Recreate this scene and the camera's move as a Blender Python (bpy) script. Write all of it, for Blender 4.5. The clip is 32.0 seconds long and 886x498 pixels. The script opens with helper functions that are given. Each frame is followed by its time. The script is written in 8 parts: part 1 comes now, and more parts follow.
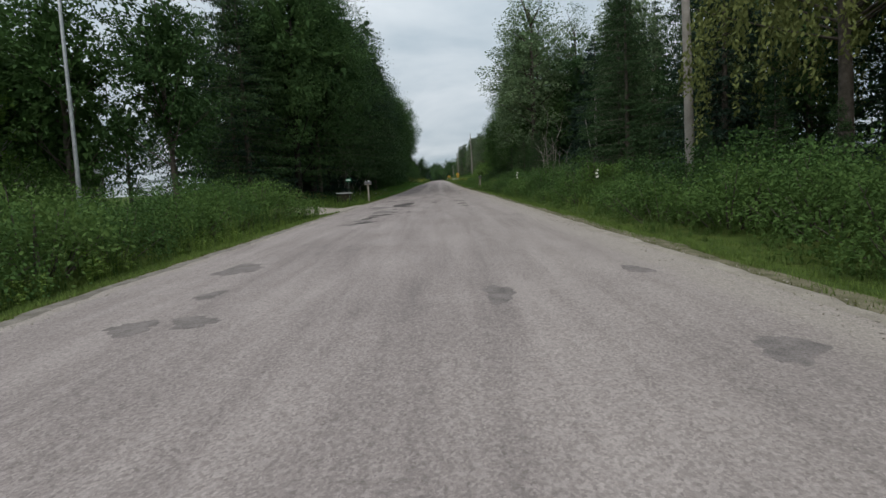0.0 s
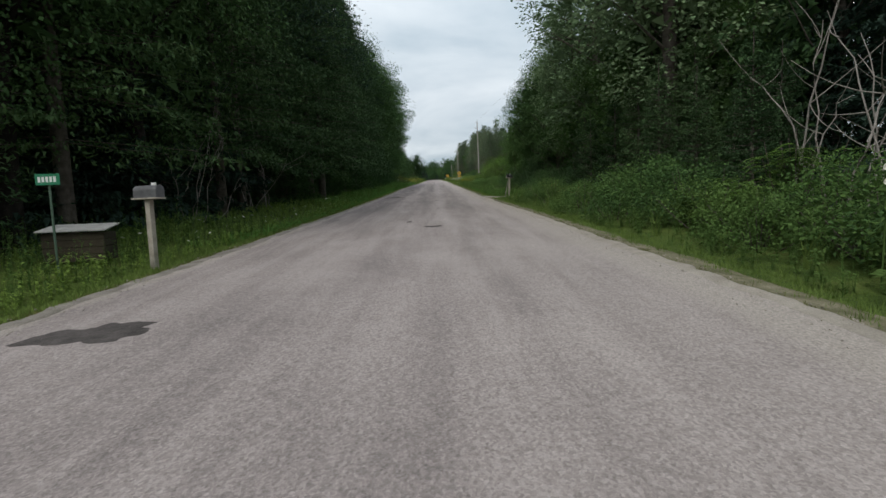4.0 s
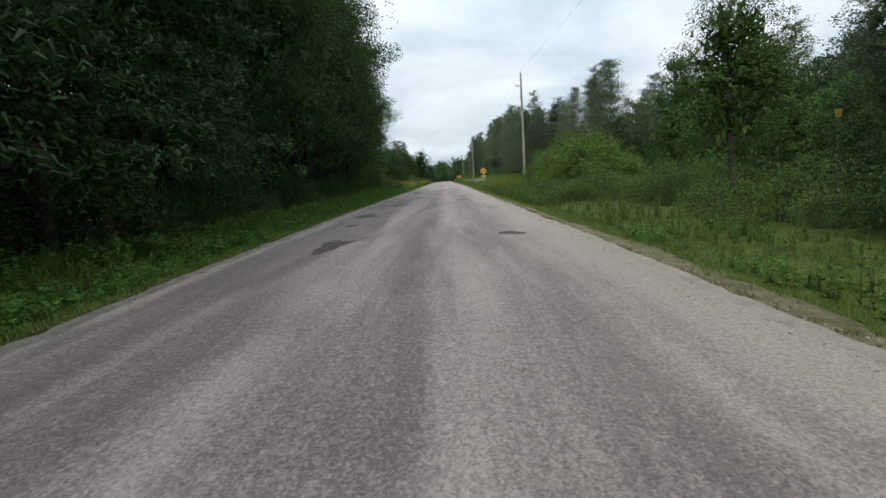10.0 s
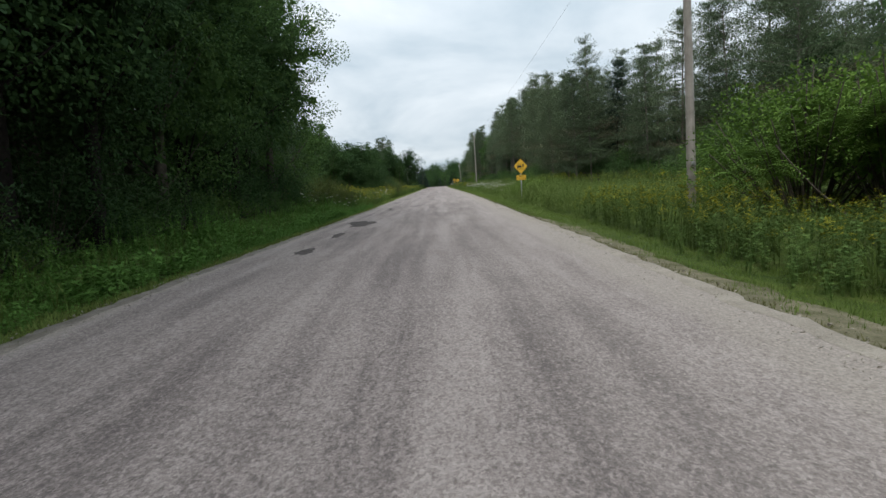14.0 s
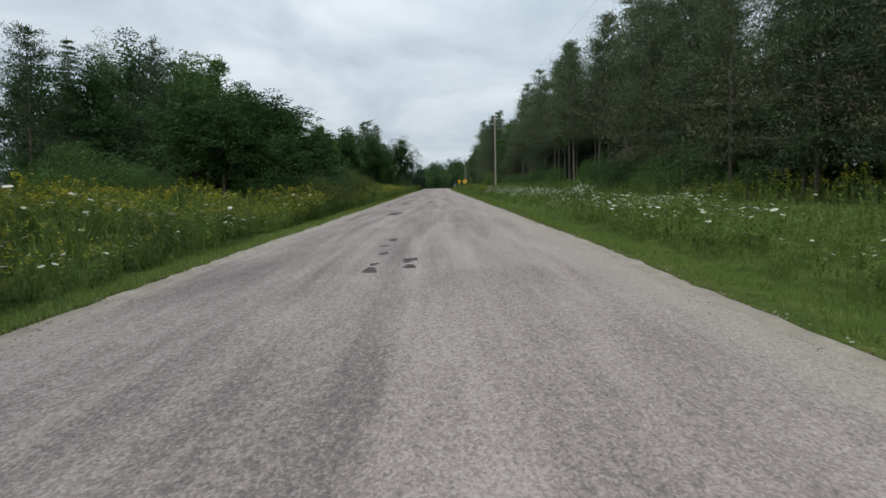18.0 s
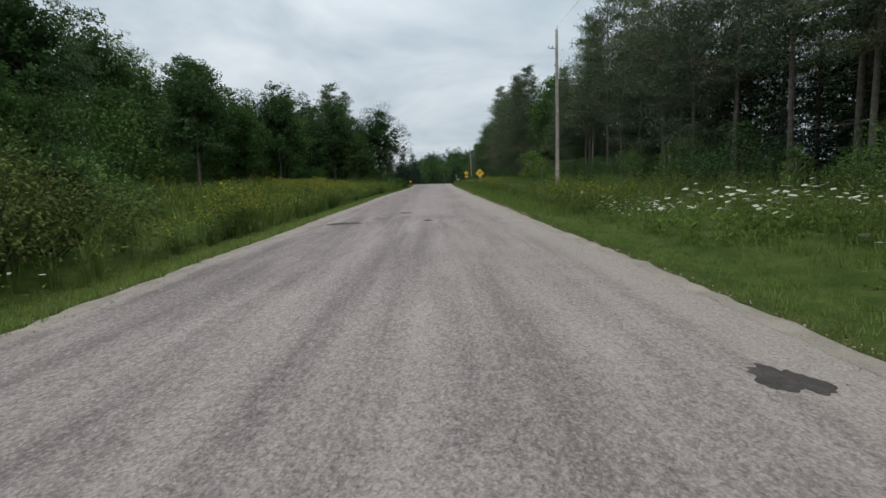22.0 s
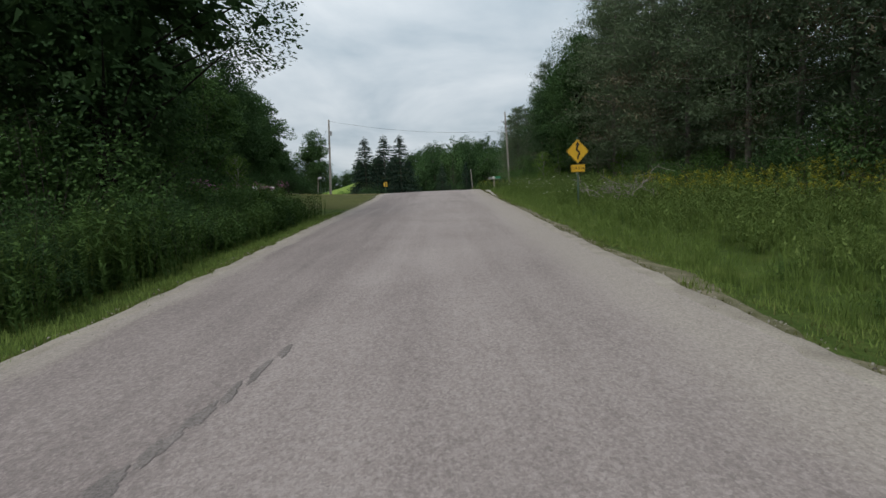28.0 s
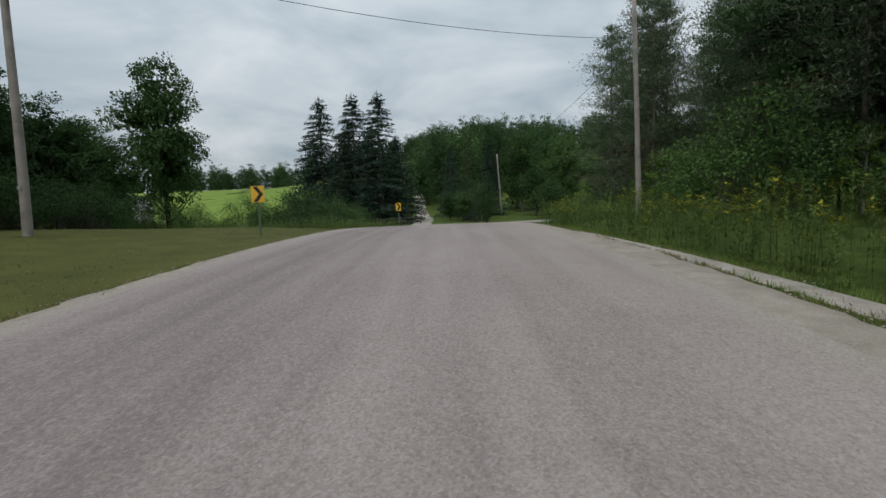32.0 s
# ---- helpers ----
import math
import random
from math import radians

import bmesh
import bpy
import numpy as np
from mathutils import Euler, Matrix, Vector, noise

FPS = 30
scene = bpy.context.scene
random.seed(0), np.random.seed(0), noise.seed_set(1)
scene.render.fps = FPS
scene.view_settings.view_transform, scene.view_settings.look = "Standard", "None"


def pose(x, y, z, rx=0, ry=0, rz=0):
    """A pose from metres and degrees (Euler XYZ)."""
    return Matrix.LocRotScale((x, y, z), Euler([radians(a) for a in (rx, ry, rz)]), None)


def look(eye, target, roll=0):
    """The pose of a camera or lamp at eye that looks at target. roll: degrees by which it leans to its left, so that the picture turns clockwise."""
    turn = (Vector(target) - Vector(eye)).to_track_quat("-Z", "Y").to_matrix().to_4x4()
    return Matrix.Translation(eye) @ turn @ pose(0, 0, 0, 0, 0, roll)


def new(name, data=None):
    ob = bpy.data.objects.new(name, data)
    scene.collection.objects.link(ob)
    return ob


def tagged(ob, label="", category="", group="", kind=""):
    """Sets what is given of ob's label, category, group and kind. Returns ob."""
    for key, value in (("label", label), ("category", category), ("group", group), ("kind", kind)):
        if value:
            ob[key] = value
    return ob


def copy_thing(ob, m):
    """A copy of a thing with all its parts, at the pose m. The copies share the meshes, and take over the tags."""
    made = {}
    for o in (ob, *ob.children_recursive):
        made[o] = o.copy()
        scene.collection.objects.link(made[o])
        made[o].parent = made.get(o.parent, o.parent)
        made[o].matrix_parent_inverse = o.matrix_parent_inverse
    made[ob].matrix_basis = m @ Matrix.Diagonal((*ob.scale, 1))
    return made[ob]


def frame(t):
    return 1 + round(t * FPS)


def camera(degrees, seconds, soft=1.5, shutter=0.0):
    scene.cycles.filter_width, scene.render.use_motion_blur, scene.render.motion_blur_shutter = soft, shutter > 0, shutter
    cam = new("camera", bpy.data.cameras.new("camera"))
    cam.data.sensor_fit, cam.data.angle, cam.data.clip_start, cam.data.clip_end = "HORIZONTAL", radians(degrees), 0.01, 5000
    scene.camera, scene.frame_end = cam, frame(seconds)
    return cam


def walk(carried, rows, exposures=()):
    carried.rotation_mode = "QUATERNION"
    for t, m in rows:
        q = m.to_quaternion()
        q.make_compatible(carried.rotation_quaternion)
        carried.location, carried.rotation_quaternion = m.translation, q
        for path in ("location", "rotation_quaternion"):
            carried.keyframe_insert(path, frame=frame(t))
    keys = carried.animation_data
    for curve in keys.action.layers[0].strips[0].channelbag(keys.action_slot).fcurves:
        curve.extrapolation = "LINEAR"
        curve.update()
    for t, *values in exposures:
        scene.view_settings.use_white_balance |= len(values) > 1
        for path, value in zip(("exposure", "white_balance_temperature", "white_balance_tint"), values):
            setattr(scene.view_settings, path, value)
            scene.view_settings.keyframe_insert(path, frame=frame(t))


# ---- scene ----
cam = camera(87.2, 32.0)
PATH = [
    (0, (0.0, 0.0, 1.45), (0.001, 1.994, 1.29), -3.2),
    (0.5, (0.0, 3.445, 1.697), (-0.001, 5.439, 1.54), -2.9),
    (1, (0.0, 6.899, 1.945), (0.01, 8.893, 1.788), -2.7),
    (1.5, (0.0, 10.361, 2.193), (0.018, 12.355, 2.036), -2.3),
    (2, (0.0, 13.831, 2.441), (0.025, 15.825, 2.288), -2.3),
    (2.5, (0.0, 17.31, 2.691), (0.022, 19.303, 2.53), -2.2),
    (3, (0.0, 20.797, 2.941), (0.018, 22.79, 2.784), -2.2),
    (3.5, (0.0, 24.298, 3.192), (0.018, 26.291, 3.028), -2.3),
    (5.5, (0.0, 38.501, 4.21), (0.02, 40.495, 4.049), -1.6),
    (6, (0.0, 42.102, 4.468), (0.017, 44.095, 4.304), -1.5),
    (6.5, (0.0, 45.723, 4.727), (0.012, 47.716, 4.56), -1.7),
    (7, (0.0, 49.363, 4.988), (0.005, 51.356, 4.821), -1.9),
    (7.5, (0.0, 53.024, 5.251), (-0.003, 55.017, 5.087), -2.1),
    (8, (0.0, 56.705, 5.515), (-0.004, 58.698, 5.347), -2.4),
    (8.5, (0.0, 60.445, 5.783), (-0.004, 62.438, 5.619), -2.7),
    (9, (0.0, 64.285, 6.058), (-0.011, 66.279, 5.898), -2.8),
    (9.5, (0.0, 68.225, 6.34), (-0.018, 70.219, 6.184), -2.9),
    (10, (0.0, 72.265, 6.63), (-0.022, 74.258, 6.473), -3.0),
    (10.5, (0.0, 76.404, 6.927), (-0.02, 78.398, 6.768), -3.3),
    (11, (0.0, 80.643, 7.231), (-0.012, 82.637, 7.077), -3.2),
    (11.5, (0.0, 84.982, 7.542), (-0.009, 86.976, 7.386), -3.3),
    (12, (0.0, 89.421, 7.86), (-0.006, 91.415, 7.709), -3.6),
    (12.5, (0.0, 93.959, 8.185), (-0.006, 95.953, 8.032), -3.6),
    (13, (0.0, 98.597, 8.518), (-0.003, 100.591, 8.363), -3.7),
    (13.5, (0.0, 103.299, 8.855), (0.0, 105.293, 8.691), -3.8),
    (14, (0.0, 108.03, 9.194), (0.002, 110.025, 9.054), -3.6),
    (14.5, (0.0, 112.789, 9.535), (0.005, 114.784, 9.392), -3.6),
    (16.5, (0.0, 132.111, 10.92), (0.017, 134.106, 10.78), -1.5),
    (17, (0.0, 137.013, 11.271), (0.014, 139.008, 11.135), -1.4),
    (17.5, (0.0, 141.943, 11.625), (0.015, 143.938, 11.489), -1.2),
    (18, (0.0, 146.902, 11.98), (0.015, 148.897, 11.844), -1.1),
    (18.5, (0.0, 151.889, 12.338), (0.016, 153.884, 12.205), -0.8),
    (19, (0.0, 156.905, 12.697), (0.016, 158.9, 12.561), -0.5),
    (19.5, (0.0, 161.949, 13.059), (0.016, 163.944, 12.926), -0.6),
    (20, (0.0, 167.021, 13.422), (0.02, 169.016, 13.283), -0.2),
    (20.5, (0.0, 172.128, 13.788), (0.023, 174.124, 13.652), -0.4),
    (21, (0.0, 177.275, 14.157), (0.022, 179.269, 14.004), -0.9),
    (21.5, (0.0, 182.462, 14.529), (0.022, 184.455, 14.369), -0.9),
    (22, (0.0, 187.688, 14.904), (0.024, 189.682, 14.74), -1.4),
    (22.5, (0.0, 192.955, 15.281), (0.02, 194.948, 15.114), -1.6),
    (23, (0.0, 198.281, 15.663), (0.017, 200.274, 15.496), -1.3),
    (23.5, (0.0, 203.687, 16.05), (0.016, 205.679, 15.873), -1.5),
    (24, (0.0, 209.173, 16.444), (0.011, 211.167, 16.283), -2.4),
    (24.5, (0.0, 214.739, 16.843), (0.007, 216.732, 16.679), -2.5),
    (25, (0.0, 220.385, 17.247), (0.0, 222.378, 17.091), -2.7),
    (27.5, (0.0, 249.123, 19.307), (0.01, 251.115, 19.126), -2.4),
    (28, (0.0, 254.946, 19.725), (0.006, 256.938, 19.547), -2.7),
    (28.5, (0.0, 260.743, 20.14), (0.003, 262.737, 19.98), -2.8),
    (29, (0.0, 266.466, 20.551), (0.003, 268.46, 20.397), -2.6),
    (29.5, (0.0, 272.114, 20.955), (0.0, 274.109, 20.806), -2.6),
    (30, (0.0, 277.688, 21.355), (-0.003, 279.681, 21.198), -2.5),
    (30.5, (0.0, 283.142, 21.746), (-0.014, 285.135, 21.579), -2.4),
    (31, (0.0, 288.435, 22.113), (-0.018, 290.427, 21.932), -2.4),
    (31.5, (0.0, 293.566, 22.425), (-0.022, 295.555, 22.223), -2.4),
    (32, (0.0, 298.534, 22.682), (-0.019, 300.521, 22.456), -2.2),
]
walk(cam, [(t, look(eye, target, roll)) for t, eye, target, roll in PATH], exposures=((0, 0.17), (3, 0.29), (6, 0.53), (10, 0.62), (13, 0.56), (15.5, 0.43), (19, 0.25), (25, 0.20), (28, 0.17), (32, 0.06)))

# ---- world, sun ----
world = bpy.data.worlds.new("overcast_sky")
scene.world = world
world.use_nodes = True
wn, wl = world.node_tree.nodes, world.node_tree.links
wn.clear()
w_out = wn.new("ShaderNodeOutputWorld")
w_bg = wn.new("ShaderNodeBackground")
w_sky = wn.new("ShaderNodeTexSky")
w_sky.sky_type = "NISHITA"
w_sky.sun_disc = False
w_sky.sun_elevation = radians(48)
w_sky.sun_rotation = radians(200)
w_tc = wn.new("ShaderNodeTexCoord")
w_sep = wn.new("ShaderNodeSeparateXYZ")
wl.new(w_tc.outputs["Generated"], w_sep.inputs[0])


def w_math(op, a, b):
    n = wn.new("ShaderNodeMath")
    n.operation = op
    for i, v in enumerate((a, b)):
        if isinstance(v, (int, float)):
            n.inputs[i].default_value = v
        else:
            wl.new(v, n.inputs[i])
    return n.outputs[0]


w_zc = w_math("MAXIMUM", w_sep.outputs[2], 0.0)
w_den = w_math("ADD", w_zc, 0.22)
w_vec = wn.new("ShaderNodeCombineXYZ")
wl.new(w_math("DIVIDE", w_sep.outputs[0], w_den), w_vec.inputs[0])
wl.new(w_math("DIVIDE", w_sep.outputs[1], w_den), w_vec.inputs[1])
w_no = wn.new("ShaderNodeTexNoise")
w_no.inputs["Scale"].default_value = 1.35
w_no.inputs["Detail"].default_value = 7.0
w_no.inputs["Roughness"].default_value = 0.52
w_no.inputs["Distortion"].default_value = 0.35
wl.new(w_vec.outputs[0], w_no.inputs["Vector"])
w_ramp = wn.new("ShaderNodeValToRGB")
w_ramp.color_ramp.elements[0].position = 0.34
w_ramp.color_ramp.elements[0].color = (0.445, 0.545, 0.620, 1)
w_ramp.color_ramp.elements[1].position = 0.66
w_ramp.color_ramp.elements[1].color = (0.855, 0.912, 0.950, 1)
wl.new(w_no.outputs["Fac"], w_ramp.inputs[0])
w_gain = w_math("ADD", w_math("MULTIPLY", w_zc, 0.95), 0.72)
w_cl = wn.new("ShaderNodeVectorMath")
w_cl.operation = "SCALE"
wl.new(w_ramp.outputs[0], w_cl.inputs[0])
wl.new(w_gain, w_cl.inputs["Scale"])
w_sk = wn.new("ShaderNodeVectorMath")
w_sk.operation = "SCALE"
w_sk.inputs["Scale"].default_value = 0.08
wl.new(w_sky.outputs[0], w_sk.inputs[0])
w_mix = wn.new("ShaderNodeMix")
w_mix.data_type = "RGBA"
w_mix.inputs["Factor"].default_value = 0.88
wl.new(w_sk.outputs[0], w_mix.inputs[6])
wl.new(w_cl.outputs[0], w_mix.inputs[7])
wl.new(w_mix.outputs[2], w_bg.inputs[0])
w_bg.inputs[1].default_value = 0.87
wl.new(w_bg.outputs[0], w_out.inputs[0])

sun = new("sun", bpy.data.lights.new("sun", "SUN"))
sun.data.energy = 1.3
sun.data.angle = radians(25)
sun.data.color = (1.0, 0.97, 0.92)
sun.rotation_euler = (radians(42), 0, radians(-20))


# ---- materials ----
def material(name):
    m = bpy.data.materials.new(name)
    m.use_nodes = True
    nt = m.node_tree
    return m, nt.nodes, nt.links, nt.nodes["Principled BSDF"]


def ramp_node(nodes, stops):
    r = nodes.new("ShaderNodeValToRGB")
    el = r.color_ramp.elements
    while len(el) < len(stops):
        el.new(0.5)
    for e, (p, c) in zip(el, stops):
        e.position, e.color = p, (*c, 1)
    return r


def noise_node(nodes, links, vec, scale, detail=4.0, rough=0.55, dist=0.0):
    n = nodes.new("ShaderNodeTexNoise")
    n.inputs["Scale"].default_value = scale
    n.inputs["Detail"].default_value = detail
    n.inputs["Roughness"].default_value = rough
    n.inputs["Distortion"].default_value = dist
    if vec is not None:
        links.new(vec, n.inputs["Vector"])
    return n


def mix_col(nodes, links, fac, a, b, mode="MIX"):
    n = nodes.new("ShaderNodeMix")
    n.data_type = "RGBA"
    n.blend_type = mode
    for sock, v in ((n.inputs["Factor"], fac), (n.inputs[6], a), (n.inputs[7], b)):
        if isinstance(v, (int, float)):
            sock.default_value = v
        elif isinstance(v, tuple):
            sock.default_value = (*v, 1)
        else:
            links.new(v, sock)
    return n.outputs[2]


def mottled(name, c1, c2, scale=3.0, fine=40.0, rough=0.8, bump=0.2, metal=0.0, fine_amt=0.35):
    m, n, l, b = material(name)
    geo = n.new("ShaderNodeTexCoord")
    v = geo.outputs["Object"]
    big = noise_node(n, l, v, scale, 5)
    small = noise_node(n, l, v, fine, 3, 0.7)
    r = ramp_node(n, [(0.3, c1), (0.7, c2)])
    l.new(big.outputs["Fac"], r.inputs[0])
    rr = ramp_node(n, [(0.25, (0.55, 0.55, 0.55)), (0.75, (1.35, 1.35, 1.35))])
    l.new(small.outputs["Fac"], rr.inputs[0])
    col = mix_col(n, l, fine_amt, r.outputs[0], rr.outputs[0], "MULTIPLY")
    l.new(col, b.inputs["Base Color"])
    b.inputs["Roughness"].default_value = rough
    b.inputs["Metallic"].default_value = metal
    b.inputs["Specular IOR Level"].default_value = 0.12 if rough >= 0.88 else 0.5
    if bump:
        bp = n.new("ShaderNodeBump")
        bp.inputs["Strength"].default_value = bump
        bp.inputs["Distance"].default_value = 0.02
        l.new(small.outputs["Fac"], bp.inputs["Height"])
        l.new(bp.outputs[0], b.inputs["Normal"])
    return m


def leaf_material(name, c1, c2, c3, trans=0.22, rough=0.85):
    """Foliage: colour varies from plant to plant and from leaf to leaf."""
    m, n, l, b = material(name)
    oi = n.new("ShaderNodeObjectInfo")
    ge = n.new("ShaderNodeNewGeometry")
    add = n.new("ShaderNodeMath")
    add.operation = "MULTIPLY_ADD"
    l.new(ge.outputs["Random Per Island"], add.inputs[0])
    add.inputs[1].default_value = 0.42
    mul = n.new("ShaderNodeMath")
    mul.operation = "MULTIPLY"
    mul.inputs[1].default_value = 0.5
    l.new(oi.outputs["Random"], mul.inputs[0])
    l.new(mul.outputs[0], add.inputs[2])
    r = ramp_node(n, [(0.05, c1), (0.55, c2), (0.97, c3)])
    l.new(add.outputs[0], r.inputs[0])
    l.new(r.outputs[0], b.inputs["Base Color"])
    b.inputs["Roughness"].default_value = rough
    b.inputs["Specular IOR Level"].default_value = 0.08
    tr = n.new("ShaderNodeBsdfTranslucent")
    l.new(r.outputs[0], tr.inputs["Color"])
    mx = n.new("ShaderNodeMixShader")
    mx.inputs[0].default_value = trans
    l.new(b.outputs[0], mx.inputs[1])
    l.new(tr.outputs[0], mx.inputs[2])
    l.new(mx.outputs[0], n["Material Output"].inputs["Surface"])
    return m


def math_node(nodes, links, op, *args):
    m = nodes.new("ShaderNodeMath")
    m.operation = op
    for k, v in enumerate(args):
        if isinstance(v, (int, float)):
            m.inputs[k].default_value = v
        else:
            links.new(v, m.inputs[k])
    return m.outputs[0]


def asphalt(name, lo, mid, hi, flake, tracks, grain, dust, bands):
    """Worn chip seal: stones, a crust that has flaked off in places, tar-dark wheel tracks, sand blown in from the edges."""
    m, n, l, b = material(name)
    tc = n.new("ShaderNodeTexCoord")
    v = tc.outputs["Object"]
    sep = n.new("ShaderNodeSeparateXYZ")
    l.new(v, sep.inputs[0])

    def stretched(scale):
        mp = n.new("ShaderNodeMapping")
        mp.inputs["Scale"].default_value = scale
        l.new(v, mp.inputs["Vector"])
        return mp.outputs[0]

    def centred(socket, gain):
        return math_node(n, l, "MULTIPLY", math_node(n, l, "SUBTRACT", socket, 0.5), gain)

    def eased(socket, a, c):
        e = n.new("ShaderNodeMapRange")
        e.interpolation_type = "SMOOTHSTEP"
        e.inputs["From Min"].default_value, e.inputs["From Max"].default_value = a, c
        l.new(socket, e.inputs["Value"])
        return e.outputs["Result"]

    lanes = noise_node(n, l, stretched((1.0, 0.05, 1.0)), 2.1, 4, 0.6, 0.2)
    patch = noise_node(n, l, v, 0.45, 6, 0.62, 0.3)
    blotch = noise_node(n, l, stretched((1.0, 0.6, 1.0)), 24.0, 7, 0.78, 0.4)
    chips = noise_node(n, l, v, 46.0, 4, 0.7, 0.2)
    stone = n.new("ShaderNodeTexVoronoi")
    stone.inputs["Scale"].default_value = 55.0
    l.new(v, stone.inputs["Vector"])
    fine = noise_node(n, l, v, 170.0, 2, 0.7)
    # bands along the road: two dark wheel tracks with a pale strip between them, a dull far lane
    wander = math_node(n, l, "ADD", sep.outputs[0], centred(noise_node(n, l, stretched((0.5, 0.06, 1.0)), 1.5, 3).outputs["Fac"], 0.9))
    dark = 0.0
    for x0, x1, x2, x3, gain in bands[2]:
        up, down = eased(wander, x0, x1), eased(wander, x2, x3)
        dark = math_node(n, l, "ADD", dark, math_node(n, l, "MULTIPLY", math_node(n, l, "SUBTRACT", up, down), gain))
    along = math_node(n, l, "SUBTRACT", eased(sep.outputs[1], bands[0] - 6, bands[0] + 6), math_node(n, l, "MULTIPLY", eased(sep.outputs[1], bands[1] - 8, bands[1] + 8), 0.6))
    dark = math_node(n, l, "MULTIPLY", math_node(n, l, "MULTIPLY", dark, along), math_node(n, l, "MULTIPLY_ADD", patch.outputs["Fac"], 1.4, 0.3))
    # the crust: gone where the noise falls below a level that the wheels raise
    level = math_node(n, l, "ADD", blotch.outputs["Fac"], math_node(n, l, "ADD", centred(lanes.outputs["Fac"], tracks), centred(chips.outputs["Fac"], 0.6)))
    level = math_node(n, l, "SUBTRACT", level, math_node(n, l, "MULTIPLY", dark, 0.10))
    crust = eased(level, 0.34, 0.62)
    worn = math_node(n, l, "MULTIPLY_ADD", eased(sep.outputs[1], 25.0, 105.0), 0.55, 0.6)
    fac = math_node(n, l, "ADD", 0.5, math_node(n, l, "MULTIPLY", centred(crust, flake), worn))
    fac = math_node(n, l, "ADD", fac, math_node(n, l, "ADD", centred(patch.outputs["Fac"], 0.45), centred(lanes.outputs["Fac"], 0.35)))
    fac = math_node(n, l, "SUBTRACT", fac, math_node(n, l, "MULTIPLY", dark, 0.22))
    r = ramp_node(n, [(0.2, lo), (0.5, mid), (0.8, hi)])
    l.new(fac, r.inputs[0])
    at = n.new("ShaderNodeAttribute")
    at.attribute_name = "edge_distance"
    ragged = noise_node(n, l, stretched((1.0, 0.5, 1.0)), 1.7, 6, 0.7, 0.4)
    side = eased(sep.outputs[0], -2.0, 2.0)
    reach = math_node(n, l, "ADD", math_node(n, l, "MULTIPLY_ADD", ragged.outputs["Fac"], 1.3, dust - 0.95), math_node(n, l, "MULTIPLY_ADD", side, 0.75, -0.35))
    sand = math_node(n, l, "SUBTRACT", 1.0, math_node(n, l, "DIVIDE", at.outputs["Fac"], math_node(n, l, "MAXIMUM", reach, 0.05)))
    sand = math_node(n, l, "MULTIPLY", math_node(n, l, "MINIMUM", math_node(n, l, "MAXIMUM", math_node(n, l, "MULTIPLY", sand, 1.8), 0.0), 1.0), 0.8)
    sr = ramp_node(n, [(0.3, (0.262, 0.226, 0.196)), (0.7, (0.365, 0.322, 0.282))])
    l.new(chips.outputs["Fac"], sr.inputs[0])
    film = math_node(n, l, "MAXIMUM", sand, math_node(n, l, "MULTIPLY", math_node(n, l, "MULTIPLY", eased(sep.outputs[0], -1.0, 2.6), patch.outputs["Fac"]), 0.38))
    c0 = mix_col(n, l, film, r.outputs[0], sr.outputs[0])
    sp = ramp_node(n, [(0.0, (1 - grain,) * 3), (1.0, (1 + grain,) * 3)])
    l.new(stone.outputs["Color"], sp.inputs[0])
    c1 = mix_col(n, l, 1.0, c0, sp.outputs[0], "MULTIPLY")
    fr = ramp_node(n, [(0.3, (0.8,) * 3), (0.7, (1.2,) * 3)])
    l.new(fine.outputs["Fac"], fr.inputs[0])
    c2 = mix_col(n, l, 0.7, c1, fr.outputs[0], "MULTIPLY")
    l.new(c2, b.inputs["Base Color"])
    b.inputs["Roughness"].default_value = 0.9
    b.inputs["Specular IOR Level"].default_value = 0.25
    h = math_node(n, l, "ADD", math_node(n, l, "MULTIPLY", stone.outputs["Distance"], 0.4), math_node(n, l, "MULTIPLY", crust, 0.6))
    bp = n.new("ShaderNodeBump")
    bp.inputs["Strength"].default_value = 0.35
    bp.inputs["Distance"].default_value = 0.010
    l.new(h, bp.inputs["Height"])
    l.new(bp.outputs[0], b.inputs["Normal"])
    return m


M_ROAD_OLD = asphalt("old_chip_seal", (0.1344, 0.1133, 0.1085), (0.2611, 0.2218, 0.2083), (0.3667, 0.3178, 0.2976), 0.32, 0.34, 0.28, 1.0, (44.0, 108.0, ((-2.0, -1.0, -0.5, 0.1, 0.5), (0.25, 0.75, 1.2, 2.1, 0.5), (-4.6, -4.0, -2.6, -1.6, 0.6))))
M_ROAD_NEW = asphalt("newer_chip_seal", (0.1739, 0.1438, 0.1363), (0.2745, 0.2322, 0.2181), (0.3431, 0.297, 0.2782), 0.20, 0.18, 0.2, 1.1, (203.0, 400.0, ((-4.6, -3.8, -1.9, -0.9, 0.5), (0.5, 0.9, 1.5, 2.0, 0.25))))
M_PATCH = mottled("dark_asphalt_patch", (0.058, 0.051, 0.048), (0.112, 0.098, 0.092), 5, 60, 0.9, 0.7, 0, 1.0)
M_DAMP = mottled("worn_grey_asphalt", (0.150, 0.132, 0.125), (0.245, 0.214, 0.202), 5, 55, 0.9, 0.6, 0, 1.0)
M_SANDPATCH = mottled("sandy_road_patch", (0.22, 0.20, 0.175), (0.31, 0.285, 0.25), 5, 80, 0.9, 0.3)
M_DULLGRAVEL = mottled("grey_roadside_grit", (0.150, 0.134, 0.112), (0.285, 0.255, 0.220), 3.5, 60, 0.95, 0.7, 0, 0.9)
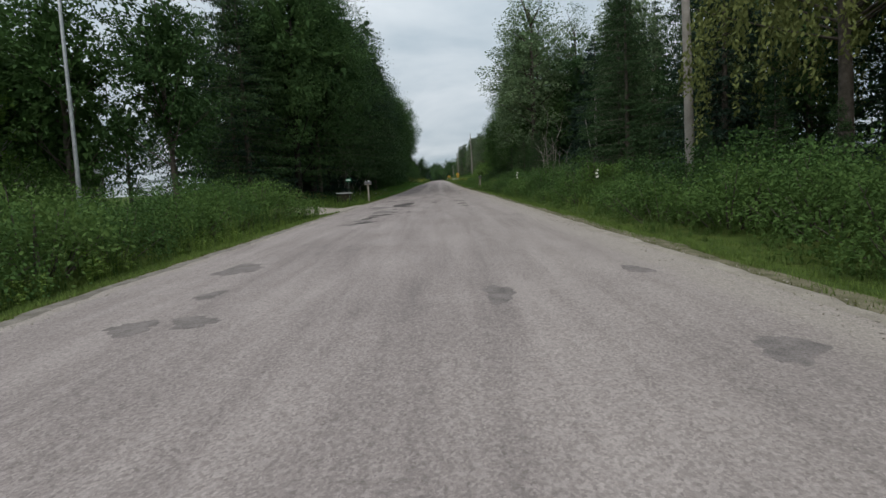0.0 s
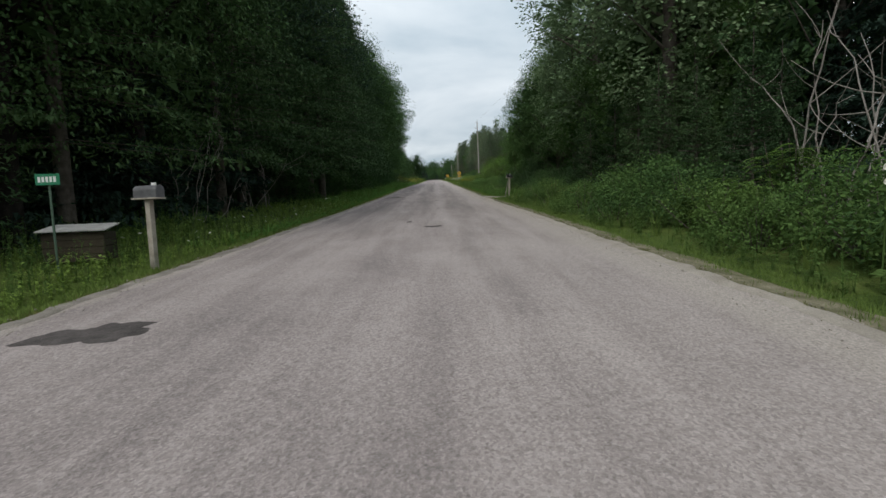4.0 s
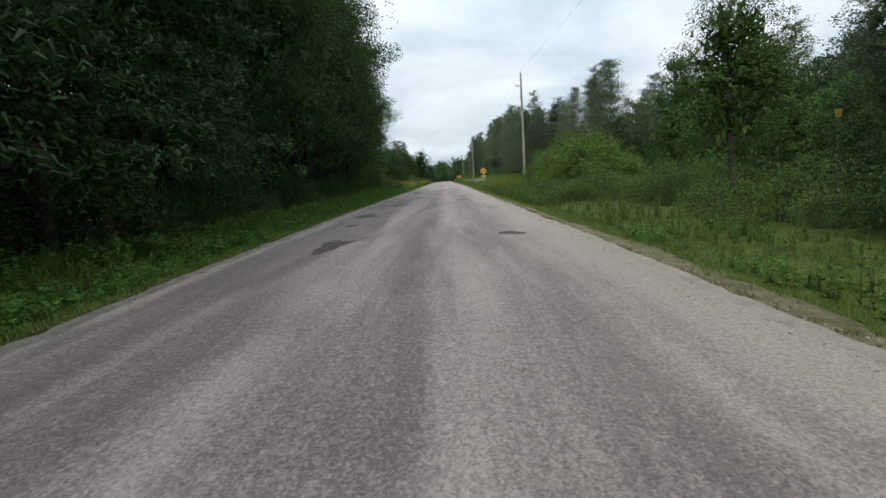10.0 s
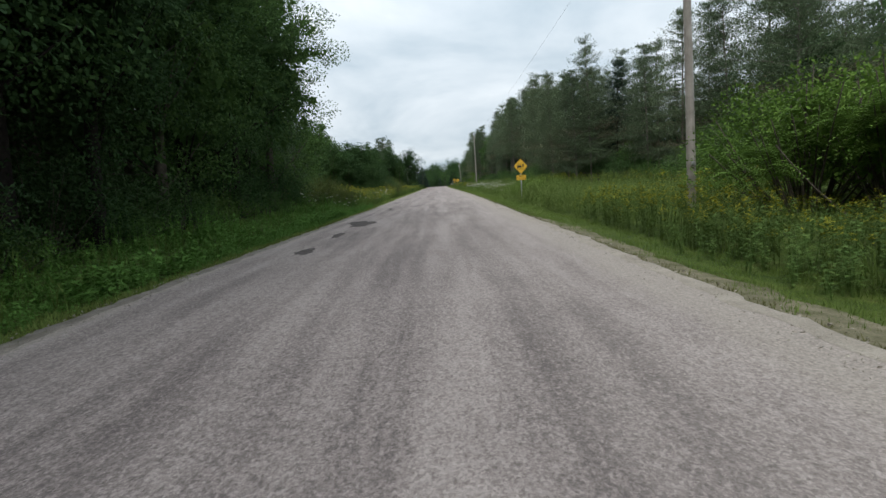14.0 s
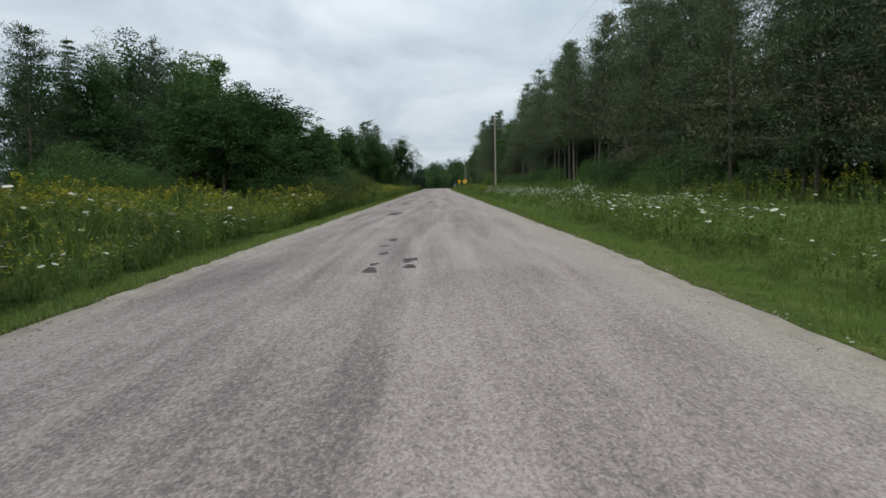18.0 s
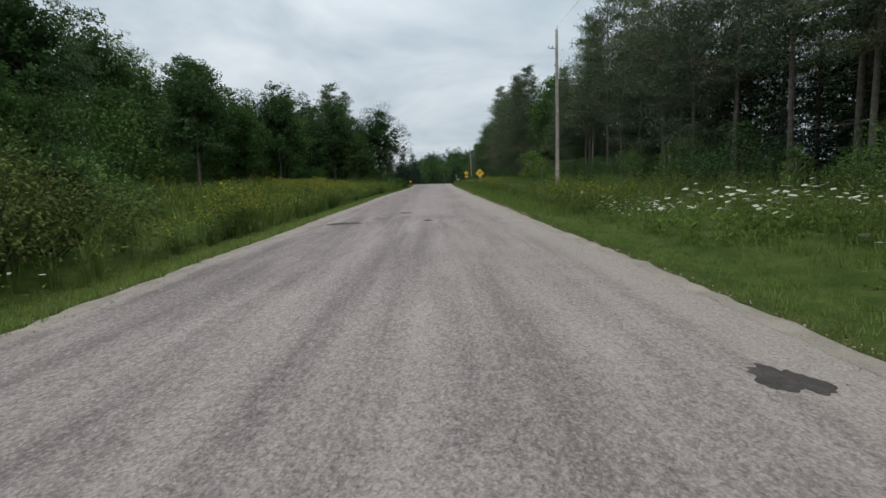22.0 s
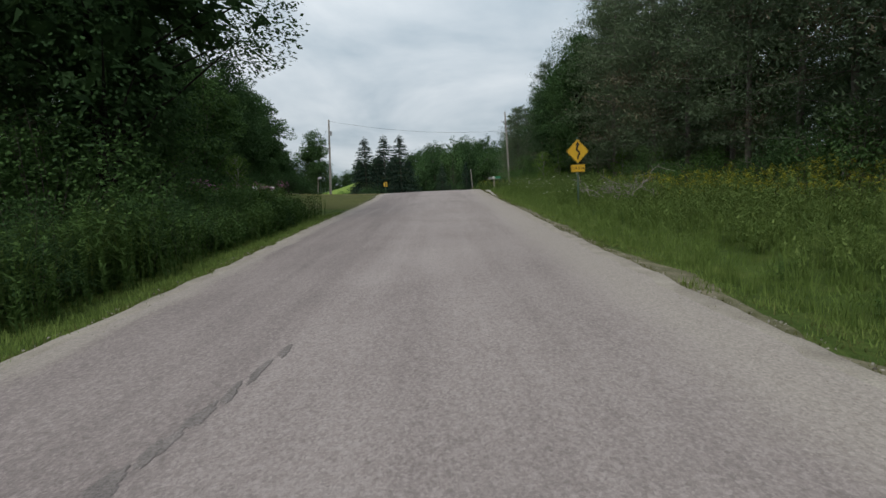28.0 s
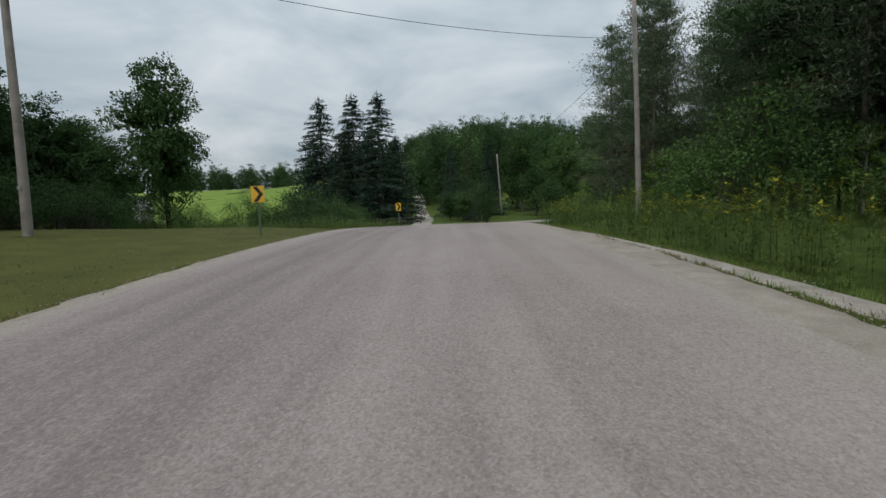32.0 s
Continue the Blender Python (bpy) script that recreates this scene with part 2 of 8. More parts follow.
M_DRIVE = mottled("grassed_over_gravel", (0.085, 0.092, 0.034), (0.350, 0.318, 0.265), 1.1, 14, 0.95, 0.6, 0, 1.0)
M_DIRT = mottled("dry_olive_dirt", (0.080, 0.082, 0.036), (0.225, 0.198, 0.138), 3.0, 40, 0.95, 0.7, 0, 0.9)
M_GRAVEL = mottled("sandy_gravel", (0.255, 0.224, 0.188), (0.375, 0.334, 0.284), 2.5, 55, 0.95, 0.7, 0, 0.75)
M_PALE_GRAVEL = mottled("pale_limestone_gravel", (0.27, 0.243, 0.207), (0.41, 0.373, 0.322), 2.5, 55, 0.95, 0.7, 0, 0.75)
M_BARK = mottled("grey_brown_bark", (0.06, 0.05, 0.042), (0.14, 0.12, 0.10), 6, 30, 0.95, 0.8)
# Bark colour darkened almost to black to stand for deep shade on trunks.
M_SHADEBARK = mottled("deep_shade_bark", (0.013, 0.011, 0.010), (0.036, 0.030, 0.026), 6, 30, 0.95, 0.8)
M_PINEBARK = mottled("reddish_pine_bark", (0.088, 0.076, 0.066), (0.195, 0.170, 0.148), 5, 26, 0.95, 0.8)
M_PALEBARK = mottled("pale_grey_bark", (0.15, 0.14, 0.13), (0.27, 0.255, 0.235), 6, 30, 0.8, 0.4)
M_DEADWOOD = mottled("bare_grey_wood", (0.17, 0.15, 0.13), (0.30, 0.275, 0.245), 8, 40, 0.9, 0.4)
M_POLE = mottled("weathered_pole_wood", (0.20, 0.18, 0.16), (0.33, 0.305, 0.275), 2, 35, 0.9, 0.4)
M_LID = mottled("weathered_grey_boards", (0.27, 0.265, 0.25), (0.42, 0.41, 0.39), 5, 40, 0.9, 0.3)
M_POST = mottled("weathered_post_wood", (0.26, 0.23, 0.19), (0.42, 0.38, 0.32), 5, 40, 0.9, 0.4)
M_YELLOW = mottled("yellow_sign_sheeting", (0.62, 0.36, 0.025), (0.70, 0.42, 0.035), 3, 60, 0.45, 0.0, 0, 0.12)
M_BLACK = mottled("black_sign_ink", (0.012, 0.012, 0.012), (0.022, 0.022, 0.022), 5, 60, 0.5, 0.0)
M_STEEL = mottled("galvanised_steel", (0.32, 0.33, 0.34), (0.46, 0.47, 0.48), 6, 60, 0.5, 0.1, 0.6)
M_GREENPOST = mottled("green_painted_steel", (0.05, 0.09, 0.06), (0.08, 0.13, 0.09), 6, 60, 0.5, 0.1)
M_CABLE = mottled("weathered_black_cable", (0.02, 0.02, 0.022), (0.035, 0.035, 0.037), 5, 40, 0.7, 0.0)
M_WHITE = mottled("white_paint", (0.62, 0.62, 0.60), (0.76, 0.76, 0.74), 5, 50, 0.5, 0.05, 0, 0.2)
M_GREYBOX = mottled("dull_grey_metal", (0.24, 0.245, 0.25), (0.36, 0.365, 0.37), 6, 60, 0.55, 0.1, 0.3)
M_DARKBOX = mottled("dark_grey_metal", (0.085, 0.086, 0.09), (0.15, 0.15, 0.155), 6, 60, 0.55, 0.1, 0.2)
M_BLACKBOX = mottled("black_enamel", (0.015, 0.015, 0.016), (0.03, 0.03, 0.032), 6, 60, 0.45, 0.05)
M_GREENPLASTIC = mottled("green_plastic", (0.02, 0.16, 0.08), (0.03, 0.21, 0.11), 6, 60, 0.45, 0.0)
M_PORCELAIN = mottled("glazed_insulator", (0.35, 0.36, 0.37), (0.5, 0.5, 0.5), 8, 60, 0.25, 0.0)
M_WALL = mottled("weathered_board_siding", (0.20, 0.18, 0.16), (0.34, 0.31, 0.28), 2, 30, 0.85, 0.3)
M_ROOF = mottled("grey_metal_roofing", (0.16, 0.165, 0.17), (0.24, 0.245, 0.25), 2, 30, 0.5, 0.1, 0.2)
M_GLASS = mottled("dark_window_glass", (0.03, 0.035, 0.04), (0.05, 0.055, 0.06), 2, 30, 0.08, 0.0)

M_LEAF = leaf_material("broadleaf_foliage", (0.0425, 0.0828, 0.0287), (0.0759, 0.1414, 0.0414), (0.1323, 0.2162, 0.0621))
M_LEAF_DK = leaf_material("dark_maple_foliage", (0.0329, 0.0648, 0.0274), (0.0571, 0.1087, 0.0374), (0.0999, 0.168, 0.0538))
M_LEAF_LT = leaf_material("bright_shrub_foliage", (0.07106, 0.129, 0.02711), (0.1187, 0.201, 0.03927), (0.1795, 0.2674, 0.0533))
M_LEAF_GR = leaf_material("silvery_poplar_foliage", (0.08229, 0.1271, 0.06721), (0.142, 0.2093, 0.1047), (0.2242, 0.299, 0.1569))
M_WILLOW = leaf_material("olive_hanging_foliage", (0.077, 0.0935, 0.0308), (0.132, 0.154, 0.0495), (0.198, 0.22, 0.077))
M_NEEDLE = leaf_material("pine_needles", (0.0704, 0.1011, 0.0614), (0.1146, 0.1553, 0.0867), (0.1707, 0.2086, 0.1174), 0.2)
M_NEEDLE_FULL = leaf_material("dense_pine_needles", (0.040, 0.066, 0.038), (0.068, 0.104, 0.055), (0.105, 0.145, 0.074), 0.15)
M_NEEDLE_DK = leaf_material("dark_spruce_needles", (0.0203, 0.0372, 0.027), (0.036, 0.0619, 0.0428), (0.0563, 0.0912, 0.0563), 0.08)
M_NEEDLE_DEAD = leaf_material("browned_needles", (0.090, 0.079, 0.054), (0.144, 0.126, 0.082), (0.192, 0.174, 0.110), 0.1)
M_CEDAR = leaf_material("cedar_sprays", (0.0304, 0.0597, 0.0258), (0.054, 0.0968, 0.0383), (0.0878, 0.1383, 0.0528), 0.12)
M_GRASS = leaf_material("verge_grass", (0.0976, 0.1488, 0.0366), (0.1525, 0.2147, 0.0537), (0.244, 0.2879, 0.0903), 0.3)
M_HERB = leaf_material("shaded_herb_leaves", (0.0571, 0.103, 0.0291), (0.093, 0.159, 0.0426), (0.149, 0.224, 0.065), 0.3)
M_LUSH = leaf_material("lush_shade_leaves", (0.0828, 0.1725, 0.03795), (0.1414, 0.276, 0.0621), (0.2242, 0.388, 0.0966), 0.3)
M_LAWNGRASS = leaf_material("mown_grass", (0.044, 0.066, 0.015), (0.070, 0.095, 0.022), (0.11, 0.130, 0.034), 0.3)
M_WEED = leaf_material("weed_leaves", (0.1091, 0.175, 0.041), (0.1793, 0.2668, 0.0605), (0.2786, 0.3737, 0.0875), 0.3)
M_FIELD = leaf_material("meadow_weed_leaves", (0.0739, 0.1133, 0.0345), (0.1281, 0.1873, 0.0517), (0.2119, 0.2661, 0.0813), 0.3)
M_DRYGRASS = leaf_material("dry_grass", (0.16, 0.145, 0.06), (0.24, 0.205, 0.10), (0.33, 0.28, 0.15), 0.2)
M_FRINGE = leaf_material("browned_fringe_grass", (0.075, 0.085, 0.028), (0.125, 0.128, 0.045), (0.21, 0.19, 0.085), 0.25)
M_BROWNLEAF = leaf_material("browned_shrub_leaves", (0.050, 0.064, 0.020), (0.098, 0.126, 0.036), (0.165, 0.190, 0.056), 0.2)
M_GOLD = leaf_material("goldenrod_bloom", (0.20, 0.21, 0.022), (0.30, 0.29, 0.03), (0.43, 0.38, 0.045), 0.3)
M_LACE = leaf_material("white_umbel_bloom", (0.42, 0.42, 0.34), (0.56, 0.56, 0.47), (0.68, 0.67, 0.58), 0.1)
M_ORANGE = leaf_material("peach_lily_petals", (0.55, 0.22, 0.08), (0.62, 0.34, 0.16), (0.66, 0.46, 0.28), 0.1)
M_PINK = leaf_material("pink_phlox_petals", (0.34, 0.12, 0.26), (0.46, 0.18, 0.34), (0.55, 0.28, 0.42), 0.1)


def ground_material():
    m, n, l, b = material("rough_grassland_soil")
    tc = n.new("ShaderNodeTexCoord")
    v = tc.outputs["Object"]
    big = noise_node(n, l, v, 0.09, 6, 0.6)
    mid = noise_node(n, l, v, 1.6, 6, 0.65)
    fine = noise_node(n, l, v, 22.0, 4, 0.7)
    r1 = ramp_node(n, [(0.3, (0.04, 0.066, 0.016)), (0.52, (0.068, 0.10, 0.024)), (0.72, (0.115, 0.135, 0.042))])
    l.new(mid.outputs["Fac"], r1.inputs[0])
    r2 = ramp_node(n, [(0.35, (0.75, 0.8, 0.7)), (0.7, (1.2, 1.15, 0.9))])
    l.new(big.outputs["Fac"], r2.inputs[0])
    c = mix_col(n, l, 0.8, r1.outputs[0], r2.outputs[0], "MULTIPLY")
    r3 = ramp_node(n, [(0.3, (0.55,) * 3), (0.7, (1.45,) * 3)])
    l.new(fine.outputs["Fac"], r3.inputs[0])
    c = mix_col(n, l, 0.8, c, r3.outputs[0], "MULTIPLY")
    l.new(c, b.inputs["Base Color"])
    b.inputs["Roughness"].default_value = 0.95
    b.inputs["Specular IOR Level"].default_value = 0.1
    bp = n.new("ShaderNodeBump")
    bp.inputs["Strength"].default_value = 0.7
    bp.inputs["Distance"].default_value = 0.06
    l.new(fine.outputs["Fac"], bp.inputs["Height"])
    l.new(bp.outputs[0], b.inputs["Normal"])
    return m


M_GROUND = ground_material()
M_LAWN = mottled("mown_lawn", (0.058, 0.064, 0.017), (0.092, 0.096, 0.027), 0.8, 30, 0.95, 0.5, 0, 0.5)
M_LITTER = mottled("forest_floor_litter", (0.03, 0.026, 0.018), (0.06, 0.05, 0.034), 1.2, 20, 0.95, 0.6, 0, 0.6)

# ---- mesh helpers ----
rng = np.random.default_rng(7)


def mesh_np(name, V, F, mats, index=None, smooth=False):
    """A mesh from arrays of corners and of faces (triangles or quads, one kind per array)."""
    me = bpy.data.meshes.new(name)
    Fs = F if isinstance(F, list) else [F]
    Fs = [np.asarray(f, np.int32) for f in Fs if len(f)]
    V = np.asarray(V, np.float32)
    me.vertices.add(len(V))
    me.vertices.foreach_set("co", V.ravel())
    loops = np.concatenate([f.ravel() for f in Fs])
    totals = np.concatenate([np.full(len(f), f.shape[1], np.int32) for f in Fs])
    starts = np.concatenate([[0], np.cumsum(totals)[:-1]]).astype(np.int32)
    me.loops.add(len(loops))
    me.loops.foreach_set("vertex_index", loops)
    me.polygons.add(len(totals))
    me.polygons.foreach_set("loop_start", starts)
    for mt in mats if isinstance(mats, (list, tuple)) else [mats]:
        me.materials.append(mt)
    if index is not None:
        me.polygons.foreach_set("material_index", np.asarray(index, np.int32))
    if smooth:
        me.polygons.foreach_set("use_smooth", np.ones(len(totals), bool))
    me.update(calc_edges=True)
    return me


def part(name, data, mat, parent, label=""):
    """One mesh object under a thing or a part; data is a bmesh or a ready mesh."""
    if isinstance(data, bmesh.types.BMesh):
        me = bpy.data.meshes.new(name)
        bmesh.ops.recalc_face_normals(data, faces=data.faces)
        data.to_mesh(me)
        data.free()
        me.materials.append(mat)
    else:
        me = data
    ob = new(name, me)
    ob.parent = parent
    if label:
        tagged(ob, label)
    return ob


def box(bm, x0, x1, y0, y1, z0, z1, bevel=0.0):
    r = bmesh.ops.create_cube(bm, size=1.0)
    for v in r["verts"]:
        v.co = ((x0 + x1) / 2 + v.co.x * (x1 - x0), (y0 + y1) / 2 + v.co.y * (y1 - y0), (z0 + z1) / 2 + v.co.z * (z1 - z0))
    if bevel:
        es = list({e for v in r["verts"] for e in v.link_edges})
        bmesh.ops.bevel(bm, geom=es, offset=bevel, segments=2, affect="EDGES", profile=0.6)
    return bm


def tube(pts, radii, sides=6):
    """Corners and quads of a tapered tube through points."""
    pts = np.asarray(pts, float)
    n = len(pts)
    d = np.gradient(pts, axis=0)
    d /= np.linalg.norm(d, axis=1)[:, None] + 1e-9
    ref = np.where(np.abs(d[:, 2:3]) > 0.9, [[1.0, 0, 0]], [[0, 0, 1.0]])
    u = np.cross(d, ref)
    u /= np.linalg.norm(u, axis=1)[:, None] + 1e-9
    w = np.cross(d, u)
    a = np.linspace(0, 2 * np.pi, sides, endpoint=False)
    ring = u[:, None] * np.cos(a)[None, :, None] + w[:, None] * np.sin(a)[None, :, None]
    V = (pts[:, None] + ring * np.asarray(radii)[:, None, None]).reshape(-1, 3)
    i = np.arange(n - 1)[:, None] * sides
    k = np.arange(sides)[None]
    F = np.stack([i + k, i + (k + 1) % sides, i + sides + (k + 1) % sides, i + sides + k], -1).reshape(-1, 4)
    return V, F


def merge(pieces):
    """Joins (corners, faces) pieces of one face kind."""
    Vs, Fs, o = [], [], 0
    for V, F in pieces:
        Vs.append(V)
        Fs.append(np.asarray(F) + o)
        o += len(V)
    return np.concatenate(Vs), np.concatenate(Fs)


def unit(v):
    return v / (np.linalg.norm(v, axis=-1, keepdims=True) + 1e-9)


def leaves(centres, outward, length, width, r, droop=0.3, kite=False):
    """Single leaf or spray blades: pointed triangles or kites about the given places."""
    n = len(centres)
    d = unit(outward + r.normal(0, 0.75, (n, 3)) + [0, 0, -droop])
    s = unit(np.cross(d, unit(r.normal(0, 0.6, (n, 3)) + [0, 0, 1.0])))
    L = length * r.uniform(0.65, 1.3, (n, 1))
    W = width * r.uniform(0.7, 1.25, (n, 1))
    if kite:
        V = np.stack([centres - d * L * 0.5, centres + s * W * 0.5, centres + d * L * 0.5, centres - s * W * 0.5], 1)
        return V.reshape(-1, 3), np.arange(4 * n).reshape(-1, 4)
    V = np.stack([centres - d * L * 0.45 + s * W * 0.5, centres - d * L * 0.45 - s * W * 0.5, centres + d * L * 0.55], 1)
    return V.reshape(-1, 3), np.arange(3 * n).reshape(-1, 3)


def crown_mesh(name, cen, outw, leaf, ratio, r, droop, kite, core, core_out, core_size, mats, index=None, core_index=0, core_ratio=0.6):
    """Fine leaves outside, broad overlapping sprays deep inside."""
    V, F = leaves(cen, outw, leaf, leaf * ratio, r, droop, kite)
    CV, CF = leaves(core, core_out, core_size, core_size * core_ratio, r, droop, False)
    if index is None:
        idx = None
    else:
        idx = np.concatenate([index, np.full(len(CF), core_index)])
    return mesh_np(name, np.concatenate([V, CV]), [F, CF + len(V)], mats, idx)


# ---- the lie of the land ----
PROFILE_Y = [285, 298, 325, 335, 350, 365, 390, 600, 640]
PROFILE_DEG = [4.1, 2.8, -3.4, -4.0, -2.0, 0.0, 1.5, 1.5, 0.0]
_gy = np.arange(-400, 1600.5, 0.5)
_sl = np.tan(np.radians(np.interp(_gy, PROFILE_Y, PROFILE_DEG))) * (_gy > -60)
_gz = np.concatenate([[0], np.cumsum((_sl[1:] + _sl[:-1]) / 2 * 0.5)])
_gz -= np.interp(0, _gy, _gz)

EDGE_Y = [-30, 6, 24, 34, 45, 60, 75, 90, 115, 138, 158, 195, 226, 255, 266, 285, 292, 298, 307, 314, 420]
EDGE_L = [-5.35, -5.35, -5.05, -4.75, -4.45, -4.35, -4.4, -4.7, -4.75, -4.35, -4.35, -4.2, -4.25, -3.6, -3.8, -4.15, -4.75, -5.2, -5.0, -5.0, -5.0]
EDGE_R = [3.8, 3.8, 3.6, 3.55, 3.4, 3.05, 3.05, 3.1, 3.1, 3.25, 3.4, 3.15, 2.75, 2.65, 2.7, 3.05, 3.3, 3.55, 3.75, 3.65, 3.8]
# the gravel strip behind a line of grass near the crest
STRIP_Y = [284, 290, 294.5, 299, 304, 309, 313]
STRIP_X = [3.5, 3.8, 4.15, 4.65, 4.55, 4.25, 4.0]
STRIP_W = [0.25, 0.4, 0.6, 0.85, 0.75, 0.5, 0.2]


def road_z(y):
    return np.interp(y, _gy, _gz)


def wobble(y, k):
    return 0.03 * np.sin(y * 0.5 + k) + 0.014 * np.sin(y * 1.9 + 2 * k) + 0.012 * np.sin(y * 4.1 + 3 * k)


def edge_l(y):
    return np.interp(y, EDGE_Y, EDGE_L) + wobble(y, 1.3)


def edge_r(y):
    return np.interp(y, EDGE_Y, EDGE_R) + wobble(y, 4.1)


BEND_Y, BEND_R = 322.0, 30.0


def centre_line(s):
    """Place and heading of the road's axis at s metres: straight, then a bend to the right."""
    s = np.asarray(s, float)
    a = np.clip((s - BEND_Y) / BEND_R, 0, radians(80))
    rest = np.clip(s - BEND_Y - BEND_R * radians(80), 0, None)
    x = BEND_R * (1 - np.cos(a)) + rest * np.sin(a)
    y = np.minimum(s, BEND_Y) + BEND_R * np.sin(a) + rest * np.cos(a)
    return x, y, a


def ground_z(x, y):
    """Height of the land: the road's long climb and crest, shallow ditches, a lawn that rises on the left near the top."""
    x, y = np.asarray(x, float), np.asarray(y, float)
    z = road_z(y)
    el, er = np.interp(y, EDGE_Y, EDGE_L), np.interp(y, EDGE_Y, EDGE_R)
    out = np.maximum(np.maximum(x - er, el - x), 0)
    lawn = np.clip((y - 270) / 8, 0, 1) * (x < 0) * np.clip((345 - y) / 25, 0, 1)
    dip = -0.16 * np.exp(-((out - 1.8) / 1.0) ** 2) * (out > 0) * (1 - lawn)
    rise = lawn * 0.045 * np.clip(out - 0.5, 0, 14)
    bumps = 0.10 * np.sin(x * 0.31 + y * 0.17) * np.sin(y * 0.23 - x * 0.11) * np.clip(out / 4 - 0.4, 0, 1)
    right_rise = 0.05 * np.clip(out - 5, 0, 10) * (x > 0) * np.clip((y - 290) / 20, 0, 1) * np.clip((350 - y) / 20, 0, 1)
    bank = 0.085 * np.clip(out - 2.6, 0, 6.5) * np.clip((y - 112) / 30, 0, 1) * np.clip((268 - y) / 12, 0, 1)
    hy, hx = np.clip((y - 385) / 150, 0, 1), np.clip((x + 60) / 55, 0, 1)
    hill = 22.5 * hy * hy * (3 - 2 * hy) * hx * hx * (3 - 2 * hx)
    fy = np.clip((y - 372) / 95, 0, 1)
    field = 6.0 * fy * fy * (3 - 2 * fy) * np.clip((-x - 14) / 22, 0, 1)
    return z - 0.05 + field + dip + rise + bumps + right_rise + bank + hill


def gz1(x, y):
    return float(ground_z(x, y))


# ---- ground, road, shoulders ----
def grid_mesh(name, X, Y, Z, mat, smooth=True):
    r, c = X.shape
    i = (np.arange(r - 1)[:, None] * c + np.arange(c - 1)[None]).ravel()
    F = np.stack([i, i + 1, i + c + 1, i + c], 1)
    return mesh_np(name, np.stack([X, Y, Z], -1).reshape(-1, 3), F, mat, smooth=smooth)


gx = np.unique(np.concatenate([[-1500, -800, -450, -280, -190, -130, -95, -70], np.arange(-55, -20, 5.0), np.arange(-20, 20.1, 1.0), np.arange(25, 56, 5.0), [70, 95, 130, 190, 280, 450, 800, 1500]]))
gyy = np.unique(np.concatenate([[-400, -250, -150, -100, -70, -50], np.arange(-40, 420, 2.0), np.arange(420, 700, 10.0), [740, 800, 900, 1050, 1250, 1600]]))
GX, GY = np.meshgrid(gx, gyy)
ground = new("ground", grid_mesh("ground", GX, GY, ground_z(GX, GY), M_GROUND))
tagged(ground, "rough green grassland and verge beside the country road", "ground", kind="structure")


def road_strip(name, s0, s1, mat, label, lift=0.0, ragged=0.0):
    s = np.arange(s0, s1 + 0.01, 0.75)
    t = np.linspace(0, 1, 25)
    cx, cy, a = centre_line(s)
    L, R = edge_l(s) + 0.0, edge_r(s)
    off = L[:, None] + (R - L)[:, None] * t[None]
    if ragged:
        j = ragged * (noise_line(t * 9) - 0.5)
        cy = cy[:, None] + np.where((s == s[0])[:, None], j[None], 0)
    else:
        cy = cy[:, None] + 0 * off
    X = cx[:, None] + off * np.cos(a)[:, None]
    Y = cy - off * np.sin(a)[:, None]
    mid = (L + R)[:, None] / 2
    crown = 0.035 * (1 - ((off - mid) / (R - L)[:, None] * 2) ** 2) - 0.012
    Z = road_z(Y) + crown + lift
    if ragged:
        Z -= (lift + 0.004) * np.clip(1 - (s - s0) / 2.0, 0, 1)[:, None]
    me = grid_mesh(name, X, Y, Z, mat)
    at = me.attributes.new("edge_distance", "FLOAT", "POINT")
    at.data.foreach_set("value", np.minimum(off - L[:, None], R[:, None] - off).astype(np.float32).ravel())
    return tagged(new(name, me), label, "road", kind="structure")


def noise_line(t):
    return np.array([noise.noise((float(v), 3.7, 1.1)) for v in t]) * 0.5 + 0.5


road_old = road_strip("road", -30, 205.5, M_ROAD_OLD, "worn grey chip-sealed country road with potholes")
road_new = road_strip("road_resurfaced", 204.6, 400, M_ROAD_NEW, "smoother pinkish-grey resurfaced stretch of road", 0.006, 1.2)


def surface_z(x, y):
    el, er = edge_l(y), edge_r(y)
    m = (el + er) / 2
    return road_z(y) + 0.035 * (1 - ((x - m) / (er - el) * 2) ** 2) - 0.012 + (0.006 if y > 204.8 else 0)


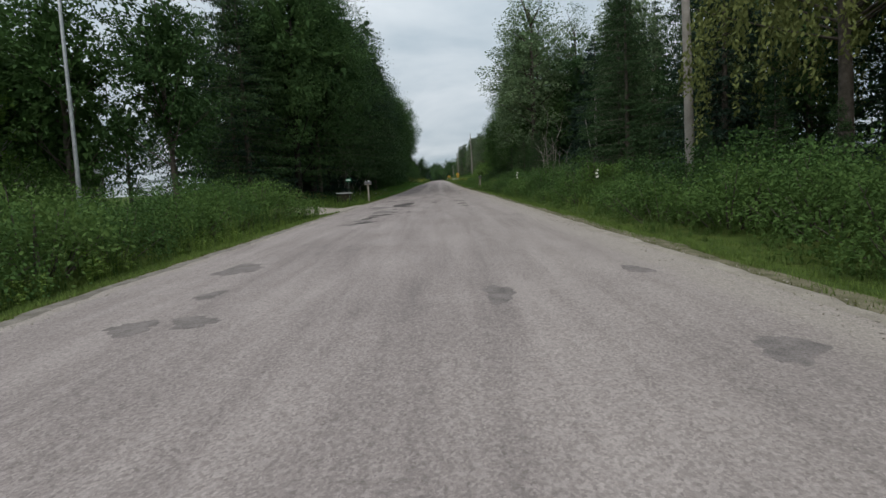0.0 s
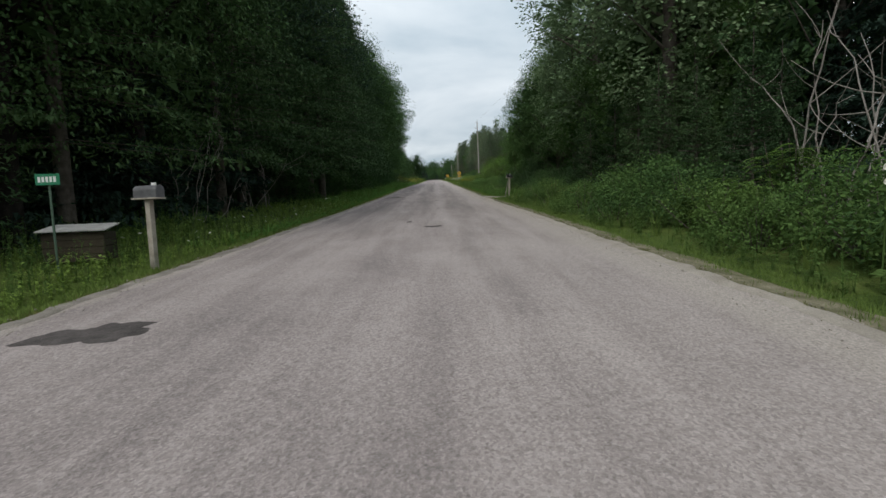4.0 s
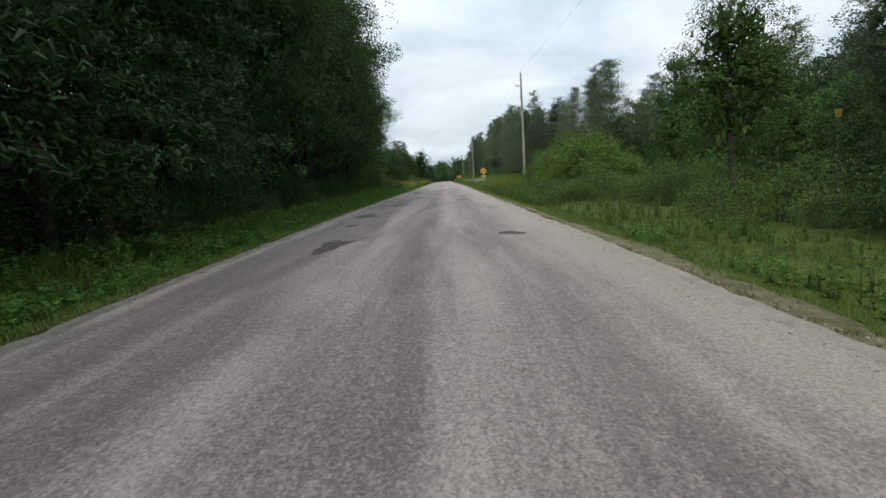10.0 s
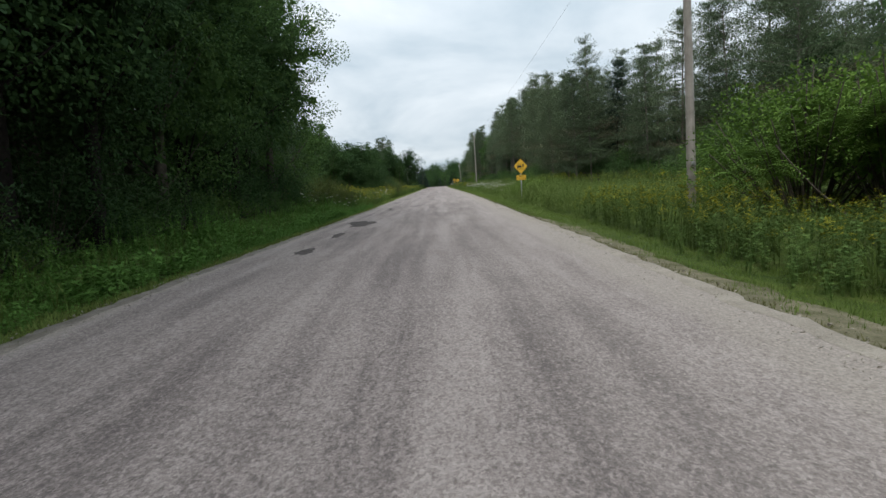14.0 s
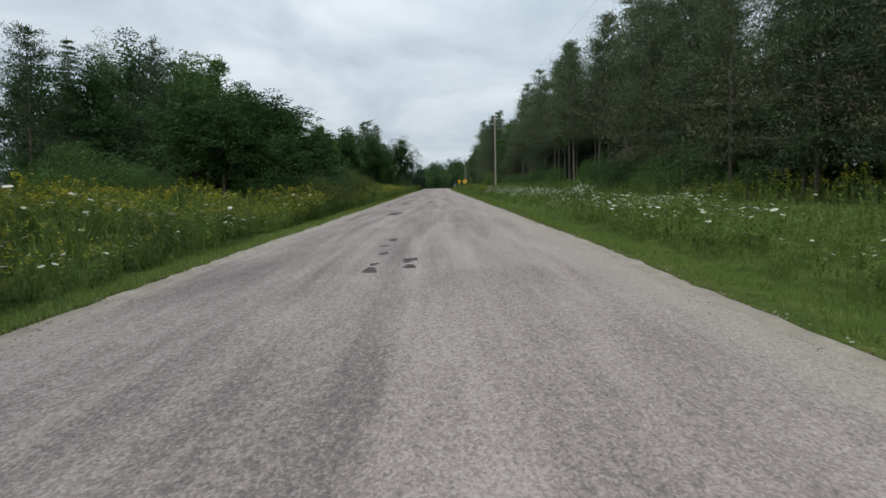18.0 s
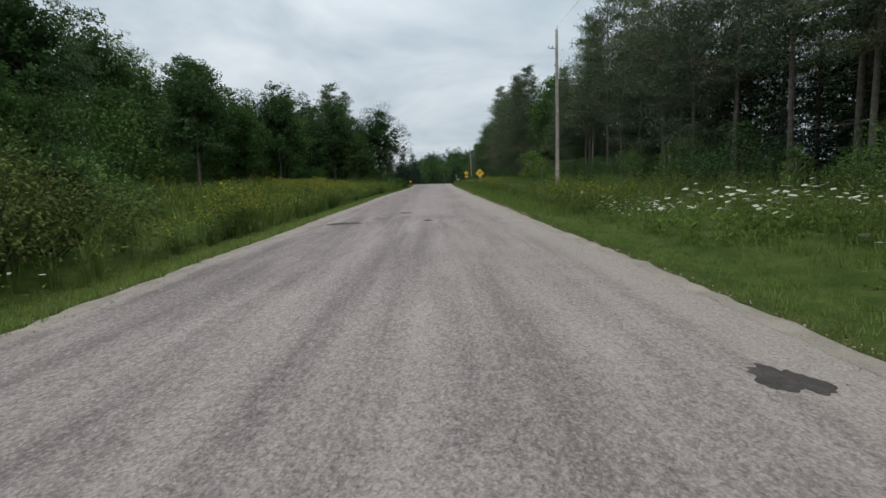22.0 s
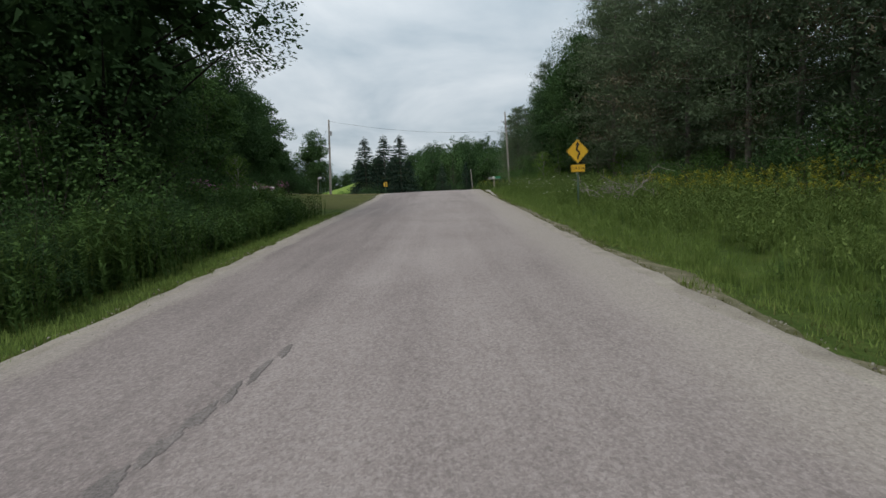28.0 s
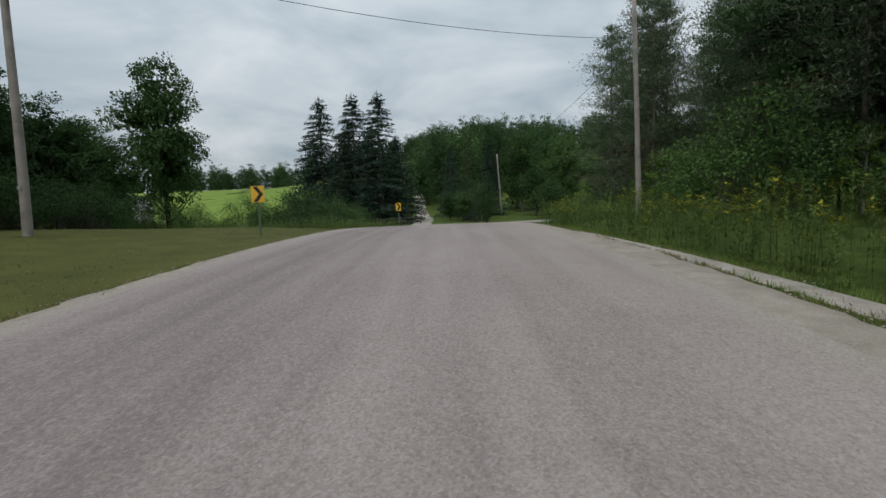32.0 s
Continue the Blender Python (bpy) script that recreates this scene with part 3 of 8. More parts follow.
def shoulder(name, side, mat, width, s0, s1, outer, label):
    s = np.arange(s0, s1, 0.25)
    cx, cy, a = centre_line(s)
    e = edge_r(s) if side > 0 else edge_l(s)
    w = np.interp(s, width[0], width[1]) + 0.03 * np.sin(s * 0.7 + side) + 0.03 * np.sin(s * 2.3) + 0.03 * np.sin(s * 5.7) + 0.12 * np.array([noise.noise((float(q) * 2.6, side * 3.0, 0.0)) for q in s])
    t = np.array([0, 0.25, 0.5, 0.75, 1.0])
    inner = np.maximum(w, 0.02)
    out_w = outer + np.array([0.09 * noise.noise((float(q) * 1.3, side * 7.0, 2.0)) + 0.12 * noise.noise((float(q) * 4.1, side * 5.0, 4.0)) for q in s])
    off = e[:, None] - side * inner[:, None] + side * (inner + out_w)[:, None] * t[None]
    X = cx[:, None] + off * np.cos(a)[:, None]
    Y = cy[:, None] - off * np.sin(a)[:, None]
    mid, half = ((edge_l(s) + edge_r(s)) / 2)[:, None], ((edge_r(s) - edge_l(s)) / 2)[:, None]
    Z = road_z(Y) + 0.035 * (1 - ((off - mid) / half) ** 2) - 0.012 + 0.012
    Z[:, 0] -= 0.010
    Z[:, -1] = np.minimum(Z[:, -1], road_z(Y[:, -1])) - 0.06
    return tagged(new(name, grid_mesh(name, X, Y, Z, mat)), label, "shoulder", kind="structure")


shoulder("shoulder_right", 1, M_GRAVEL, ([-30, 280, 400], [0.06, 0.06, 0.12]), -30, 385, 0.27, "sandy gravel shoulder along the road's edge")
shoulder("shoulder_wood", -1, M_DULLGRAVEL, ([-30, 400], [0.10, 0.10]), -30, 141, 0.24, "narrow dull gravel shoulder below the wood")
shoulder("shoulder_field", -1, M_GRAVEL, ([-30, 400], [0.04, 0.10]), 141, 385, 0.24, "narrow gravel shoulder along the road's edge")


def dirt_verge(s0, s1, inner, outer):
    """Bare trodden soil between the road's gravel and the grass."""
    s = np.arange(s0, s1, 0.2)
    n1 = np.array([noise.noise((float(q) * 0.35, 3.0, 8.0)) + 0.6 * noise.noise((float(q) * 1.7, 5.0, 1.0)) for q in s])
    w = (outer + 0.45 * n1) * np.clip(np.minimum(s - s0, s1 - s) / 4, 0.05, 1)
    t = np.linspace(0, 1, 6)
    X = edge_r(s)[:, None] + inner + np.maximum(w, 0.1)[:, None] * t[None]
    Y = np.repeat(s[:, None], 6, 1)
    Z = ground_z(X, Y) + 0.02 * np.array([0, 0.8, 1, 1, 0.8, 0])[None] - np.array([0.03, 0, 0, 0, 0, 0.03])[None]
    return tagged(new("dirt_verge", grid_mesh("dirt_verge", X, Y, Z, M_DIRT)), "dry olive dirt with thin grass beside the road", "verge", kind="structure")


dirt_verge(-20, 128, 0.12, 0.85)
dirt_verge(202, 280, 0.12, 0.5)


def track(name, pts, widths, mat, label, lift=0.03):
    """A gravel drive laid on the land along points."""
    pts = np.asarray(pts, float)
    n = 140
    u = np.linspace(0, len(pts) - 1, n)
    cx = np.interp(u, np.arange(len(pts)), pts[:, 0])
    cy = np.interp(u, np.arange(len(pts)), pts[:, 1])
    w = np.interp(u, np.arange(len(pts)), widths)
    d = unit(np.stack([np.gradient(cx), np.gradient(cy)], 1))
    t = np.linspace(-0.5, 0.5, 9)
    jit = 1 + 0.10 * np.sin(u * 7 + 1) + 0.08 * np.sin(u * 23) + 0.07 * np.sin(u * 61) + 0.05 * np.sin(u * 97)
    X = cx[:, None] + d[:, 1:2] * t[None] * (w * jit)[:, None]
    Y = cy[:, None] - d[:, 0:1] * t[None] * (w * jit)[:, None]
    Z = ground_z(X, Y) + lift + 0.03 * (1 - (2 * t[None]) ** 2)
    Z[:, [0, -1]] -= 0.045
    Z -= 0.09 * np.exp(-u * 9)[:, None]
    return tagged(new(name, grid_mesh(name, X, Y, Z, mat)), label, "driveway", kind="structure")


track("driveway_near", [(-4.3, 28.0), (-9, 28.6), (-16, 30.5), (-28, 36)], [7.5, 4.4, 3.6, 3.2], M_GRAVEL, "sandy gravel driveway leaving the road under trees", 0.05)
track("driveway_house", [(-4.9, 300.6), (-9, 301.3), (-20, 304), (-34, 312)], [6.4, 3.2, 2.5, 2.2], M_DRIVE, "pale gravel driveway with patches of grass", 0.012)
track("farm_track", [(-1.0, 334), (-2.6, 343), (-3.4, 370), (-7, 420)], [3.4, 2.6, 2.4, 2.2], M_PALE_GRAVEL, "pale gravel farm track between dark spruces", 0.05)
track("mailbox_path", [(3.35, 60.4), (3.9, 61.4), (4.5, 62.4), (5.1, 63.1)], [0.5, 0.9, 0.9, 0.5], M_GRAVEL, "trodden sandy patch beside a mailbox", 0.03)
track("gravel_pull_off", list(zip(STRIP_X, STRIP_Y)), STRIP_W, M_PALE_GRAVEL, "pale gravel strip behind a line of grass", 0.014)
track("sandy_shoulder", [(2.75, 281), (3.0, 285), (3.2, 292), (3.35, 298), (3.5, 304), (3.4, 309), (3.5, 314)], [0.3, 0.5, 0.8, 0.95, 0.9, 0.7, 0.3], M_GRAVEL, "sandy worn shoulder along the road", 0.034)

# mown lawn near the house and hayfield beyond
def sheet(name, x0, x1, y0, y1, nx, ny, mat, label, category, lift):
    u, v = np.meshgrid(np.linspace(0, 1, nx), np.linspace(0, 1, ny))
    Y = y0 + (y1 - y0) * v
    right = np.full_like(Y, x1) if abs(x1) > 8 else np.interp(Y, EDGE_Y, EDGE_L) - 0.12
    X = x0 + (right - x0) * u
    X = X + 0.5 * np.sin(Y * 0.8) * (u < 0.01)
    Z = ground_z(X, Y) + lift
    Z[:2] -= 0.15 * np.array([[1.0], [0.4]])
    return tagged(new(name, grid_mesh(name, X, Y, Z, mat)), label, category, kind="structure")


sheet("lawn", -30, -4, 276, 328, 30, 53, M_LAWN, "mown green lawn sloping up from the road", "lawn", 0.02)
M_HAY = mottled("pale_green_hayfield", (0.12, 0.19, 0.028), (0.17, 0.24, 0.045), 0.2, 8, 0.95, 0.3, 0, 0.3)
sheet("hayfield", -130, -34, 374, 470, 20, 20, M_HAY, "pale green mown hayfield beyond the house", "field", 0.12)
sheet("forest_floor_left", -31, -10.6, 34, 143, 22, 56, M_LITTER, "dark leaf litter under dense trees", "ground", 0.03)
sheet("forest_floor_right", 15.2, 36, 160, 318, 22, 80, M_LITTER, "dark needle litter under the pine wood", "ground", 0.03)


def ragged_disc(cx, cy, rx, ry, seed, n=44):
    r = np.random.default_rng(seed)
    a = np.linspace(0, 2 * np.pi, n, endpoint=False)
    k = 1 + 0.22 * np.sin(2 * a + r.uniform(0, 6)) + 0.16 * np.sin(3 * a + r.uniform(0, 6)) + 0.09 * np.sin(7 * a + r.uniform(0, 6)) + 0.06 * np.sin(13 * a + r.uniform(0, 6)) + r.normal(0, 0.04, n)
    return cx + rx * k * np.cos(a), cy + ry * k * np.sin(a)


def potholes(places):
    """Filled potholes (0), worn patches (1) and sandy ones (2), each a thin ragged sheet on the road."""
    for hx, hy, rx, ry, sort in places:
        ex, ey = ragged_disc(hx, hy, rx * 1.08, ry * 1.08, int(hy * 10 + hx * 100) % 9973)
        P, F = [(hx, hy, surface_z(hx, hy) + 0.004)], []
        n = len(ex)
        for ring, lift in ((0.6, 0.0045), (0.94, 0.006), (1.0, 0.0015)):
            P += [(hx + (x - hx) * ring, hy + (y - hy) * ring, surface_z(hx + (x - hx) * ring, hy + (y - hy) * ring) + lift) for x, y in zip(ex, ey)]
        tri = [(0, 1 + k, 1 + (k + 1) % n) for k in range(n)]
        quad = [(1 + q * n + k, 1 + (q + 1) * n + k, 1 + (q + 1) * n + (k + 1) % n, 1 + q * n + (k + 1) % n) for q in range(2) for k in range(n)]
        mt = (M_PATCH, M_DAMP, M_SANDPATCH)[sort]
        me = mesh_np("road_patch", P, [np.array(tri), np.array(quad)], mt)
        part("road_patch", me, mt, road_new if hy > 205.5 else road_old, ("dark asphalt-filled pothole", "grey worn patch", "pale sandy patch")[sort])


# before the first driveway
potholes((
    (-2.9, 18.3, 0.22, 0.28, 0), (-2.75, 19.0, 0.26, 0.24, 0), (-2.75, 19.8, 0.22, 0.26, 0), (-2.35, 20.0, 0.28, 0.3, 0),
    (-2.75, 16.6, 0.36, 0.30, 0), (-2.95, 17.4, 0.3, 0.4, 1), (-3.2, 16.1, 0.3, 0.3, 1), (-1.45, 21.0, 0.1, 0.22, 0),
    (-2.1, 21.3, 0.12, 0.3, 0), (-2.7, 21.8, 0.4, 0.9, 1),
))
# beside the first driveway
potholes((
    (2.62, 3.5, 0.22, 0.27, 1), (-3.44, 5, 0.28, 0.21, 1), (-2.81, 5.1, 0.26, 0.2, 1), (0.66, 5.6, 0.2, 0.33, 1), (-3.26, 6.4, 0.17, 0.21, 1), (2.76, 6.6, 0.18, 0.22, 1),
    (-3.69, 8.4, 0.41, 0.42, 1), (-2.26, 23.2, 0.12, 0.16, 0), (1.22, 23.2, 0.16, 0.14, 0), (1.2, 23.7, 0.11, 0.11, 2), (1.27, 24.3, 0.12, 0.13, 2), (-3.26, 24.4, 0.24, 0.33, 1),
    (-3.33, 25.5, 0.61, 0.64, 1), (1.18, 25.6, 0.2, 0.35, 0), (-2.13, 25.8, 0.56, 0.69, 0), (-2.09, 27.5, 0.59, 0.91, 0), (-0.35, 28, 0.14, 0.2, 0), (1.18, 28.4, 0.25, 0.2, 0),
))
# beside the first driveway
potholes((
    (-1.87, 28.8, 0.28, 0.27, 0), (-3.54, 32.5, 0.46, 0.35, 0),
))
# along the dark stretch
potholes((
    (-0.12, 41.5, 0.2, 0.24, 0), (-0.92, 43.2, 0.1, 0.16, 0), (-1.92, 56.4, 0.27, 0.32, 1), (0.02, 57, 0.19, 0.24, 0), (1.02, 63.4, 0.12, 0.15, 2), (-3.16, 63.8, 0.56, 0.7, 0),
    (-3.32, 64, 0.54, 0.45, 0), (-3.32, 65.9, 0.37, 0.29, 0), (-1.23, 67.2, 0.11, 0.13, 2), (-3.44, 71.2, 0.28, 0.28, 0), (-2.76, 83.2, 0.31, 0.89, 0), (-2.56, 83.7, 0.28, 0.24, 0),
    (1.6, 84.0, 0.28, 0.32, 0), (-2.83, 84.7, 0.89, 0.77, 1), (-3.26, 88.2, 0.21, 0.2, 0), (-3.42, 92, 0.39, 0.54, 0), (-3.45, 92.9, 0.34, 0.45, 0), (-2.85, 100.1, 0.52, 0.30, 0), (-3.4, 99.6, 0.22, 0.16, 0), (-1.95, 100.25, 0.34, 0.10, 0),
))
# past the wood
potholes((
    (0.99, 102.2, 0.09, 0.07, 2), (0.93, 103, 0.25, 0.37, 0), (1.31, 104, 0.25, 0.22, 0), (-2.25, 107.5, 0.27, 0.33, 0), (1.35, 108.8, 0.23, 0.26, 0), (-3.3, 119.2, 0.23, 0.42, 0),
    (-3.26, 122.7, 0.18, 0.53, 0), (-3.2, 126.9, 0.52, 1.2, 0), (-2.86, 135.2, 0.16, 0.21, 1), (-2.86, 135.7, 0.24, 0.27, 1), (-2.93, 136, 0.13, 0.19, 0), (-0.49, 136.1, 0.16, 0.16, 0),
    (-3.04, 136.6, 0.1, 0.12, 0), (-3.12, 137.3, 0.18, 0.28, 0), (-3.2, 138, 0.12, 0.18, 0),
))
# between field and pines
potholes((
    (-1.18, 154.7, 0.13, 0.21, 0), (-0.53, 155, 0.12, 0.15, 0), (-1.19, 155.3, 0.065, 0.14, 0), (-0.57, 155.7, 0.12, 0.24, 0), (-1.17, 156.6, 0.085, 0.16, 0), (-1.29, 157.8, 0.098, 0.1, 0),
    (-1.2, 159, 0.12, 0.22, 0), (-2.15, 169.9, 0.34, 0.85, 0), (-0.15, 174.8, 0.13, 0.13, 1), (-0.08, 176.5, 0.16, 0.29, 0), (-2.45, 179.9, 0.26, 0.4, 0), (-0.61, 182.4, 0.17, 0.57, 0),
    (-2.4, 182.3, 0.24, 1.15, 0), (2.4, 190.8, 0.17, 0.24, 0),
))
# on the newer surface
potholes((
    (-3.07, 203, 0.42, 0.42, 0), (-0.29, 203.3, 0.14, 0.21, 0), (-1.97, 204.4, 0.31, 0.32, 1), (-1.26, 206.8, 0.18, 0.31, 0), (-1.68, 257.1, 0.06, 0.15, 1), (-1.61, 257.4, 0.05, 0.17, 1), (-1.55, 257.75, 0.05, 0.16, 1), (-1.49, 258.05, 0.04, 0.14, 1),
    (-1.43, 258.4, 0.04, 0.17, 1), (-1.36, 258.8, 0.03, 0.16, 1), (-1.75, 256.8, 0.07, 0.16, 1),
))

# ---- trees ----
def tree_thing(name, pieces, label, category, height):
    """A template tree: an empty with its trunk and crown, kept far below until it is placed."""
    root = new(name)
    root.empty_display_size = 0.2
    for pname, me in pieces:
        ob = part(pname, me, None, root)
        if pname == "stem":
            tagged(ob, "many thin bare stems", kind="stuff")
    tagged(root, label, category)
    return root


def limb_points(p0, d, length, r, bend=0.25, n=5):
    t = np.linspace(0, 1, n)[:, None]
    side = unit(r.normal(0, 1, 3))
    return p0 + d * length * t + side * bend * length * t**2 * 0.5 + np.array([0, 0, 1.0]) * 0.12 * length * t**2


def broadleaf_meshes(seed, H, R, base, n_leaf, leaf, mats, clumps=70, bark=None, lean=0.0, slim=False, kite=True, core=9):
    r = np.random.default_rng(seed)
    k = 9
    t = np.linspace(0, 1, k)
    top = H * 0.86
    axis = np.stack([lean * H * t**2 + 0.12 * np.cumsum(r.normal(0, 1, k)) * t, 0.12 * np.cumsum(r.normal(0, 1, k)) * t, top * t], 1)
    r0 = 0.011 * H + 0.03
    wood = [tube(axis, r0 * (1 - 0.9 * t) + 0.012, 7)]
    crown_c = np.array([lean * H * 0.4, 0, base + (H - base) * 0.5])
    half = (H - base) * 0.5
    C = []
    while len(C) < clumps:
        p = r.normal(0, 1, 3)
        p = p / np.linalg.norm(p) * r.uniform(0.35, 1.0) ** 0.6
        zz = p[2]
        taper = 1.0 if not slim else 0.75
        w = R * (1.0 - 0.45 * max(zz, 0) - 0.22 * max(-zz, 0)) * taper
        w *= 1 + 0.28 * noise.noise((p[0] * 1.7 + seed, p[1] * 1.7, zz * 2.2))
        C.append(crown_c + [p[0] * w, p[1] * w, zz * half])
    C = np.array(C)
    for c in C[:: max(1, clumps // 26)]:
        z0 = np.clip(c[2] - 0.55 * np.hypot(c[0] - crown_c[0], c[1]) - r.uniform(0.2, 1.0), base * 0.55, top * 0.95)
        p0 = np.array([np.interp(z0, axis[:, 2], axis[:, 0]), np.interp(z0, axis[:, 2], axis[:, 1]), z0])
        v = c - p0
        wood.append(tube(limb_points(p0, unit(v), np.linalg.norm(v), r, 0.18)[::2], np.linspace(0.028 * H / 10 + 0.02, 0.008, 5)[::2], 4))
    per = r.multinomial(n_leaf, r.dirichlet(np.ones(clumps) * 6))
    cen, outw = [], []
    size = 0.17 * R + 0.30
    for c, m in zip(C, per):
        q = unit(r.normal(0, 1, (m, 3))) * (r.uniform(0.25, 1, (m, 1)) ** 0.5) * size * r.uniform(0.75, 1.25) * [1, 1, 0.6]
        cen.append(c + q)
        outw.append(unit(c - crown_c) * 0.6 + unit(q) * 0.6)
    cen = np.concatenate(cen)
    ok = cen[:, 2] > base * 0.35
    CC = np.repeat(C, core * 2, 0)
    CC = crown_c + (CC - crown_c) * r.uniform(0.40, 0.84, (len(CC), 1)) + r.normal(0, size * 0.2, CC.shape) * [1, 1, 0.6]
    CC = CC[CC[:, 2] > base * 0.5]
    WV, WF = merge(wood)
    return [("trunk", mesh_np("broadleaf_wood", WV, WF, bark or M_BARK, smooth=True)), ("crown", crown_mesh("broadleaf_crown", cen[ok], np.concatenate(outw)[ok], leaf, 0.6, r, 0.25, kite, CC, unit(CC - crown_c), size * 0.5, mats))]


def pine_meshes(seed, H, R, base, n_leaf, mats, needle=0.26, bark=None, core=7):
    """A pine: straight trunk, tiers of limbs with plates of needles, browned boughs and dead twigs below."""
    r = np.random.default_rng(seed)
    t = np.linspace(0, 1, 8)
    axis = np.stack([0.10 * np.cumsum(r.normal(0, 1, 8)) * t, 0.10 * np.cumsum(r.normal(0, 1, 8)) * t, H * 0.97 * t], 1)
    wood = [tube(axis, (0.0068 * H + 0.015) * (1 - 0.92 * t) + 0.012, 7)]
    cen, outw, idx, core_c, core_o = [], [], [], [], []
    z = base * 0.35
    limbs = []
    while z < H * 0.97:
        f = (z - base) / (H - base)
        dead = f < 0
        a0 = r.uniform(0, 6.28)
        for j in range(3 if dead else 6):
            if dead and r.random() < 0.35:
                continue
            a = a0 + j * 1.05 + r.normal(0, 0.25)
            prof = (0.6 + 0.4 * min(1, f * 4)) * (1 - max(f, 0)) ** 0.62 + 0.08 if not dead else r.uniform(0.25, 0.55)
            L = R * prof * r.uniform(0.6, 1.25)
            up = -0.12 + 0.55 * max(f, 0) if not dead else -0.18
            limbs.append((min(z + r.uniform(-0.55, 0.55) * H / 18, H * 0.96), np.array([math.cos(a), math.sin(a), up + r.normal(0, 0.12)]), L, f))
        z += r.uniform(0.75, 1.1) * H / 18
    total = sum(b[2] for b in limbs if b[3] >= 0)
    for z0, d, L, f in limbs:
        p0 = np.array([np.interp(z0, axis[:, 2], axis[:, 0]), np.interp(z0, axis[:, 2], axis[:, 1]), z0])
        pts = limb_points(p0, unit(d), L, r, 0.12)
        wood.append(tube(pts[::2], np.linspace(0.035 if f >= 0 else 0.018, 0.006, 3), 3))
        if f < 0:
            continue
        m = int(n_leaf * L / total)
        u = r.uniform(0.18, 1.05, m) ** 0.8
        base_p = np.stack([np.interp(u, np.linspace(0, 1, 5), pts[:, i]) for i in range(3)], 1)
        spread = 0.10 + 0.20 * L * (0.4 + 0.6 * u)[:, None]
        q = r.normal(0, 1, (m, 3)) * spread * [1, 1, 0.42]
        cen.append(base_p + q)
        outw.append(np.tile(unit(d), (m, 1)) * 0.6 + unit(q) * 0.5 + [0, 0, 0.45])
        brown = 1 if len(mats) > 1 and f < 0.30 and r.random() < 0.2 else 0
        idx.append(np.full(m, brown))
        k = core
        u = r.uniform(0.15, 0.8, k)
        core_c.append(np.stack([np.interp(u, np.linspace(0, 1, 5), pts[:, i]) for i in range(3)], 1) + r.normal(0, 0.12, (k, 3)))
        core_o.append(np.tile(unit(d), (k, 1)))
    WV, WF = merge(wood)
    crown = crown_mesh("pine_crown", np.concatenate(cen), np.concatenate(outw), needle, 0.30, r, -0.05, False, np.concatenate(core_c), np.concatenate(core_o), needle * 1.3, mats, np.concatenate(idx), 0, 0.4)
    return [("trunk", mesh_np("pine_wood", WV, WF, bark or M_PINEBARK, smooth=True)), ("crown", crown)]


def spruce_meshes(seed, H, R, base, n_leaf, mats, needle=0.42, droop=0.5, full=0.9, core=3, ratio=0.34):
    """A dense cone of drooping boughs."""
    r = np.random.default_rng(seed)
    t = np.linspace(0, 1, 6)
    axis = np.stack([0 * t, 0 * t, H * 0.985 * t], 1)
    wood = [tube(axis, (0.010 * H + 0.02) * (1 - 0.94 * t) + 0.01, 7)]
    cen, outw, boughs, core_c, core_o = [], [], [], [], []
    z = base
    while z < H * 0.985:
        f = (z - base) / (H - base)
        for j in range(6):
            a = r.uniform(0, 2 * np.pi)
            L = R * (1 - f) ** full * r.uniform(0.72, 1.15) + 0.12
            boughs.append((z + r.uniform(-0.15, 0.15), a, L))
        z += 0.38 * H / 12
    total = sum(b[2] ** 1.3 for b in boughs)
    for z0, a, L in boughs:
        u5 = np.linspace(0, 1, 5)
        h = np.array([math.cos(a), math.sin(a), 0.0])
        pts = np.array([0, 0, z0]) + h * (L * u5)[:, None] + np.array([0, 0, 1.0]) * (L * (0.18 * u5 - droop * u5**2 + 0.18 * u5**4))[:, None]
        if L > 0.35 * R:
            wood.append(tube(pts[:4:3], [0.026, 0.010], 3))
        m = max(3, int(n_leaf * L**1.3 / total))
        u = r.uniform(0.08, 1.05, m) ** 0.75
        bp = np.stack([np.interp(u, u5, pts[:, i]) for i in range(3)], 1)
        side = np.array([-h[1], h[0], 0])
        wd = (0.34 * L * (1.1 - u) + 0.10) * r.normal(0, 1, m)
        bp = bp + side * wd[:, None] + np.array([0, 0, -1.0]) * (np.abs(wd) * 0.35 + np.abs(r.normal(0, 0.09, m)))[:, None]
        cen.append(bp)
        outw.append(np.tile(h, (m, 1)) * 0.8 + side * np.sign(wd)[:, None] * 0.5 + [0, 0, -0.25])
        k = core * 14 if L > 0.5 else 1
        u = r.uniform(0.05, 0.72, k)
        core_c.append(np.stack([np.interp(u, u5, pts[:, i]) for i in range(3)], 1) + side * (r.normal(0, 0.16 * L, k))[:, None] - [0, 0, 0.15])
        core_o.append(np.tile(h, (k, 1)) * 0.5 + [0, 0, -0.9])
    WV, WF = merge(wood)
    crown = crown_mesh("spruce_crown", np.concatenate(cen), np.concatenate(outw), needle, ratio, r, 0.1, False, np.concatenate(core_c), np.concatenate(core_o), 0.045 * R, mats, None, 0, 0.36)
    return [("trunk", mesh_np("spruce_wood", WV, WF, M_BARK, smooth=True)), ("crown", crown)]


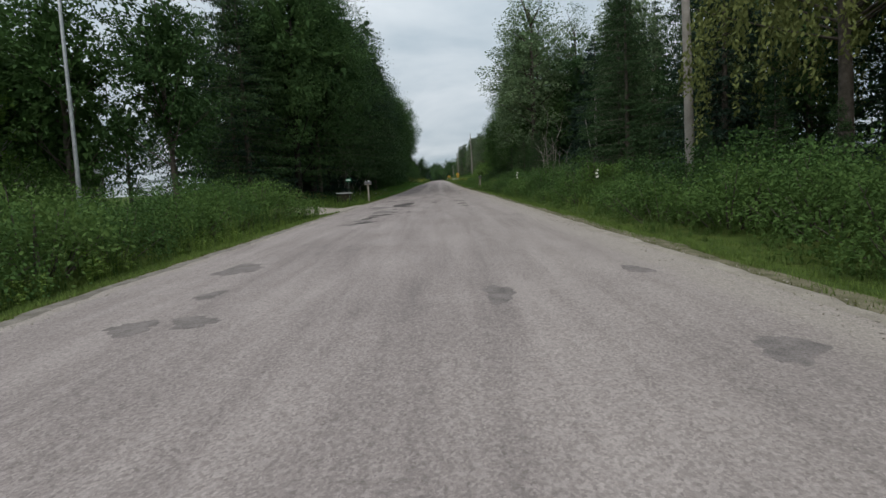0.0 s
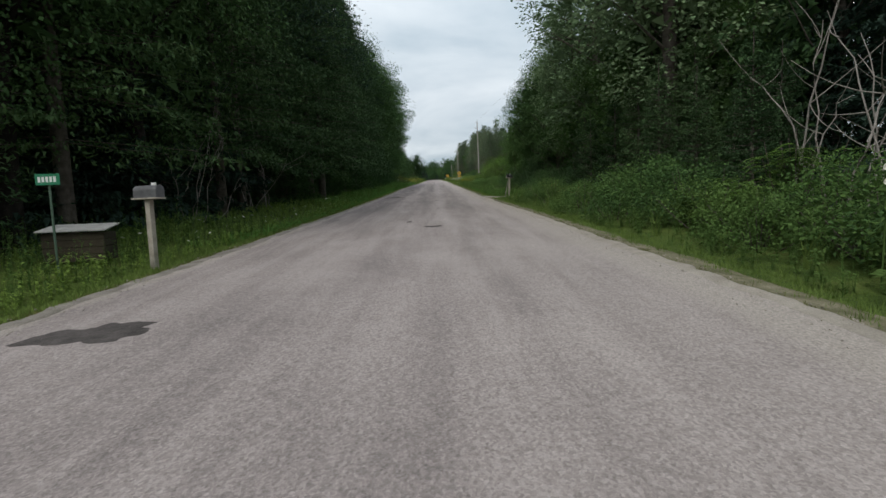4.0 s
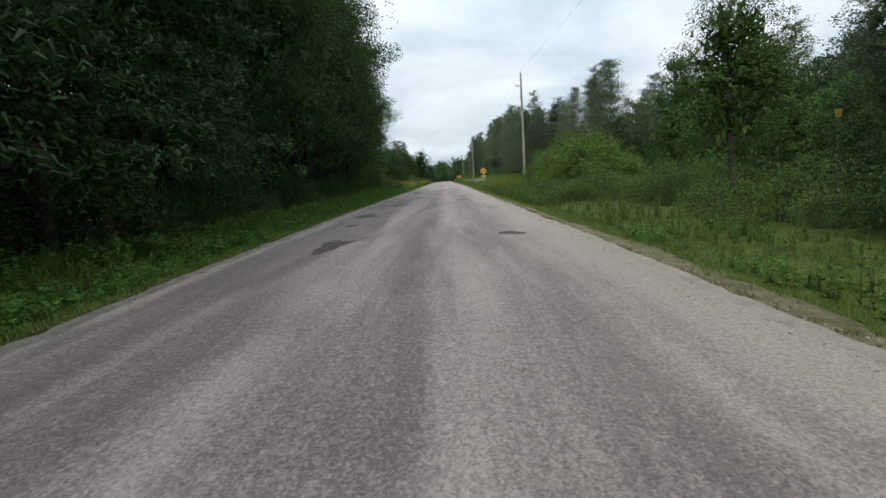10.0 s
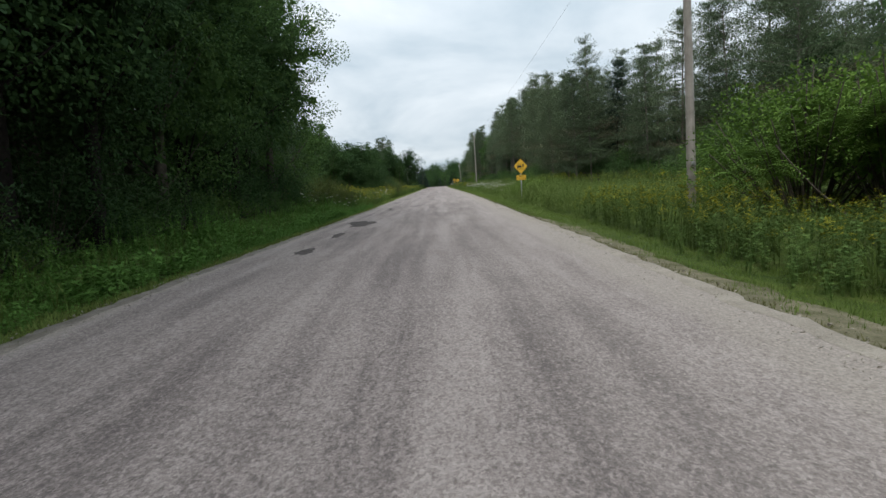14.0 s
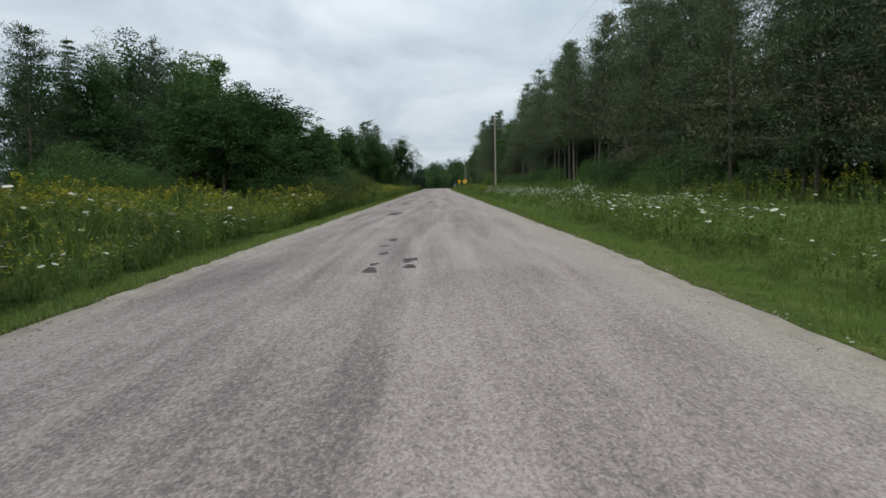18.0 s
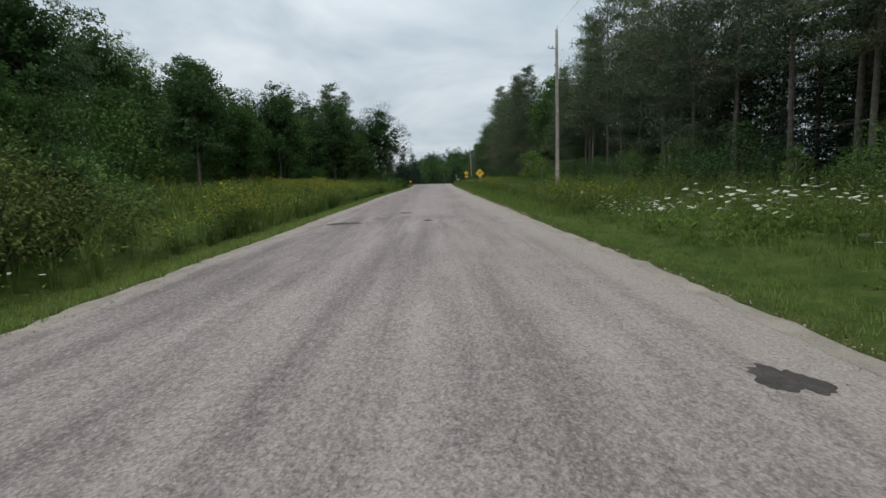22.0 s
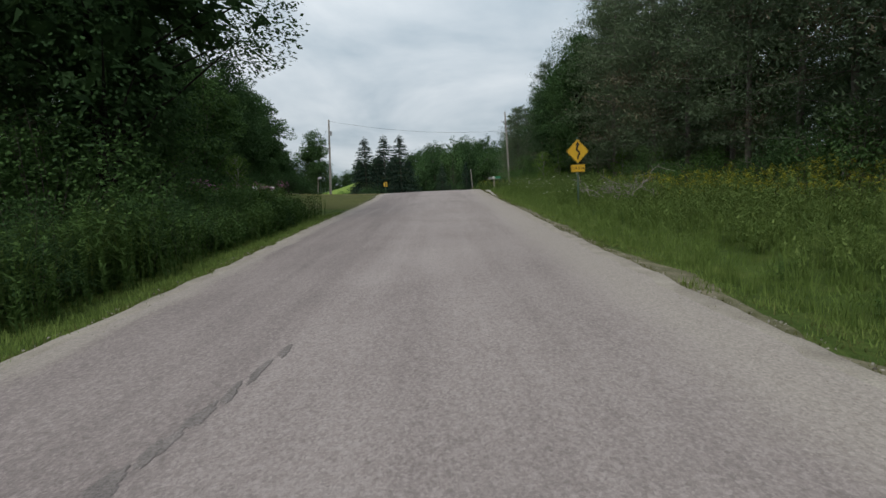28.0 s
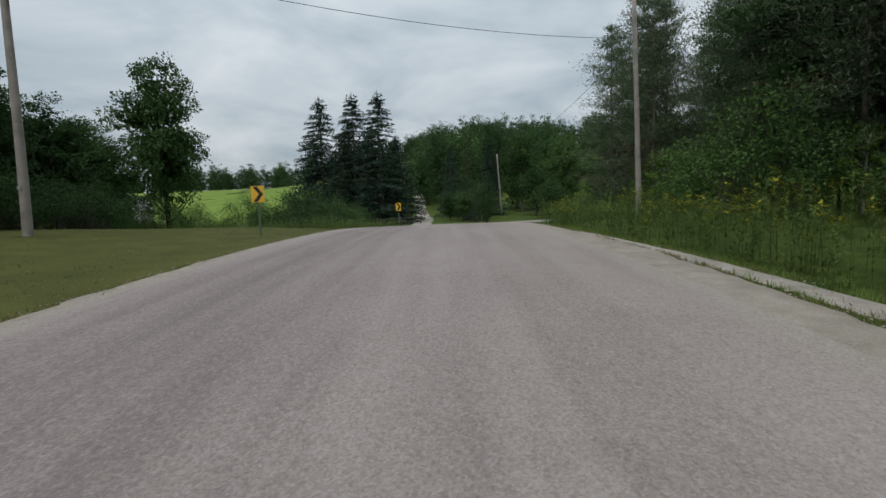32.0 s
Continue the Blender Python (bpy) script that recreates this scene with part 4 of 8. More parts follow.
def shrub_meshes(seed, H, R, n_leaf, leaf, mats, clumps=26, kite=True):
    r = np.random.default_rng(seed)
    wood, cen, outw = [], [], []
    C = []
    for _ in range(clumps):
        a, q = r.uniform(0, 2 * np.pi), r.uniform(0, 1) ** 0.55
        hh = H * (1 - 0.55 * q**2) * r.uniform(0.35, 1.0)
        C.append([R * q * math.cos(a), R * q * math.sin(a), hh])
    C = np.array(C)
    for c in C[::2]:
        p0 = np.array([c[0] * 0.2, c[1] * 0.2, -0.1])
        v = c - p0
        wood.append(tube(limb_points(p0, unit(v), np.linalg.norm(v), r, 0.2), np.linspace(0.025, 0.006, 5), 3))
    per = r.multinomial(n_leaf, r.dirichlet(np.ones(clumps) * 5))
    s = 0.16 * R + 0.16
    for c, m in zip(C, per):
        q = unit(r.normal(0, 1, (m, 3))) * (r.uniform(0.1, 1, (m, 1)) ** 0.5) * s * 1.5 * [1, 1, 0.75]
        cen.append(c + q)
        outw.append(unit(c - [0, 0, H * 0.3]) * 0.5 + unit(q) * 0.6)
    cen = np.concatenate(cen)
    cen[:, 2] = np.abs(cen[:, 2])
    LV, LF = leaves(cen, np.concatenate(outw), leaf, leaf * 0.55, r, 0.25, kite)
    WV, WF = merge(wood)
    return [("stem", mesh_np("shrub_wood", WV, WF, M_BARK, smooth=True)), ("foliage", mesh_np("shrub_foliage", LV, LF, mats))]


def sumac_meshes(seed, H, R, mats):
    """Feathered leaves that arch from the ends of bare stems."""
    r = np.random.default_rng(seed)
    wood, V, F, o = [], [], [], 0
    for _ in range(30):
        a, q = r.uniform(0, 2 * np.pi), r.uniform(0.1, 1)
        tip = np.array([R * q * math.cos(a), R * q * math.sin(a), H * (1 - 0.4 * q * q) * r.uniform(0.6, 1)])
        p0 = tip * [0.3, 0.3, 0]
        v = tip - p0
        wood.append(tube(limb_points(p0, unit(v), np.linalg.norm(v), r, 0.15), np.linspace(0.028, 0.012, 5), 4))
        for _ in range(13):
            b = r.uniform(0, 2 * np.pi)
            L = r.uniform(0.45, 0.75)
            h = np.array([math.cos(b), math.sin(b), 0])
            side = np.array([-h[1], h[0], 0])
            start = tip - np.array([0, 0, r.uniform(0, 0.7)])
            for u in np.linspace(0.15, 1, 9):
                c = start + h * L * u + np.array([0, 0, 1.0]) * L * (0.5 * u - 0.75 * u * u)
                for sg in (-1, 1):
                    w = 0.18 * (1.1 - 0.6 * abs(u - 0.45))
                    e = c + side * sg * w + h * 0.04 - np.array([0, 0, 0.05])
                    V += [c - h * 0.02, c + h * 0.03, e]
                    F.append((o, o + 1, o + 2))
                    o += 3
    WV, WF = merge(wood)
    return [("stem", mesh_np("sumac_wood", WV, WF, M_BARK, smooth=True)), ("foliage", mesh_np("sumac_foliage", np.array(V), np.array(F), mats))]


def weeping_meshes(seed, H, R):
    """A tree with long hanging sprays."""
    r = np.random.default_rng(seed)
    t = np.linspace(0, 1, 7)
    axis = np.stack([0.2 * np.cumsum(r.normal(0, 1, 7)) * t, 0.2 * np.cumsum(r.normal(0, 1, 7)) * t, H * 0.9 * t], 1)
    wood = [tube(axis, 0.22 * (1 - 0.9 * t) + 0.02, 8)]
    cen, outw = [], []
    for _ in range(240):
        a, q = r.uniform(0, 2 * np.pi), r.uniform(0.1, 1) ** 0.6
        top = np.array([R * q * math.cos(a), R * q * math.sin(a), H * (0.95 - 0.35 * q * q) * r.uniform(0.72, 1)])
        z0 = top[2] * 0.75
        p0 = np.array([np.interp(z0, axis[:, 2], axis[:, 0]), np.interp(z0, axis[:, 2], axis[:, 1]), z0])
        if _ % 4 == 0:
            wood.append(tube(limb_points(p0, unit(top - p0), np.linalg.norm(top - p0), r, 0.15), np.linspace(0.05, 0.01, 5), 4))
        L = r.uniform(1.5, 4.5)
        m = int(26 * L)
        u = r.uniform(0, 1, m)
        c = top + np.array([math.cos(a), math.sin(a), 0]) * (0.35 * np.sqrt(u))[:, None] - np.array([0, 0, 1.0]) * (L * u)[:, None]
        cen.append(c + r.normal(0, 0.10, (m, 3)))
        outw.append(r.normal(0, 0.5, (m, 3)) + [0, 0, -0.9])
    LV, LF = leaves(np.concatenate(cen), np.concatenate(outw), 0.19, 0.085, r, 0.6, True)
    WV, WF = merge(wood)
    return [("trunk", mesh_np("weeping_wood", WV, WF, M_BARK, smooth=True)), ("crown", mesh_np("weeping_crown", LV, LF, M_WILLOW))]


KINDS = {}


def kind(key, name, label, category, makers):
    KINDS[key] = (name, label, category, makers, [None] * len(makers))


kind("maple", "broadleaf_tree", "tall dark green broadleaf tree at the wood's edge", "tree", [lambda s=s: broadleaf_meshes(s, 17, 4.2, 1.6, 7500, 0.27, M_LEAF_DK, 130, kite=False) for s in (11, 12, 13)])
kind("ash", "ash_tree", "leafy mid-green ash tree beside the road", "tree", [lambda s=s: broadleaf_meshes(s, 12, 3.2, 1.0, 7500, 0.22, M_LEAF, 105, kite=False) for s in (21, 22, 23)])
kind("nearmaple", "maple_tree", "full dark green maple reaching over the verge", "tree", [lambda s=s: broadleaf_meshes(s, 15, 4.0, 1.2, 24000, 0.12, M_LEAF_DK, 150, M_SHADEBARK, core=9) for s in (15, 16)])
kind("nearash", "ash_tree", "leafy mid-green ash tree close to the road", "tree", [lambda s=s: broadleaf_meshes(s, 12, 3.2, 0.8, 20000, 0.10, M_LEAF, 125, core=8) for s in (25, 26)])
kind("edgemaple", "maple_tree", "tall maple with boughs hanging out over the verge", "tree", [lambda s=s: broadleaf_meshes(s, 15, 4.1, 2.0, 27000, 0.105, M_LEAF_DK, 130, M_SHADEBARK, core=9) for s in (19, 20, 27)])
kind("roundmaple", "maple_tree", "rounded dense dark green maple on the lawn", "tree", [lambda s=s: broadleaf_meshes(s, 13, 3.3, 0.9, 15000, 0.20, M_LEAF_DK, 150, M_SHADEBARK, core=12) for s in (17, 18)])
kind("poplar", "poplar_tree", "tall poplar with airy silvery green leaves", "tree", [lambda s=s: broadleaf_meshes(s, 20, 3.6, 2.4, 15000, 0.15, M_LEAF_GR, 150, M_BARK, 0, True, core=2) for s in (31, 32)])
kind("young", "young_tree", "slender young tree with light green leaves", "tree", [lambda s=s: broadleaf_meshes(s, 7, 1.7, 0.7, 3500, 0.14, M_LEAF_LT, 50, M_PALEBARK, core=4) for s in (41, 42)])
kind("pine", "pine_tree", "tall pine with tiered grey-green boughs", "tree", [lambda s=s: pine_meshes(s, 18, 3.5, 1.9, 22000, [M_NEEDLE, M_NEEDLE_DEAD], 0.21, None, 7) for s in (51, 52, 53, 54)])
kind("fullpine", "pine_tree", "dense dark pine, leafy almost to the ground", "tree", [lambda s=s: pine_meshes(s, 16, 4.0, 0.8, 15000, [M_NEEDLE_FULL], 0.26, None, 6) for s in (58, 59)])
kind("redpine", "pine_tree", "tall red pine with a bare lower trunk and open crown", "tree", [lambda s=s: pine_meshes(s, 18, 3.0, 6.0, 12000, [M_NEEDLE, M_NEEDLE_DEAD], 0.22, None, 5) for s in (55, 56, 57)])
kind("plantation", "pine_tree", "plantation pine with bare lower trunk and high crown", "tree", [lambda s=s: pine_meshes(s, 18, 2.6, 7.0, 5000, [M_NEEDLE_DK], 0.30, M_SHADEBARK) for s in (61, 62, 63)])
kind("wideplantation", "pine_tree", "tall dark conifer with a bare trunk and a wide high crown", "tree", [lambda s=s: pine_meshes(s, 18, 4.0, 7.5, 9000, [M_NEEDLE_DK], 0.26, M_SHADEBARK, 5) for s in (64, 65)])
kind("spruce", "spruce_tree", "dense dark spruce with drooping boughs", "tree", [lambda s=s: spruce_meshes(s, 14, 3.3, 0.5, 12000, [M_NEEDLE_DK], 0.26, 0.5, 0.8, 4) for s in (71, 72, 73)])
kind("hemlock", "hemlock_tree", "shaggy dark hemlock with feathery hanging boughs", "tree", [lambda s=s: spruce_meshes(s, 16, 3.6, 0.6, 17000, [M_CEDAR], 0.155, 0.42, 0.62, 4, 0.34) for s in (81, 82, 83)])
kind("highhemlock", "hemlock_tree", "tall shaded hemlock with boughs above a dark bare foot", "tree", [lambda s=s: spruce_meshes(s, 18, 3.9, 2.6, 14000, [M_CEDAR], 0.18, 0.5, 0.55, 4, 0.34) for s in (84, 85)])
kind("cedar", "cedar_tree", "narrow green cedar with dense flat sprays", "tree", [lambda s=s: spruce_meshes(s, 9, 1.9, 0.2, 9500, [M_CEDAR], 0.16, 0.15, 0.75, 3, 0.4) for s in (91, 92)])
kind("rear", "broadleaf_tree", "shaded tree standing deep in the wood", "tree", [lambda s=s: broadleaf_meshes(s, 15, 4.0, 0.3, 4200, 0.30, M_LEAF_DK, 90, kite=False, core=8) for s in (151, 152)])
kind("rearfir", "spruce_tree", "shaded conifer standing deep in the wood", "tree", [lambda s=s: spruce_meshes(s, 16, 3.4, 0.2, 4600, [M_NEEDLE_DK], 0.32, 0.42, 0.6, 3) for s in (161, 162)])
kind("shrub", "shrub", "rounded dark green roadside shrub", "shrub", [lambda s=s: shrub_meshes(s, 2.2, 1.6, 4200, 0.095, M_LEAF, 40) for s in (101, 102, 103)])
kind("darkshrub", "understory_shrub", "shaded dark shrub under the wood's edge", "shrub", [lambda s=s: shrub_meshes(s, 3.0, 2.0, 4200, 0.11, M_LEAF_DK, 48) for s in (107, 108)])
kind("thicket", "thicket", "tall dense thicket of leafy green stems", "shrub", [lambda s=s: shrub_meshes(s, 4.0, 2.6, 9000, 0.12, M_LEAF, 80) for s in (105, 106)])
kind("brownbush", "shrub", "dark brownish shrub overgrown with vines", "shrub", [lambda s=s: shrub_meshes(s, 2.0, 1.7, 5200, 0.075, M_BROWNLEAF, 46) for s in (114, 115)])
kind("bush", "bush", "low bright green leafy bush on the verge", "bush", [lambda s=s: shrub_meshes(s, 1.3, 1.2, 2600, 0.085, M_HERB, 32) for s in (111, 112, 113)])
kind("sumac", "sumac_shrub", "bright green sumac with feathered arching leaves", "shrub", [lambda s=s: sumac_meshes(s, 3.2, 2.4, M_LEAF_LT) for s in (121, 122)])
kind("sumacdome", "sumac_shrub", "rounded bright green sumac with dense leaves", "shrub", [lambda s=s: shrub_meshes(s, 3.2, 2.3, 8500, 0.11, M_LEAF_LT, 75) for s in (123, 124)])
kind("weeping", "weeping_tree", "weeping tree with long olive hanging sprays", "tree", [lambda s=s: weeping_meshes(s, 13, 4.0) for s in (131,)])
kind("far", "broadleaf_tree", "distant rounded broadleaf tree on the hill", "tree", [lambda s=s: broadleaf_meshes(s, 15, 5.5, 0.2, 2400, 0.5, M_LEAF_DK, 85, kite=False, core=9) for s in (141, 142, 143)])


def plant(key, x, y, height=None, turn=None, width=1.0, v=None, sink=0.0):
    """Stands one tree or shrub of a kind on the ground at (x, y), scaled to a height."""
    if key == "bush" and height and height > 1.9:
        key = "shrub"
    if key == "shrub" and height and height > 2.5:
        key = "thicket"
    name, label, category, makers, made = KINDS[key]
    i = int(rng.integers(len(makers))) if v is None else v
    natural = {"maple": 17, "ash": 12, "poplar": 20, "nearmaple": 15, "edgemaple": 15, "roundmaple": 13, "nearash": 12, "young": 7, "pine": 18, "redpine": 18, "fullpine": 16, "plantation": 18, "wideplantation": 18, "spruce": 14, "hemlock": 16, "highhemlock": 18, "cedar": 9, "shrub": 2.2, "darkshrub": 3.0, "thicket": 4.0, "brownbush": 2.0, "bush": 1.3, "sumac": 3.2, "sumacdome": 3.2, "weeping": 13, "far": 15, "rear": 15, "rearfir": 16}[key]
    s = (height or natural * rng.uniform(0.88, 1.12)) / natural
    rz = rng.uniform(0, 2 * math.pi) if turn is None else turn
    m = Matrix.Translation((x, y, gz1(x, y) - 0.08 - sink)) @ Matrix.Rotation(rz, 4, "Z")
    sc = (s * width, s * width, s)
    if made[i] is None:
        made[i] = tree_thing(name, makers[i](), label, category, natural)
        ob = made[i]
        ob.matrix_basis = m
    else:
        ob = copy_thing(made[i], m)
    ob.scale = sc
    return ob


def row(keys, y0, y1, x, step, jitter=0.8, heights=None, skip=()):
    y = y0
    while y < y1:
        k = keys[int(rng.integers(len(keys)))]
        xx, yy = x + rng.normal(0, jitter), y + rng.uniform(-0.3, 0.3) * step
        h = None if heights is None else rng.uniform(*heights)
        if not any(a <= yy <= b for a, b in skip):
            plant(k, xx, yy, h)
        y += step * rng.uniform(0.8, 1.2)


# left wood, from the start to its end in the field
row(["poplar", "young"], 8, 24, -20.5, 5.0, 1.0, (7, 13))
plant("maple", -14.5, 26.0, 14)
row(["rear", "ash"], 5, 30, -25.0, 3.6, 1.0, (9, 13))
row(["rear"], 6, 60, -46.0, 5.5, 1.5, (6, 9))
row(["shrub"], 6, 27, -19.0, 2.2, 1.2, (2.0, 3.4))
for tx, ty, th in ((-19.5, 25.0, 14), (-23.5, 21.0, 13), (-25.5, 27.5, 15), (-30, 31, 14), (-29, 24, 12)):
    plant("ash", tx, ty, th)
row(["rear"], 24, 56, -36.0, 4.5, 1.0, (11, 14))
row(["hemlock", "spruce"], 33.5, 47, -13.4, 2.7, 0.5, (17, 20))
row(["highhemlock", "edgemaple"], 36, 64, -10.4, 3.4, 0.4, (19, 22.5))
row(["hemlock", "spruce"], 47, 62, -12.6, 3.0, 0.5, (16, 19))
row(["rearfir"], 34, 64, -14.5, 3.4, 0.9, (16, 20))
row(["wideplantation", "highhemlock", "plantation"], 60, 92, -10.0, 2.4, 0.5, (20, 23.5))
row(["plantation", "plantation", "highhemlock"], 60, 104, -14.4, 2.6, 0.9, (16, 20))
row(["plantation"], 60, 140, -17.0, 3.2, 0.6, (17, 20))
row(["rearfir", "rear"], 40, 62, -21.0, 3.8, 1.0, (15, 19))
row(["rearfir", "rear"], 62, 146, -21.0, 3.6, 1.0, (10, 14))
row(["rearfir", "rear"], 56, 146, -27.5, 4.2, 1.2, (9, 13))
for y_ in np.arange(90, 122, 3.4):
    plant("edgemaple", -10.6 + rng.normal(0, 0.4), y_ + rng.uniform(-0.8, 0.8), rng.uniform(20, 23.5), None, 1.08)
row(["darkshrub"], 86, 143, -10.9, 2.3, 0.35, (1.8, 3.4))
row(["darkshrub"], 62, 143, -12.6, 2.4, 0.6, (1.6, 3.6))
row(["edgemaple", "edgemaple", "nearash"], 122, 141, -11.0, 3.3, 0.5, (16, 19))
row(["rear", "hemlock"], 100, 143, -14.5, 4.0, 0.8, (16, 20))
row(["shrub", "bush"], 60, 145, -10.4, 3.0, 0.5, (0.8, 1.6))
row(["shrub", "bush"], 4, 25, -11.0, 2.2, 0.9, (1.2, 2.2))
row(["rear", "rearfir"], -25, 0, -13.0, 5.0, 1.0, (13, 17))

for tx, ty, th in ((-8.6, 22.6, 1.8), (-9.8, 20.6, 2.2), (-8.2, 20.0, 1.4), (-10.6, 23.4, 2.4)):
    plant("bush", tx, ty, th)

row(["bush", "shrub"], 7, 24, -8.4, 1.5, 0.5, (1.2, 1.9))

# right wood near the start
plant("weeping", 12.6, 14.5, 13.5, 0.3)
plant("weeping", 12.4, 6.5, 12.5, 1.3)
row(["hemlock", "spruce"], 21, 46, 12.8, 3.2, 0.8, (11, 15))
row(["rearfir", "hemlock"], 8, 24, 17.5, 3.0, 0.8, (12, 15))
row(["rear", "rearfir"], -20, 52, 18.0, 4.0, 1.2, (13, 17))
row(["poplar"], 26, 60, 14.5, 7.0, 1.0, (16, 19))
plant("poplar", 9.8, 47.5, 20.5, 0.9, 1.6)
for tx, ty, th in ((8.7, 43.4, 5.0), (8.3, 45.2, 5.6), (8.5, 47.4, 6.2), (8.6, 50.2, 5.4), (8.3, 52.8, 4.6), (8.9, 55.6, 5.8)):
    plant("cedar", tx, ty, th)
plant("poplar", 10.6, 58, 20.5, 0.5, 1.6)
plant("poplar", 11.2, 51, 19, 1.5, 1.5)
plant("poplar", 11.2, 65, 17.5, 2.2, 1.4)
plant("poplar", 10.8, 69, 16, 2.5, 1.0)
row(["shrub", "shrub", "bush"], 2, 24, 8.9, 1.5, 0.5, (1.4, 2.5))
row(["bush", "bush", "shrub"], 2, 26, 6.9, 1.3, 0.3, (0.8, 1.6))
row(["cedar"], 4, 24, 10.2, 2.6, 0.5, (2.5, 4.5))
row(["shrub", "bush", "shrub", "sumac"], 22, 46, 7.6, 1.5, 0.4, (1.2, 2.2))
row(["bush", "bush", "shrub"], 26, 60, 6.5, 1.3, 0.3, (0.7, 1.4))
row(["cedar"], 40, 58, 10.2, 2.2, 0.5, (4.0, 8.0))
row(["cedar", "poplar", "nearash"], 46, 81, 11.4, 2.6, 0.7, (9, 13))
row(["ash", "rear", "rear"], 44, 81, 14.8, 3.4, 0.9, (11, 15))
row(["rear", "rearfir"], 50, 76, 19.5, 4.0, 1.0, (11, 15))
row(["darkshrub", "darkshrub"], 47, 84, 8.3, 2.0, 0.5, (0.9, 1.8))
plant("nearash", 10.6, 89.5, 8.6, 0.3, 1.1)
plant("poplar", 11.6, 84.5, 7.5, 1.0, 1.2)
plant("nearash", 10.8, 79.0, 13.0, 2.0, 1.1)
plant("nearash", 11.4, 75.0, 14.0, 0.6, 1.1)
row(["shrub", "shrub", "ash"], 76, 104, 15.0, 2.6, 1.2, (1.6, 2.8))
row(["rear", "ash"], 76, 110, 21.0, 3.0, 1.2, (5, 7.5))
plant("ash", 16.0, 104, 8.8)
row(["bush", "shrub"], 82, 100, 8.6, 1.6, 0.6, (0.9, 1.7))
for sx, sy, sh in ((9.6, 107, 2.9), (10.8, 110, 3.6), (11.8, 113.0, 4.3), (13.4, 114.5, 4.4), (9.6, 112, 2.8), (14.6, 113, 3.4), (12.0, 117, 3.6), (10.6, 121.5, 3.4), (11.8, 123.5, 3.7), (13.0, 120.5, 4.0), (10.4, 118.4, 3.2), (14.8, 123, 4.0)):
    plant("sumacdome" if sh > 3.65 else "sumac", sx, sy, sh * 1.1)
row(["bush", "shrub"], 96, 114, 7.4, 1.4, 0.5, (0.9, 1.5))
row(["shrub"], 104, 116, 12.0, 2.0, 1.0, (1.2, 1.8))
# thin wood behind the right-hand meadow
row(["ash", "pine", "rear"], 98, 150, 31.0, 3.4, 2.0, (8, 13))
row(["rear", "ash"], 100, 160, 27.0, 3.2, 1.5, (6, 10))
row(["pine", "rear", "rear"], 96, 168, 38.0, 3.6, 2.0, (13, 18))
row(["rear", "rearfir"], 90, 170, 46.0, 5.0, 2.0, (14, 18))
row(["pine"], 134, 168, 22.5, 3.6, 1.2, (13, 17))
row(["shrub", "young"], 118, 166, 20.5, 3.2, 1.5, (2.0, 4.5))
# pine wood along the right
row(["pine"], 163, 182, 16.4, 3.2, 0.8, (13, 16))
row(["redpine", "redpine", "pine"], 182, 206, 16.2, 3.4, 0.9, (15, 18))
row(["redpine", "pine"], 163, 204, 18.8, 3.4, 0.8, (13.5, 17))
row(["pine", "redpine"], 204, 243, 16.8, 3.2, 0.8, (16, 19))
row(["darkshrub"], 160, 210, 19.5, 2.4, 1.0, (2.4, 4.0))
row(["rearfir"], 158, 212, 24.0, 3.4, 1.0, (10, 13))
row(["pine", "ash", "pine"], 244, 262, 16.8, 3.0, 0.8, (12, 15))
row(["plantation", "redpine"], 165, 232, 22.0, 4.0, 0.9, (14, 17))
row(["pine", "ash"], 232, 300, 20.6, 3.4, 0.9, (13, 16))
row(["rearfir", "rear"], 165, 335, 26.5, 3.8, 1.2, (8, 11))
row(["rearfir", "rear"], 160, 340, 32.0, 4.4, 1.2, (9, 12))
row(["redpine", "pine"], 262, 300, 14.8, 2.8, 0.8, (17, 20.5))
row(["shrub", "darkshrub", "darkshrub", "young"], 168, 300, 14.0, 3.2, 0.7, (1.4, 3.2))
row(["pine", "pine", "nearmaple"], 299, 318, 14.4, 2.4, 0.6, (12, 16))
row(["pine", "hemlock"], 300, 322, 17.5, 2.6, 0.7, (14, 17))
row(["pine"], 318, 337, 14.0, 2.6, 0.6, (12.5, 15.5))
row(["pine", "ash"], 320, 338, 18.0, 2.8, 0.8, (13, 17))
row(["pine", "ash"], 296, 326, 21.5, 3.0, 0.8, (14, 18))
row(["shrub", "young"], 303, 326, 12.2, 1.9, 0.9, (2.6, 5.4))
row(["rearfir"], 203, 236, 19.4, 2.8, 0.6, (11, 14))
row(["darkshrub"], 58, 90, -10.9, 1.9, 0.4, (2.0, 4.0))
plant("edgemaple", 10.2, 74.0, 13.0, 0.4)
row(["darkshrub"], 62, 84, 9.6, 2.2, 0.4, (1.6, 2.8))

# tall bush-like trees that reach the ground beside the flowering field
for tx, ty, th, tw in ((-11.6, 181.5, 8.0, 1.8), (-14.8, 178.5, 6.2, 1.8), (-13.0, 186.5, 7.0, 1.6)):
    plant("roundmaple", tx, ty, th, None, tw)
for tx, ty, th in ((-8.4, 180.4, 3.2), (-8.2, 183.6, 2.8), (-9.2, 178.0, 3.4), (-10.2, 175.4, 3.2), (-9.6, 186.4, 2.8)):
    plant("darkshrub", tx, ty, th)
row(["brownbush"], 175, 185, -7.5, 1.6, 0.3, (1.3, 2.0))
for tx, ty, th in ((8.8, 231, 4.2), (9.8, 233, 3.8), (9.4, 229, 3.2)):
    plant("young", tx, ty, th, None, 1.2)

